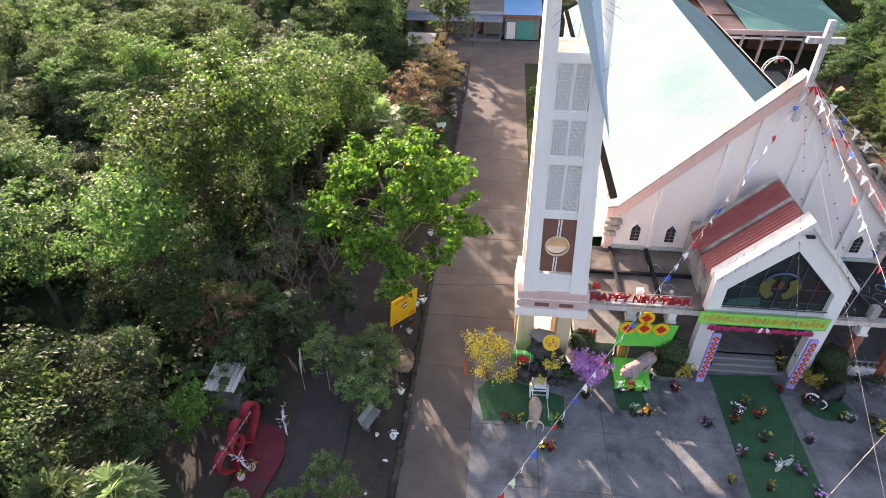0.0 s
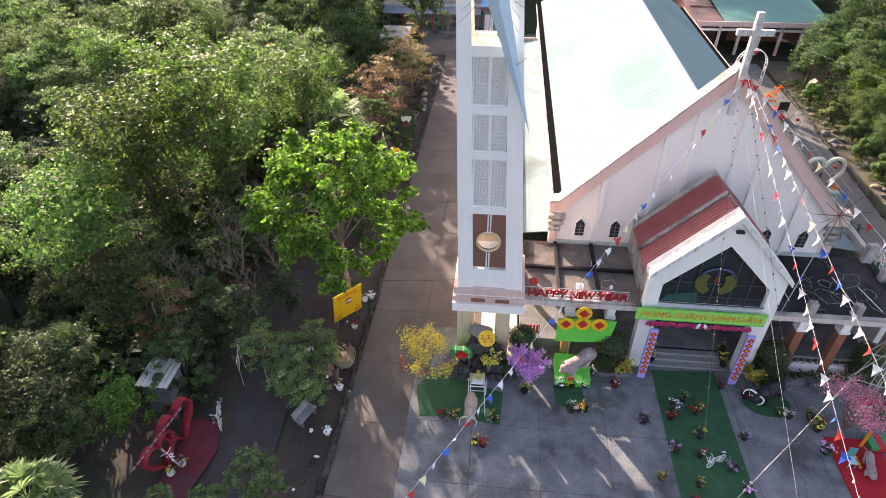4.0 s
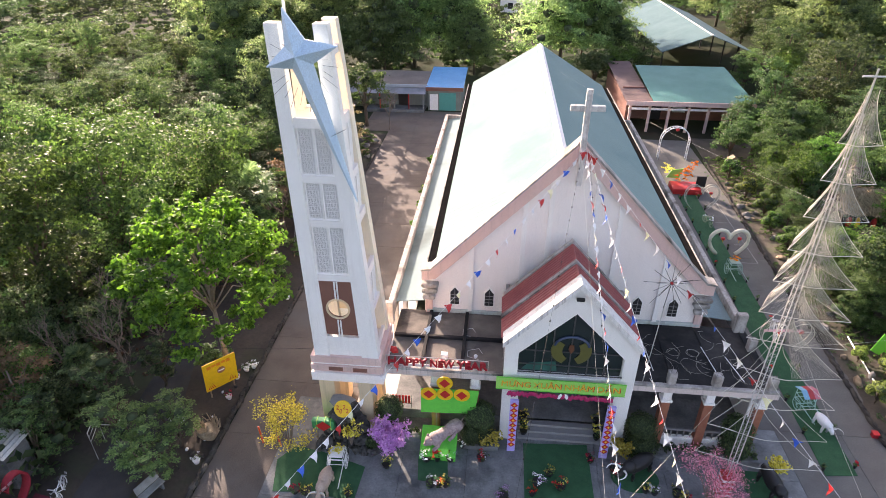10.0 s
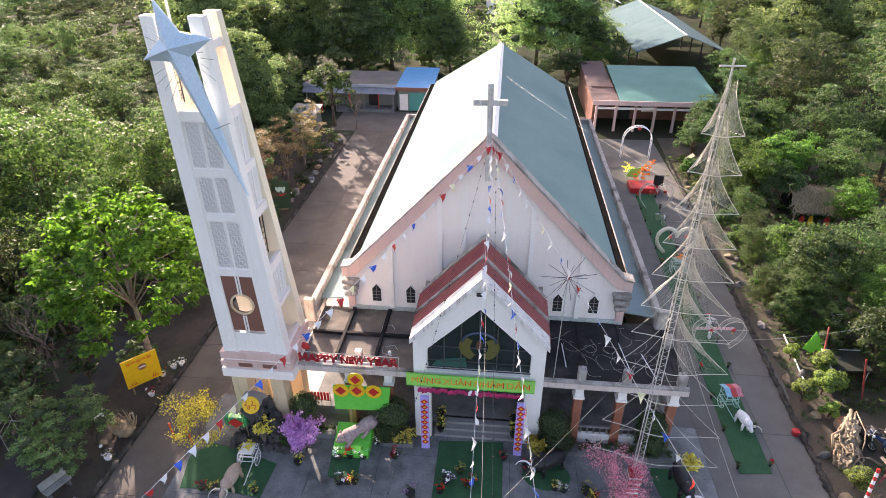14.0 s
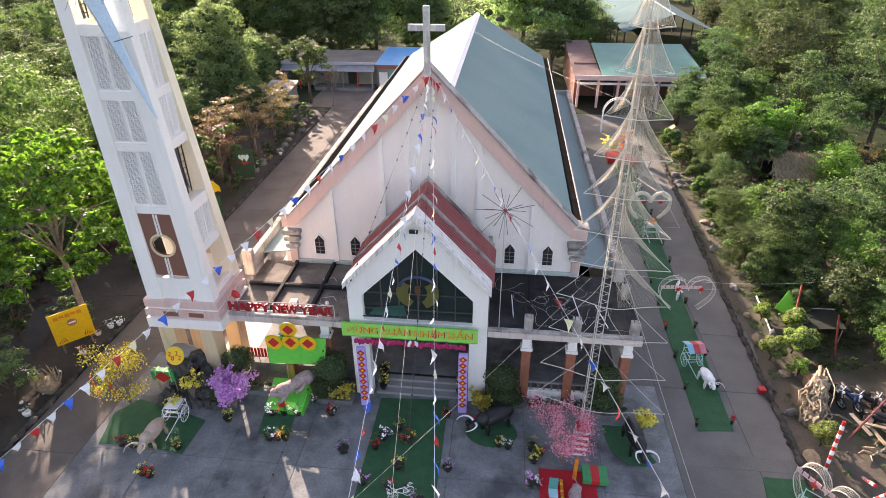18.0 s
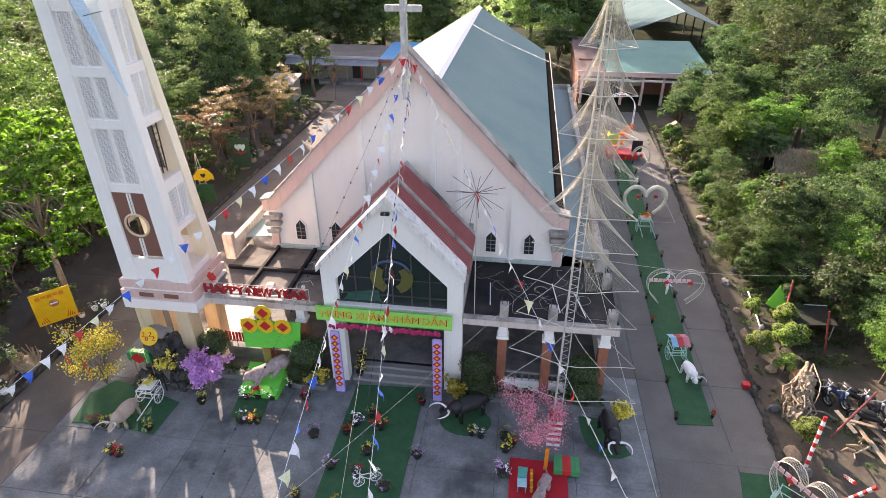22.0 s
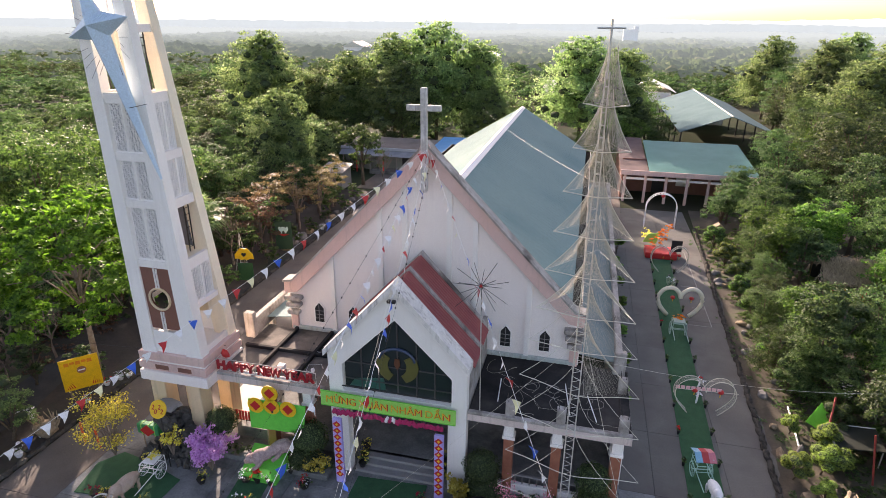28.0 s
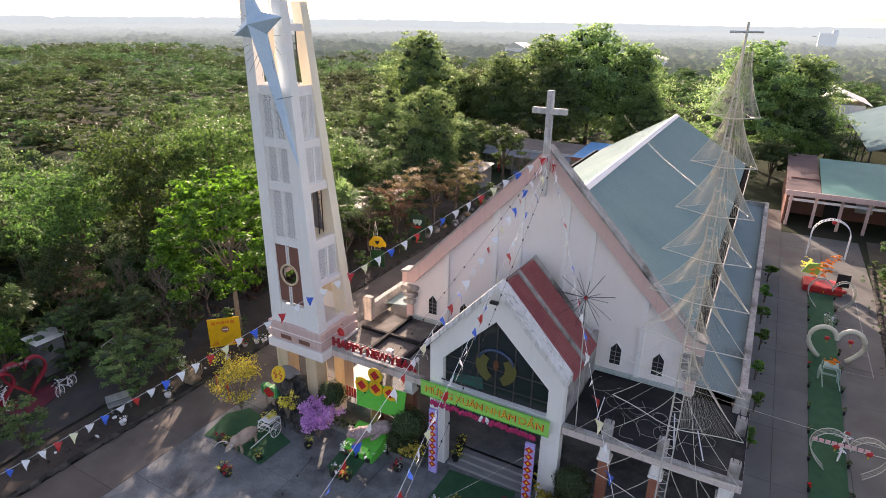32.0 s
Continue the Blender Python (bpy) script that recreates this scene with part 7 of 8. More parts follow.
def platform():
    t = thing("red_platform", (20.5, 16, 0), "low platform covered in red carpet", "platform")
    part("deck", box(19.4, 21.7, 13.2, 17.35, 0, 0.1, 0.02), plain("red_carpet", (0.42, 0.012, 0.02), 0.95), t)
    bm = tiger_form(Vector((20.85, 16.3, 0.34)), Vector((20.55, 15.4, 0.32)), 0.19)
    tagged(part("tiger_figure", bm, bpy.data.materials["grey_striped_fibre"], smooth=True), "grey striped tiger figure on the red platform", "tiger figure")
    c = thing("small_chair", (19.9, 16.2, 0.1), "small green chair with a pale blue seat", "chair")
    part("seat", box(19.72, 20.08, 15.7, 16.1, 0.4, 0.45, 0.01), plain("pale_blue_seat", (0.3, 0.55, 0.6)), c)
    part("backrest", box(19.72, 20.08, 16.12, 16.17, 0.4, 1.0, 0.01), TEAL, c)
    for x in (19.75, 20.05):
        for y in (15.73, 16.12):
            part("leg", box(x - 0.02, x + 0.02, y - 0.02, y + 0.02, 0.1, 0.4), TEAL, c)
    f = thing("fire_cracker", (20.3, 16.3, 0.1), "string of yellow and orange ornaments", "ornament")
    for k in range(7):
        part("ornament", blob(bmesh.new(), (20.28, 16.7 - 0.16 * k, 0.2), (0.08, 0.08, 0.08), 0.1, 1), YELLOW if k % 2 else ORANGE, f)
    part("orange_strip", box(20.75, 20.9, 16.9, 16.95, 0.1, 1.3), ORANGE, f)
    s = thing("striped_parcel", (21.6, 17.0, 0), "green and red striped parcel leaning by the platform", "parcel")
    for k in range(6):
        part("stripe", box(21.15 + 0.17 * k, 21.32 + 0.17 * k - 0.004, 16.7, 17.5, 0.12, 0.35), (RED if k in (2, 3) else bpy.data.materials["leaf_green_cloth"]), s)
    m = thing("striped_box", (21.2, 18.5, 0), "red and cream striped box at the foot of the mast", "box")
    for k in range(10):
        part("stripe", box(20.9, 21.45, 18.25, 18.75, 0.16 * k, 0.16 * k + 0.158), RED if k % 2 else WHITE_P, m)


platform()


# ---- the light-net mast ----
def mast():
    mx, my = 21.17, 18.5
    t = thing("light_mast", (mx, my, 0), "tall lattice mast hung with skirts of pale light net", "light mast")
    for k in range(3):
        a = k * 2.094
        dx, dy = 0.2 * math.cos(a), 0.2 * math.sin(a)
        part("mast_leg", tube(bmesh.new(), [(mx + dx, my + dy, 1.6), (mx + dx * 0.9, my + dy * 0.9, 10), (mx + dx * 0.35, my + dy * 0.35, 18.4)], 0.022, 5), STEEL, t)
    z = 1.8
    while z < 18.2:
        r = 0.2 * (1 - 0.6 * max(0, (z - 10) / 8.4))
        p = [(mx + r * math.cos(a), my + r * math.sin(a), z) for a in (0, 2.094, 4.189)]
        part("rung", tube(bmesh.new(), p + [p[0]], 0.012, 4), STEEL, t)
        z += 0.36
    part("pole", tube(bmesh.new(), [(mx, my, 18.2), (mx, my, 19.78)], 0.035, 6), STEEL, t)
    part("cross_arm", tube(bmesh.new(), [(mx - 0.38, my, 19.55), (mx + 0.38, my, 19.55)], 0.03, 6), STEEL, t)
    # netted skirts: three pulled-out corners, a rope along each edge and a mesh of fine cord
    tiers = [(17.55, 0.66), (16.3, 0.84), (15.0, 1.02), (13.75, 1.2), (12.5, 1.38), (11.2, 1.56), (10.05, 1.74), (8.75, 1.95), (7.3, 2.1), (5.7, 2.28), (4.2, 2.5)]
    rng = random.Random(3)
    for i, (zb, r) in enumerate(tiers):
        zt = zb + 1.62 + 0.03 * i

        def at(u, v):
            a = 2 * math.pi * u - math.pi / 6 - 0.12
            k = (u * 3) % 1.0
            flat = math.cos(math.pi / 3) / math.cos(math.pi * (k * 2 - 1) / 3)
            rad = 0.14 + (r * 1.13 * (flat + 0.05 * math.sin(math.pi * k)) - 0.14) * v ** 1.6
            droop = (0.07 if i < 7 else 0.3) * math.sin(math.pi * k) * v * v
            return (mx + 0.1 + 0.016 * i * v + rad * math.cos(a), my + rad * math.sin(a), zt + (zb - zt) * v ** 0.95 - droop)
        half = i in (6, 7)
        bare = i > 7
        for k in (2,) if bare or half else range(3):
            part("edge_rope", tube(bmesh.new(), [at((k + j / 12) / 3, 1) for j in range(13)], 0.015 if k == 2 else 0.005, 4, caps=False), WIRE, t)
        for k in (0, 2) if bare or half else range(3):
            part("corner_rope", tube(bmesh.new(), [at(k / 3, v) for v in np.linspace(0, 1, 11)], 0.005 if k == 1 else 0.009, 4, caps=False), WIRE, t)
        if bare:
            continue
        bm = bmesh.new()
        cols, rows = 150 + 18 * i, 9
        for k in range(cols):
            if half and 0.36 < k / cols < 0.86:
                continue
            u = (k + rng.uniform(-0.3, 0.3)) / cols
            low = 1.0 - 0.03 * rng.random()
            if 0.02 < u < 0.64 and k % 2:
                continue
            high = (0.05, 0.62, 0.35, 0.62, 0.2, 0.75)[k % 6]
            tube(bm, [at(u + rng.uniform(-0.45, 0.45) / cols, high + (low - high) * j / rows) for j in range(rows + 1)], 0.0032, 3, caps=False)
        tagged(part("net", bm, NET, t, "fine pale strings of tiny lights"), kind="stuff")


mast()


def spark():
    t = thing("spark_ornament", (17.45, 20.9, 4.2), "burst of thin rods on a slim pole above the portico", "ornament")
    part("pole", tube(bmesh.new(), [(17.45, 21.4, 4.2), (17.45, 20.75, 10.3)], 0.022, 5), STEEL, t)
    c = Vector((17.45, 20.65, 10.4))
    for k in range(18):
        a = k * 2 * math.pi / 18
        l_ = 1.15 if k % 2 else 0.8
        part("rod", tube(bmesh.new(), [c, c + Vector((l_ * math.cos(a), -0.25 * (k % 3), l_ * math.sin(a)))], 0.011, 4), IRON, t)
    part("hub", blob(bmesh.new(), c, (0.08, 0.08, 0.08), 0.1, 1), RED, t, "red hub")


spark()


# ---- bunting and wires ----
def sag(a, b, d, n=24):
    a, b = Vector(a), Vector(b)
    return [a.lerp(b, i / n) - Vector((0, 0, d * 4 * (i / n) * (1 - i / n))) for i in range(n + 1)]


def bunting(a, b, drop, step, label, size=0.42, flip=1):
    """A cord with triangular flags, each a little twisted by the wind."""
    t = thing("bunting", a, label, "bunting", "bunting strings")
    pts = sag(a, b, drop, 40)
    part("cord", tube(bmesh.new(), pts, 0.008, 3, caps=False), WHITE_P, t)
    shapes = {}
    for nm, m in (("red", RED), ("white", WHITE_P), ("blue", BLUE), ("cream", plain("cream_flag", (0.75, 0.72, 0.45)) if "cream_flag" not in bpy.data.materials else bpy.data.materials["cream_flag"])):
        v = [(-0.17, 0, 0), (0.17, 0, 0), (0.07, 0.05, -0.2), (-0.08, 0.05, -0.2), (0.02, -0.03, -size)]
        me = mesh_from("flag", v, [(0, 1, 2, 3), (3, 2, 4)], m)
        shapes[nm] = me
    length = sum((q - p).length for p, q in zip(pts, pts[1:]))
    n = int(length / step)
    order = ["red", "white", "blue", "white", "cream", "red", "white", "white", "blue", "white"]
    run = Vector(b) - Vector(a)
    turn = math.degrees(math.atan2(run.y, run.x))
    for k in range(n):
        f = (k + 0.5) / n * 40
        i = min(39, int(f))
        p = pts[i].lerp(pts[i + 1], f - i) - Vector(a)
        child("flag", shapes[order[(k * flip) % 10]], t, Matrix.Translation(p) @ pose(0, 0, 0, random.uniform(-18, 25), random.uniform(-12, 12), turn + random.uniform(-35, 35)))


APEX = (14.0, 25.5, 14.4)
bunting(APEX, (-4.2, 4.2, 1.2), 0.25, 0.62, "string of small coloured flags from the gable to the drive")
bunting(APEX, (14.05, 3.0, 6.2), 0.15, 0.6, "string of small coloured flags over the forecourt", flip=3)
bunting((14.1, 25.5, 14.3), (16.9, 2.5, 6.5), 0.2, 0.62, "string of small coloured flags over the forecourt", flip=7)
bunting((14.2, 25.5, 14.2), (25.5, 3.5, 4.6), 0.2, 0.75, "string of small coloured flags towards the side road", flip=9)


def wire(name, label, a, b, drop, r=0.009, m=None, bulbs=0):
    t = thing(name, a, label, "wire", "festive wires")
    pts = sag(a, b, drop, 30)
    part("cord", tube(bmesh.new(), pts, r, 4, caps=False), m or WIRE, t)
    for k in range(bulbs):
        i = 1 + int(28 * (k + 0.5) / bulbs)
        part("bulb", blob(bmesh.new(), pts[i], (0.035, 0.035, 0.05), 0.05, 1), BLACK, t)


wire("light_wire", "pale light wire from the mast to the forecourt", (21.1, 18.4, 9.7), (8.6, 8.0, 2.0), 0.3, 0.005)
wire("light_wire", "pale light wire from the mast over the roof", (21.2, 18.5, 15.2), (13.9, 40, 14.3), 0.25, 0.003, NET)
wire("light_wire", "pale light wire across the side road", (21.2, 18.5, 9.2), (35.0, 27.5, 4.0), 0.4, 0.006)
wire("light_wire", "pale light wire from the mast to the forecourt", (21.2, 18.4, 10.6), (25.5, 6.0, 1.0), 0.3, 0.006)
wire("light_wire", "black bulb wire from the gable to the forecourt", (13.8, 25.4, 14.0), (10.2, 8.0, 4.0), 0.3, 0.005, BLACK, 26)
wire("light_wire", "black bulb wire from the gable to the forecourt", (14.2, 25.4, 13.9), (14.9, 9.0, 3.2), 0.3, 0.005, BLACK, 26)
wire("light_wire", "white wire from the gable to the carpet", (13.9, 25.4, 13.6), (14.6, 6.0, 1.5), 0.2, 0.005)
wire("power_cable", "dark cable beside the portico", (-3.9, 21.5, 4.5), (5.0, 22.0, 5.2), 0.3, 0.012, IRON)


def roof_clutter():
    t = thing("cable_tangle", (20.3, 23.5, 4.2), "tangle of pale light cables lying on the flat roof", "cables")
    rng = random.Random(6)
    for k in range(13):
        x, y = rng.uniform(17.6, 22.6), rng.uniform(21.9, 25.3)
        pts = []
        a, turn = rng.uniform(0, 6), rng.uniform(-0.25, 0.25)
        for i in range(30):
            pts.append((x, y, 4.225 + 0.015 * math.sin(i * 0.9)))
            turn = max(-0.4, min(0.4, turn + rng.uniform(-0.12, 0.12)))
            a += turn
            x = min(23.2, max(17.2, x + 0.11 * math.cos(a)))
            y = min(25.6, max(21.7, y + 0.11 * math.sin(a)))
        part("cable", tube(bmesh.new(), pts, 0.007, 4), NET, t)
    for x0, y0, x1, y1 in ((21.2, 22.0, 20.9, 24.2), (18.1, 22.2, 18.0, 23.9), (22.3, 21.8, 21.9, 23.5)):
        part("bar", tube(bmesh.new(), [(x0, y0, 4.24), (x1, y1, 4.3)], 0.025, 4), WHITE_P, t)
    f = thing("wire_ornament", (9.2, 22.4, 4.2), "bent wire frame lying on the stained roof", "wire ornament")
    for k, (x, y, s) in enumerate(((8.9, 24.2, 0.35), (9.3, 22.5, 0.4))):
        p = [(x + s * math.cos(a), y + s * math.sin(a), 4.25 + 0.1 * (i % 2)) for i, a in enumerate(np.linspace(0.3, 5.2, 7))]
        part("rod", tube(bmesh.new(), p, 0.016, 4), STEEL, f)
    part("lamp", blob(bmesh.new(), (9.35, 22.2, 4.4), (0.1, 0.1, 0.12), 0.1, 2), WHITE_P, f)
    part("box", box(7.6, 7.95, 22.0, 22.3, 4.21, 4.5, 0.02), WHITE, f)


roof_clutter()


WORN_LINE = mat("worn_line_paint", (0.20, 0.20, 0.19), (0.42, 0.42, 0.40), 0.85, 3, 20, 0.1)


def court_lines():
    for x0, x1, y0, y1 in ((30.47, 30.52, 40.3, 55.0), (28.97, 30.52, 40.25, 40.3), (29.6, 30.465, 43.1, 43.15), (29.2, 30.465, 47.0, 47.05)):
        tagged(part("court_line", box(x0, x1, y0, y1, -0.002, 0.006), WORN_LINE), "thin worn white line painted on the road", "road marking", "court lines")


court_lines()


# ---- left garden ----
def cushion_tree(name, label, at, height, pads, seed, material=None, leaf=0.12, group="cushion trees", count=150, clipped=False):
    """A crooked little tree with separate rounded leaf pads."""
    rng = random.Random(seed)
    t = thing(name, at, label, "garden tree", group)
    bm = bmesh.new()
    lumps = []
    for k in range(pads):
        a = k * 2.4 + rng.uniform(-0.4, 0.4)
        f = 0.5 + 0.5 * (k + 1) / pads
        r = height * rng.uniform(0.13, 0.2)
        off = height * rng.uniform(0.18, 0.42) * (1.25 - f * 0.7)
        c = (off * math.cos(a), off * math.sin(a), height * f - r)
        lumps.append((*c, r))
        part("branch", tube(bmesh.new(), [(0.05, 0.02, height * 0.2 * f), (c[0] * 0.5 + 0.05, c[1] * 0.5, c[2] * 0.7), c], 0.05 * height / 3, 5, 0.02), BARK, t, local=True, smooth=True)
    tube(bm, [(0, 0, -0.05), (0.12, 0.05, height * 0.25), (-0.05, 0.08, height * 0.5), (0.06, 0, height * 0.75)], 0.09 * height / 3, 7, 0.03)
    part("trunk", bm, BARK, t, local=True, smooth=True)
    foliage("crown", seed, lumps, count, leaf, material or LEAF_PAD, t, True, "", 0.75 if clipped else 0.7, clipped)
    return t


cushion_tree("garden_tree", "small garden tree with bright leaf pads", (-7.7, 18.2, 0), 4.3, 8, 1, leaf=0.105, count=700)
cushion_tree("garden_tree", "small garden tree with bright leaf pads", (-5.5, 18.8, 0), 3.7, 7, 2, leaf=0.105, count=700)
cushion_tree("garden_tree", "small garden tree with bright leaf pads", (-5.7, 16.6, 0), 3.7, 8, 3, leaf=0.105, count=700)
spread_out(tree("heart_tree", "bushy bright garden tree beside the red heart", 46, 3.9, 1.7, 3600, 0.15, LEAF_LIGHT, 8, 0.1, 0.25), [(-13.1, 14.3, 1.0)])
cushion_tree("garden_tree", "leafy garden tree beside the path", (-15.3, 13.2, 0), 4.6, 8, 4, leaf=0.105, count=700)
cushion_tree("garden_tree", "leafy garden tree near the path", (-12.0, 17.2, 0), 4.2, 7, 5, LEAF_MID, leaf=0.105, count=700)
cushion_tree("garden_tree", "low bright garden tree near the path", (-6.2, 11.6, 0), 3.0, 7, 6, leaf=0.105, count=700)
cushion_tree("garden_tree", "low bright garden tree near the path", (-7.6, 10.6, 0), 2.6, 6, 7, leaf=0.105, count=700)
cushion_tree("garden_tree", "dark garden tree under the big trees", (-10.2, 20.6, 0), 4.2, 8, 8, LEAF_DARK, leaf=0.14, count=480)
cushion_tree("garden_tree", "dark garden tree under the big trees", (-8.4, 22.8, 0), 3.4, 7, 9, LEAF_DARK, leaf=0.14, count=480)
cushion_tree("garden_tree", "small dark garden tree by the board", (-5.7, 23.7, 0), 2.6, 7, 10, LEAF_MID, leaf=0.105, count=700)
spread_out(tree("pine_like_tree", "dark fine-needled tree in the garden", 41, 5.0, 2.4, 2600, 0.2, LEAF_DARK, 9, 0.12, 0.2), [(-11.9, 18.3, 0.8), (-13.0, 24.5, 0.95), (-12.6, 28.5, 1.0), (-10.2, 30.5, 0.8), (-16.2, 13.2, 1.1), (-17.6, 9.2, 1.2)], group="fine-needled trees")
spread_out(tree("roadside_shrub", "leafy shrub at the edge of the road", 42, 2.6, 1.15, 1000, 0.2, LEAF_MID, 5, 0.06, 0.25), [(-5.2, 34.2, 1.0), (-5.6, 37.6, 0.9), (-5.0, 42.6, 1.0), (-5.3, 47.8, 0.95), (-5.0, 50.8, 0.8), (-5.6, 30.6, 0.9), (-4.9, 54.8, 0.7), (-4.9, 58.6, 0.8), (-5.2, 62.8, 1.0), (-6.5, 33, 1.2), (-7.0, 43.5, 1.3), (-7.2, 47.2, 1.4), (-7, 57, 1.4), (-7.4, 62.5, 1.5)], group="roadside shrubs")
spread_out(tree("young_tree", "young leafy roadside tree", 43, 6.2, 1.7, 1500, 0.24, LEAF_MID, 7, 0.09, 0.42), [(-6.0, 32.0, 1.0), (-6.4, 41.0, 1.05), (-6.0, 45.4, 0.9), (-6.6, 36.2, 1.0), (-7.6, 53.2, 1.1)], group="young trees")
spread_out(tree("low_palm_shrub", "low palm-like shrub against the church wall", 44, 1.6, 0.75, 500, 0.22, LEAF_LIGHT, 4, 0.05, 0.25), [(3.55, 38, 1.0), (3.6, 42, 1.2), (3.55, 45.5, 1.2), (3.5, 49, 1.3), (3.6, 52.5, 1.3), (3.5, 56, 1.4), (24.2, 29.5, 0.9), (24.3, 33, 1.0), (24.2, 36.5, 1.0), (24.3, 40.5, 1.1), (24.2, 44.5, 1.1), (24.3, 48.5, 1.2), (24.4, 53, 1.2)], group="wall shrubs")


def boards():
    b = thing("face_board", (-4.7, 22.55, 0), "yellow square board with a smiling face and red motifs", "painted board")
    m = Matrix.Translation((-4.72, 22.58, 1.72)) @ pose(0, 0, 0, 8, 0, 47.5)
    b.matrix_basis = m @ Matrix.Scale(1.12, 4)
    part("panel", box(-0.82, 0.82, -0.03, 0.03, -0.92, 0.92), YELLOW, b, local=True)
    bm = bmesh.new()
    bmesh.ops.create_cone(bm, cap_ends=True, segments=20, radius1=0.2, radius2=0.2, depth=0.02, matrix=pose(0.05, -0.045, 0.2, 90, 0, 0))
    part("face", bm, TERRA, b, "round red face", True)
    part("face_band", box(-0.1, 0.2, -0.062, -0.056, 0.17, 0.24), WHITE_P, b, local=True)
    for k in range(5):
        part("word_bar", box(-0.62 + 0.24 * k, -0.42 + 0.24 * k, -0.04, -0.032, 0.55 + 0.06 * (k % 2), 0.75), ORANGE, b, "orange bar", True)
    for s in (-1, 1):
        for k in range(4):
            part("sprig", prism(bmesh.new(), [(s * (0.35 + 0.1 * k), -0.8), (s * (0.4 + 0.1 * k), -0.8), (s * (0.5 + 0.06 * k), -0.4 - 0.08 * k)], "y", -0.04, -0.032), RED, b, local=True)
    for s in (-0.6, 0.6):
        part("pole", tube(bmesh.new(), [(s, 0.08, -1.72), (s, 0.05, 0.6)], 0.04, 6), WOOD, b, local=True)
    h = thing("hand_sign", (-4.7, 38.9, 0), "yellow sign in the shape of two hands forming a heart", "sign")
    h.matrix_basis = pose(-4.75, 38.9, 0, 0, 0, 14)
    part("hands_shape", prism(bmesh.new(), [(-0.75, 1.95), (-0.72, 2.35), (-0.3, 2.85), (0.3, 2.85), (0.72, 2.35), (0.75, 1.95), (0.5, 2.0), (0.2, 1.85), (0, 1.95), (-0.2, 1.85), (-0.5, 2.0)], "y", -0.03, 0.03), YELLOW, h, "yellow cut-out", True)
    part("heart_hole", prism(bmesh.new(), [(u, 2.1 + v) for u, v in heart_points(0.4, 0.4, 16)[:-1]], "y", -0.045, -0.032), DARK, h, "dark heart", True)
    part("pole", tube(bmesh.new(), [(0, 0.05, 0), (0, 0.05, 2.0)], 0.04, 6), WOOD, h, local=True)
    part("green_base", box(-0.6, 0.6, 0.0, 0.05, 0.1, 1.6), plain("dark_green_cloth", (0.02, 0.09, 0.03)), h, "dark green cloth", True)
    g = thing("heart_board", (-4.9, 45.6, 0), "dark green board with pale hearts", "painted board")
    g.matrix_basis = pose(-4.9, 45.6, 0, 0, 0, 14)
    part("panel", box(-0.75, 0.75, -0.03, 0.03, 0.3, 2.9), plain("deep_green_board", (0.02, 0.06, 0.03)), g, local=True)
    for s in (-0.2, 0.2):
        part("pale_heart", prism(bmesh.new(), [(s + u, 1.75 + v) for u, v in heart_points(0.5, 0.7, 16)[:-1]], "y", -0.045 - 0.005 * (s > 0), -0.032 - 0.01 * (s > 0)), plain("pale_mint_" + ("a" if s < 0 else "b"), (0.55, 0.72, 0.66)), g, local=True)
    part("red_motif", prism(bmesh.new(), [(-0.55, 1.75), (0.55, 1.75), (0.0, 1.5)], "y", -0.05, -0.04), RED, g, local=True)


boards()


def ribbon(pts, depth, thick):
    """A closed band that follows an outline standing in the x-z plane."""
    bm = bmesh.new()
    mid_ = Vector((sum(p[0] for p in pts) / len(pts), 0, sum(p[2] for p in pts) / len(pts)))
    rings = []
    for p in pts[:-1]:
        p = Vector(p)
        inward = (Vector((mid_.x, p.y, mid_.z)) - p).normalized() * thick
        rings.append([bm.verts.new(p + o + Vector((0, s * depth / 2, 0))) for o, s in ((Vector(), -1), (Vector(), 1), (inward, 1), (inward, -1))])
    for i, r in enumerate(rings):
        q = rings[(i + 1) % len(rings)]
        for j in range(4):
            bm.faces.new((r[j], r[(j + 1) % 4], q[(j + 1) % 4], q[j]))
    bmesh.ops.recalc_face_normals(bm, faces=bm.faces[:])
    return bm


def red_heart():
    t = thing("red_heart_arch", (-10.9, 13.7, 0), "large red double heart arch with a lettered rail on red ground", "heart arch")
    t.matrix_basis = pose(-10.9, 13.5, 0, 0, 0, 80)
    for cx, w, h in ((0.75, 2.1, 2.3), (-0.75, 1.9, 2.0)):
        pts = [(cx + u, 0.12 * (cx > 0), v) for u, v in heart_points(w, h, 40)]
        part("heart", ribbon(pts, 0.42, 0.1), mat("heart_red_" + ("a" if cx > 0 else "b"), (0.26, 0.015, 0.025), (0.40, 0.025, 0.04), 0.8, 2, 20, 0.2), t, "thick red padded heart", True, True)
    for k in range(12):
        part("sign_bar", box(-2.3 + 0.28 * k, -2.1 + 0.28 * k, -0.25, -0.22, 2.2, 2.32), plain("dusty_pink_bar", (0.30, 0.14, 0.16)) if k == 0 else bpy.data.materials["dusty_pink_bar"], t, "dusty pink sign bar", True)
    part("rail", tube(bmesh.new(), [(-2.4, -0.23, 2.18), (1.2, -0.23, 2.18)], 0.02, 5), IRON, t, local=True)
    tagged(part("red_ground", prism(bmesh.new(), [(-11.0, 11.0), (-9.6, 10.8), (-9.0, 13.8), (-9.6, 15.2), (-10.9, 15.4)], "z", 0.12, 0.15), mat("red_dyed_ground", (0.12, 0.02, 0.03), (0.20, 0.03, 0.045), 0.95, 1.2, 12, 0.4, stain=(0.09, 0.04, 0.04))), "red stained ground cloth before the hearts", "ground cloth")


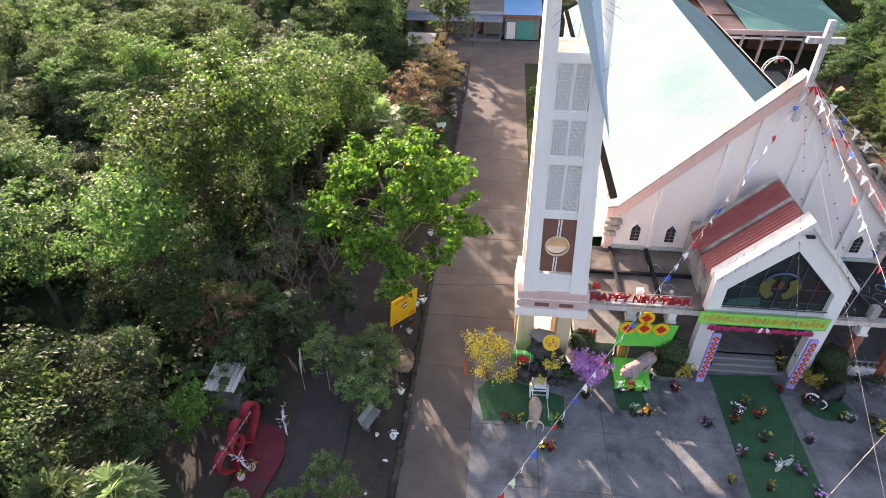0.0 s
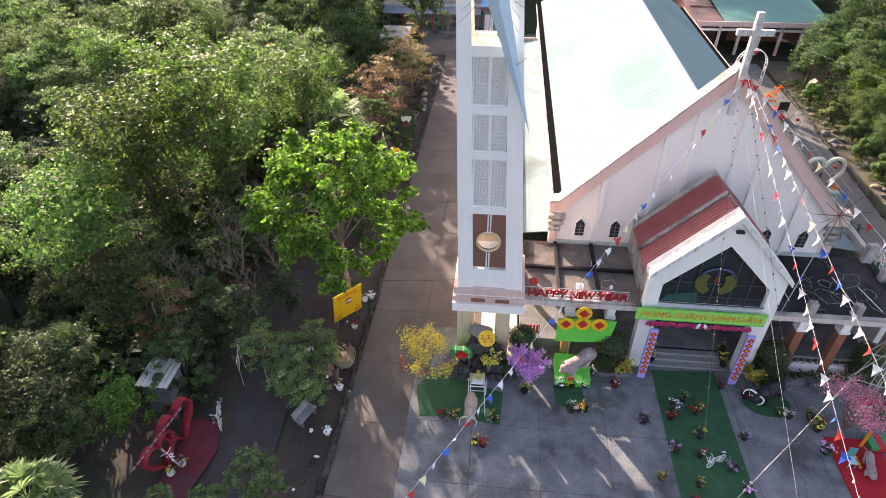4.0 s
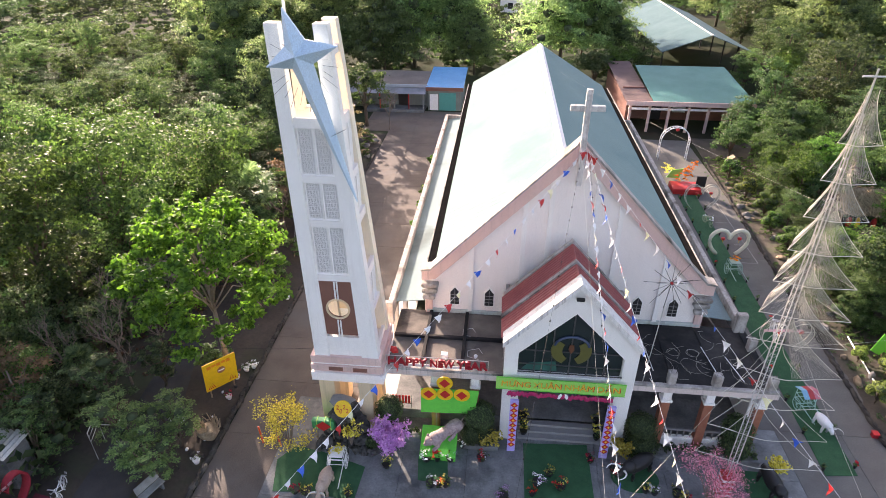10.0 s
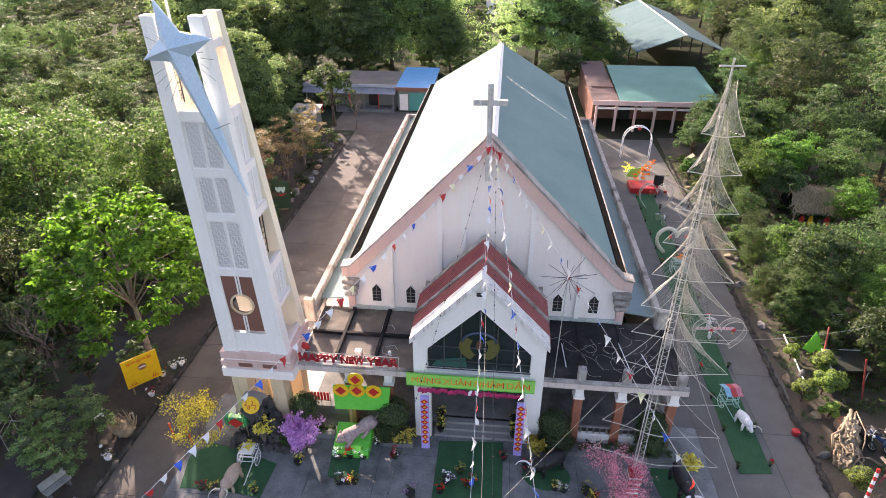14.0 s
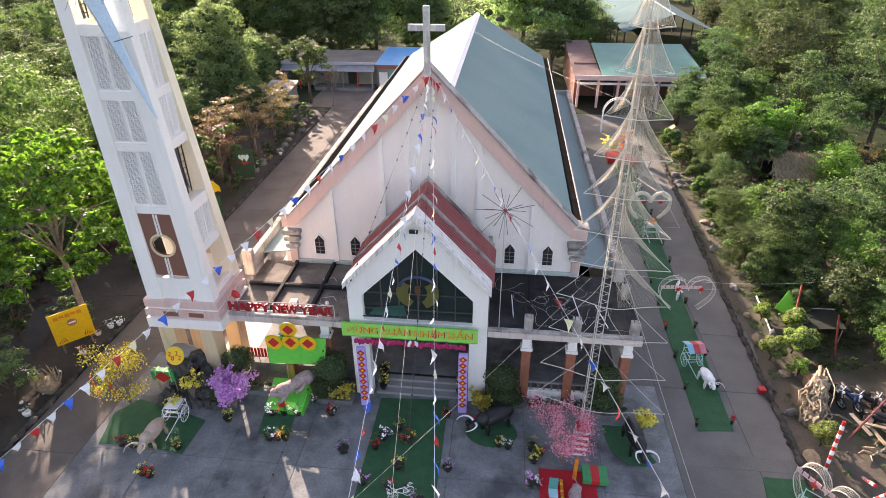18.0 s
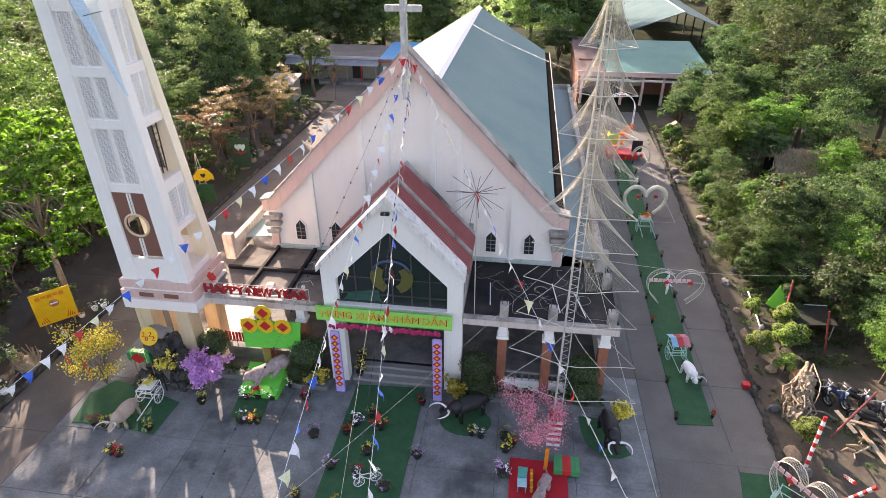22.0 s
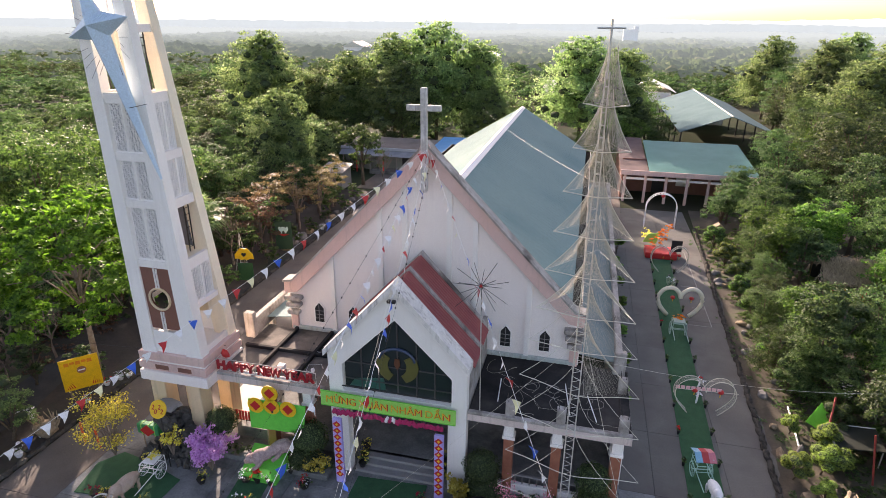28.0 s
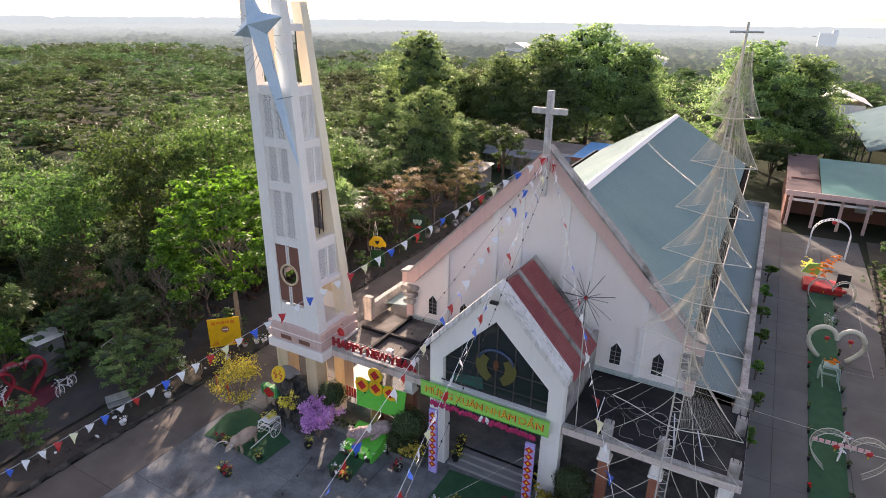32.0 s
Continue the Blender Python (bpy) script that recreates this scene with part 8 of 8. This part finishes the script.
red_heart()


BENCH_GREY = mat("bench_concrete", (0.20, 0.21, 0.20), (0.32, 0.33, 0.32), 0.85, 3, 30, 0.2)


def bench(x, y, turn, label):
    t = thing("bench", (x, y, 0.1), label, "bench", "benches")
    t.matrix_basis = pose(x, y, 0.08, 0, 0, turn)
    part("seat", box(-0.6, 0.6, -0.2, 0.2, 0.4, 0.46, 0.015), BENCH_GREY, t, local=True)
    part("backrest", prism(bmesh.new(), [(0.2, 0.48), (0.24, 0.48), (0.36, 0.85), (0.32, 0.85)], "x", -0.6, 0.6), BENCH_GREY, t, local=True)
    for s in (-0.45, 0.45):
        part("leg", box(s - 0.05, s + 0.05, -0.17, 0.2, 0, 0.4, 0.01), CONC, t, local=True)


bench(-5.35, 15.9, 68, "pale grey concrete garden bench")
bench(-13.4, 17.3, 62, "pale grey concrete garden bench")
bench(-6.8, 9.4, 62, "pale grey concrete garden bench")


def left_bits():
    rng = random.Random(12)
    s = thing("stump", (-4.3, 19.6, 0.1), "dry brown tangled root stump", "stump")
    for k in range(22):
        a = rng.uniform(0, 6.28)
        r = rng.uniform(0.25, 0.6)
        part("root", tube(bmesh.new(), [(-4.3 + 0.2 * math.cos(a), 19.6 + 0.2 * math.sin(a), 0.1), (-4.3 + r * math.cos(a + 0.5), 19.6 + r * math.sin(a + 0.5), rng.uniform(0.5, 1.0)), (-4.3 + r * 1.2 * math.cos(a + 1), 19.6 + r * 1.2 * math.sin(a + 1), rng.uniform(0.4, 1.3))], 0.06, 5, 0.02), THATCH, s)
    part("bole", blob(bmesh.new(), (-4.3, 19.6, 0.4), (0.5, 0.5, 0.45), 0.5, 2, 5), THATCH, s)
    f = thing("swing_frame", (-8.6, 18.4, 0), "thin grey metal frame standing in the garden", "metal frame")
    for a, b in (((-9.6, 18.8), (-9.2, 17.6)), ((-8.2, 18.9), (-7.9, 17.7))):
        bm = bmesh.new()
        tube(bm, [(*a, 0), (*a, 1.9), (*b, 1.9), (*b, 0)], 0.025, 5)
        part("side", bm, STEEL, f)
        for z in (1.3, 1.6):
            part("rung", tube(bmesh.new(), [(*a, z), (*b, z)], 0.015, 4), STEEL, f)
    part("bar", tube(bmesh.new(), [(-9.4, 18.2, 1.85), (-8.05, 18.3, 1.85)], 0.02, 5), STEEL, f)
    h = thing("hut", (-12.6, 16.4, 0), "small grey block hut with a corrugated sheet roof", "hut")
    part("wall", box(-13.2, -11.9, 15.6, 17.0, 0, 2.2, 0.02), CONC, h)
    for k in range(6):
        x = -13.3 + 0.27 * k
        part("roof_sheet", prism(bmesh.new(), [(x, 2.25), (x + 0.13, 2.33), (x + 0.265, 2.25), (x + 0.13, 2.29)], "y", 15.4, 17.2), STEEL, h)
    for k, (x, y, m) in enumerate(((-4.3, 24.6, WP), (-3.95, 24.9, WP), (-4.4, 22.3, RP), (-6.6, 20.3, WP), (-6.2, 20.4, WP), (-4.2, 17.9, WP), (-4.15, 15.2, WP), (-10.3, 12.9, YP), (-10.6, 12.4, YP), (-4.6, 23.9, RP), (-4.3, 32.0, WP), (-4.2, 52.0, WP), (-5.3, 49.0, WP))):
        flowers(x, y, m, 0.05, 0.25, 200 + k, "pale flowers in the garden bed" if m is WP else "bright flowers in the garden bed", WHITE_P)
    for k in range(26):
        x, y = -4.05 - rng.random() * 1.2, rng.uniform(9, 24)
        ob = part("stone", blob(bmesh.new(), (x, y, 0.12), (rng.uniform(0.06, 0.16), rng.uniform(0.06, 0.16), 0.08), 0.4, 1, k), KERB if k % 4 else WHITE_P)
        tagged(ob, "loose stone in the garden bed", "stone", "garden stones")
    st = thing("wire_tree", (-5.9, 40.3, 0), "bare wire cone frame in the garden", "wire frame")
    for k in range(5):
        a = k * 1.257
        part("leg", tube(bmesh.new(), [(-5.9 + 0.6 * math.cos(a), 40.3 + 0.6 * math.sin(a), 0), (-5.9, 40.3, 3.6)], 0.02, 4), STEEL, st)
    for z in (0.8, 1.6, 2.4):
        r = 0.6 * (1 - z / 3.6)
        part("hoop", tube(bmesh.new(), [(-5.9 + r * math.cos(a), 40.3 + r * math.sin(a), z) for a in np.linspace(0, 6.283, 13)], 0.015, 4), STEEL, st)
    w = thing("garden_rocks", (-4.6, 57, 0), "pale rocks and stumps along the road edge", "rocks")
    for k in range(12):
        part("rock", blob(bmesh.new(), (-4.6 + rng.uniform(-0.6, 0.5), 46 + k * 1.6, 0.25), (rng.uniform(0.25, 0.5), rng.uniform(0.25, 0.5), rng.uniform(0.2, 0.45)), 0.5, 2, k * 1.3), STONE if k % 3 else THATCH, w)


left_bits()


# ---- right garden ----
def right_garden():
    rng = random.Random(21)
    for k, (x, y, h, m) in enumerate(((33.6, 26.4, 1.5, LEAF_LIME), (33.2, 33.0, 2.2, LEAF_MID), (33.0, 36.2, 2.0, LEAF_LIGHT), (33.4, 42.5, 2.2, LEAF_LIGHT), (33.2, 45.5, 2.0, LEAF_LIGHT), (33.8, 48.6, 2.4, LEAF_LIGHT), (33.4, 52.2, 2.3, LEAF_LIME), (33.2, 56.5, 2.4, LEAF_LIGHT), (34.5, 29.4, 2.0, LEAF_MID), (40.0, 40.6, 2.2, LEAF_LIGHT), (38.6, 38.2, 2.0, LEAF_LIGHT), (33.0, 15.4, 2.0, LEAF_LIGHT))):
        cushion_tree("bonsai", "bonsai tree with rounded bright leaf pads", (x, y, 0.05), h, 10, 50 + k, m, 0.055, "bonsai trees", 620, True)
    for k in range(30):
        y = rng.uniform(18, 57)
        x = 30.15 + 0.0445 * y + rng.uniform(-0.1, 1.2) ** 2
        ob = part("rock", blob(bmesh.new(), (x, y, 0.15), (rng.uniform(0.15, 0.4), rng.uniform(0.15, 0.4), rng.uniform(0.12, 0.3)), 0.5, 2, k * 1.9), STONE if k % 3 else THATCH)
        tagged(ob, "rough garden rock beside the kerb", "rock", "garden rocks")
    r = thing("root_sculpture", (32.0, 21.6, 0), "pale carved root sculpture in the bed", "root sculpture")
    pale = mat("pale_wood_root", (0.10, 0.078, 0.052), (0.40, 0.325, 0.225), 0.95, 6, 40, 0.8, rand=0.45)
    top_, foot_ = Vector((33.1, 23.7, 0.95)), Vector((31.75, 21.1, 0.4))
    run_ = (foot_ - top_).normalized()
    wide_ = Vector((-run_.y, run_.x, 0)).normalized()
    for k in range(34):
        o, up_ = rng.uniform(-1, 1), rng.uniform(-0.6, 1)
        a_ = top_ + wide_ * o * 0.16 + Vector((0, 0, up_ * 0.12)) + run_ * rng.uniform(-0.3, 1.5)
        e_ = foot_ + wide_ * (o * 0.62 + rng.uniform(-0.15, 0.15)) + Vector((0, 0, up_ * 0.28)) + run_ * rng.uniform(-0.9, 0.75)
        m_ = a_.lerp(e_, 0.5) + wide_ * rng.uniform(-0.32, 0.32) + Vector((0, 0, 0.12 * rng.random()))
        q_ = a_.lerp(e_, 0.75) + wide_ * rng.uniform(-0.35, 0.35) + Vector((0, 0, rng.uniform(-0.05, 0.3)))
        part("root", tube(bmesh.new(), [a_, m_, q_, e_], rng.uniform(0.03, 0.13), 6, 0.02), pale if k % 4 else WOOD, r, smooth=True)
    for k in range(9):
        c = foot_.lerp(top_, k / 10) + Vector((rng.uniform(-0.1, 0.1), 0, -0.12))
        part("bole", blob(bmesh.new(), c, (0.36, 0.4, 0.42), 0.7, 3, k * 3.1, 4.2), pale, r)
    lp = thing("red_pole", (32.9, 20.2, 0), "long dark red pole leaning over the planks", "pole", "red poles")
    part("bar", tube(bmesh.new(), [(32.9, 20.2, 0.1), (34.7, 21.35, 1.9)], 0.045, 6), plain("dark_red_pole", (0.16, 0.03, 0.03)), lp)
    for k in range(15):
        x, y, a = rng.uniform(32.4, 35.6), rng.uniform(19.0, 21.6), rng.uniform(0, 6.28)
        l_ = rng.uniform(0.3, 1.5)
        o = part("driftwood", tube(bmesh.new(), [(x, y, 0.15), (x + 0.5 * l_ * math.cos(a), y + 0.5 * l_ * math.sin(a), 0.22 + rng.random() * 0.2), (x + l_ * math.cos(a + 0.3), y + l_ * math.sin(a + 0.3), 0.2 + rng.random() * 0.5)], rng.uniform(0.03, 0.09), 6, 0.02), pale if k % 2 else WOOD)
        tagged(o, "pale dry driftwood branch lying in the bed", "driftwood", "driftwood pieces")
    lf = thing("leaf_sign", (33.6, 29.0, 0), "bright green pointed leaf cut-out", "sign")
    lf.matrix_basis = pose(33.6, 29.0, 0, -25, 0, -20) @ Matrix.Scale(0.7, 4)
    part("leaf", prism(bmesh.new(), [(-0.9, 1.0), (-0.2, 2.7), (0.15, 2.2), (0.9, 1.8), (0.6, 0.8), (0.1, 1.15), (-0.2, 0.75)], "y", -0.03, 0.03), plain("vivid_green_cloth", (0.12, 0.55, 0.03)), lf, local=True)
    part("pole", tube(bmesh.new(), [(0, 0.08, 0), (0, 0.08, 1.6)], 0.04, 5), WOOD, lf, local=True)
    for x, y, lb in ((35.4, 31.2, "black and white striped round mask board"), (40.2, 39.8, "black and white striped round mask board")):
        m = thing("mask_board", (x, y, 0), lb, "painted board", "mask boards")
        bm = bmesh.new()
        bmesh.ops.create_cone(bm, cap_ends=True, segments=20, radius1=0.55, radius2=0.55, depth=0.06, matrix=pose(x, y, 1.9, 70, 0, 0))
        disc = part("disc", bm, BLACK, m)
        for k in range(5):
            part("stripe", tube(bmesh.new(), [(x - 0.4 + 0.05 * k, y - 0.08 - 0.07 * k * 0.36, 2.2 - 0.16 * k), (x, y - 0.12 - 0.07 * k * 0.36, 2.12 - 0.16 * k), (x + 0.4 - 0.05 * k, y - 0.08 - 0.07 * k * 0.36, 2.2 - 0.16 * k)], 0.035, 4), WHITE_P, disc)
        part("pole", tube(bmesh.new(), [(x, y + 0.1, 0), (x, y + 0.1, 1.7)], 0.05, 6), WOOD, m)
    d = thing("dark_tent", (34.7, 27.9, 0), "low black sheet shelter with pale edges", "shelter")
    part("sheet", prism(bmesh.new(), [(33.6, 27.0), (35.8, 27.2), (36.0, 29.0), (33.8, 28.9)], "z", 1.05, 1.1), plain("black_sheet", (0.012, 0.018, 0.012), 0.8), d)
    part("edge", tube(bmesh.new(), [(33.6, 27.0, 1.1), (33.8, 28.9, 1.1), (36.0, 29.0, 1.1)], 0.03, 4), WHITE_P, d)
    part("side_panel", prism(bmesh.new(), [(33.55, 26.95), (33.6, 26.95), (33.8, 28.0), (33.75, 28.0)], "z", 0.1, 1.04), WHITE_P, d)
    for x, y in ((33.7, 27.1), (35.7, 27.3), (35.8, 28.9)):
        part("post", tube(bmesh.new(), [(x, y, 0), (x, y, 1.05)], 0.03, 5), STEEL, d)
    for x0, y0, x1, y1 in ((33.4, 27.6, 34.2, 29.6), (35.0, 26.0, 34.9, 26.8)):
        p = thing("red_pole", (x0, y0, 0), "dark red leaning pole", "pole", "red poles")
        part("bar", tube(bmesh.new(), [(x0, y0, 0), (x1, y1, 2.2)], 0.05, 6), plain("dull_red_pole", (0.3, 0.04, 0.03)) if x0 < 34 else bpy.data.materials["dull_red_pole"], p)
    hut = thing("thatched_hut", (41.2, 48.6, 0), "small nativity hut with a dry thatched roof", "hut")
    for s in (-1, 1):
        part("roof", prism(bmesh.new(), [(48.6, 3.1), (48.6 + s * 2.1, 1.7), (48.6 + s * 2.1, 1.55), (48.6, 2.9)], "x", 39.2, 43.4), THATCH, hut, "dry brown thatch")
    straw = bmesh.new()
    for k in range(420):
        x, s, f = 38.9 + 4.8 * rng.random(), rng.choice((-1, 1, -1)), rng.random()
        g = min(1.15, f + rng.uniform(0.2, 0.45))
        tube(straw, [(x, 48.6 + s * 2.1 * f, 3.2 - 1.4 * f + rng.uniform(-0.02, 0.2)), (x + rng.uniform(-0.35, 0.35), 48.6 + s * 2.1 * (f + g) / 2, 3.3 - 0.7 * (f + g)), (x + rng.uniform(-0.6, 0.6), 48.6 + s * 2.1 * g, 3.18 - 1.4 * g + rng.uniform(-0.1, 0.12))], 0.028, 3, 0.012, caps=False)
    tagged(part("loose_straw", straw, mat("pale_straw", (0.30, 0.22, 0.13), (0.48, 0.38, 0.25), 0.95, 3, 30, 0.3, rand=0.2), hut, "dry pale straw laid over the roof"), kind="stuff")
    for x in (39.4, 43.2):
        for y in (47.0, 50.2):
            part("post", tube(bmesh.new(), [(x, y, 0), (x, y, 1.9)], 0.07, 6), WOOD, hut)
    part("back", box(39.4, 43.2, 50.1, 50.15, 0, 1.8), DARK, hut)
    for x, m in ((40.0, RED), (40.7, YELLOW), (42.0, RED)):
        o = part("cloth", blob(bmesh.new(), (x, 46.8, 0.7), (0.22, 0.2, 0.5), 0.4, 2, x), m)
        tagged(o, "draped red festive cloth" if m is RED else "draped yellow festive cloth", "cloth")
    # parked motorbikes, planks and poles in the corner
    for k, (x, y, a) in enumerate(((33.4, 22.9, 20), (34.1, 22.7, 15), (34.8, 22.6, 25), (35.4, 22.2, 10), (34.9, 21.2, 60))):
        motorbike(x, y, a, (BLACK, plain("blue_bike", (0.02, 0.05, 0.12)), BLACK, plain("grey_bike", (0.06, 0.06, 0.065)), BLACK)[k])
    for k in range(9):
        x, y, a = rng.uniform(33.4, 35.6), rng.uniform(19.4, 21.4), rng.uniform(0, 180)
        o = part("plank", box(-0.6, 0.6, -0.09, 0.09, 0, 0.05, 0.01), WOOD if k % 2 else plain("pale_plank_%s" % "abcdefghi"[k], (0.30, 0.25, 0.185)))
        o.matrix_basis = pose(x, y, 0.12 + 0.05 * k, rng.uniform(-8, 8), rng.uniform(-8, 8), a)
        tagged(o, "loose weathered plank lying in the corner", "plank", "planks")
    part_ = thing("crate", (32.95, 23.6, 0), "weathered wooden crate beside the planks", "crate")
    part("body", box(32.5, 33.4, 23.3, 23.9, 0.1, 0.6, 0.02), WOOD, part_)
    part("lid", box(32.45, 33.45, 23.25, 23.95, 0.6, 0.65), TERRA, part_)
    for k, (a, b) in enumerate((((31.3, 18.5, 0.0), (31.7, 19.2, 2.2)), ((32.7, 18.3, 0.0), (32.1, 16.9, 1.2)), ((31.3, 16.6, 0.0), (32.3, 16.2, 1.9)))):
        c = thing("candy_pole", a, "red and white striped festive pole leaning over the bed", "striped pole", "striped poles")
        for j in range(12):
            p, q = Vector(a).lerp(Vector(b), j / 12), Vector(a).lerp(Vector(b), (j + 1) / 12 - 0.002)
            part("stripe", tube(bmesh.new(), [p, q], 0.075, 8), RED if j % 2 else WHITE_P, c)
    pot = thing("red_crate", (30.3, 23.0, 0), "red plastic crate standing on the road", "crate")
    part("body", box(30.14, 30.43, 22.87, 23.16, 0, 0.27, 0.03), DEEP_RED, pot)
    part("rim", box(30.12, 30.45, 22.85, 23.18, 0.27, 0.31, 0.01), RED, pot)
    ring = thing("tyre", (30.85, 23.1, 0), "small black rubber tyre beside the red crate", "tyre")
    part("tread", tube(bmesh.new(), [(30.9 + 0.11 * math.cos(a), 23.1 + 0.11 * math.sin(a), 0.04) for a in np.linspace(0, 6.283, 17)], 0.04, 6, caps=False), BLACK, ring)
    for k, (x, y, z, m) in enumerate(((34.2, 26.9, 0.9, RED), (34.6, 38.2, 0.8, RED), (35.2, 38.4, 0.9, RED), (38.5, 44.0, 0.6, OP), (36.5, 33.5, 1.8, RED), (41, 45, 1.2, OP))):
        flowers(x, y, PETAL_RED if m is RED else m, z - 0.5, 0.3, 300 + k, "bright red flowers in the garden")
    bs = thing("birdhouse", (33.6, 57.5, 0), "small orange birdhouse on a post", "birdhouse")
    part("post", tube(bmesh.new(), [(33.6, 57.5, 0), (33.6, 57.5, 1.3)], 0.05, 6), WOOD, bs)
    part("box", box(33.25, 33.95, 57.2, 57.8, 1.3, 1.9, 0.02), ORANGE, bs)
    part("roof", prism(bmesh.new(), [(33.1, 1.9), (33.6, 2.3), (34.1, 1.9)], "y", 57.1, 57.9), WOOD, bs)
    tr = thing("bed_edging", (32.9, 29.5, 0), "white timber edging of a garden plot", "edging")
    part("board", tube(bmesh.new(), [(32.4, 27.2, 0.12), (32.9, 31.4, 0.12)], 0.05, 4), WHITE_P, tr)
    part("board", tube(bmesh.new(), [(32.9, 31.4, 0.12), (34.2, 32.2, 0.12)], 0.05, 4), WOOD, tr)


def motorbike(x, y, turn, material):
    t = thing("motorbike", (x, y, 0), "parked dark motorbike beside the garden bed", "motorbike", "parked motorbikes")
    t.matrix_basis = pose(x, y, 0.08, 0, -8, turn)
    for k in (-0.6, 0.6):
        w = part("wheel", tube(bmesh.new(), [(0, k + 0.27 * math.cos(a), 0.27 + 0.27 * math.sin(a)) for a in np.linspace(0, 6.283, 17)], 0.06, 6, caps=False), BLACK, t, local=True)
        part("rim", wheel(bmesh.new(), (0, k, 0.27), 0.2, "x", 6, 0.02), STEEL, w, local=True)
    bm = blob(bmesh.new(), (0, 0.15, 0.5), (0.15, 0.5, 0.2), 0.2, 2, x)
    part("body", bm, material, t, local=True, smooth=True)
    part("seat", blob(bmesh.new(), (0, 0.25, 0.74), (0.14, 0.38, 0.07), 0.1, 2), BLACK, t, local=True, smooth=True)
    part("front_shield", prism(bmesh.new(), [(-0.5, 0.35), (-0.38, 0.35), (-0.45, 0.95), (-0.52, 0.95)], "x", -0.16, 0.16), material, t, local=True)
    part("handlebar", tube(bmesh.new(), [(-0.33, -0.35, 1.0), (0, -0.48, 0.98), (0.33, -0.35, 1.0)], 0.02, 5), STEEL, t, local=True)
    part("fork", tube(bmesh.new(), [(0, -0.48, 0.95), (0, -0.62, 0.27)], 0.03, 5), STEEL, t, local=True)
    part("headlight", blob(bmesh.new(), (0, -0.56, 0.9), (0.09, 0.06, 0.08), 0.05, 2), WHITE_P, t, local=True)


right_garden()


for k, (x, y, h) in enumerate(((31.55, 25.5, 1.6), (32.9, 26.2, 1.6), (32.4, 24.3, 1.15), (31.6, 19.8, 1.5), (33.4, 27.8, 1.8), (32.3, 29.0, 1.2))):
    cushion_tree("bonsai", "low cushion-like bonsai with pale yellow-green leaf pads", (x, y, 0.05), h, 9, 80 + k, LEAF_LIME, 0.055, "bonsai trees", 640, True)
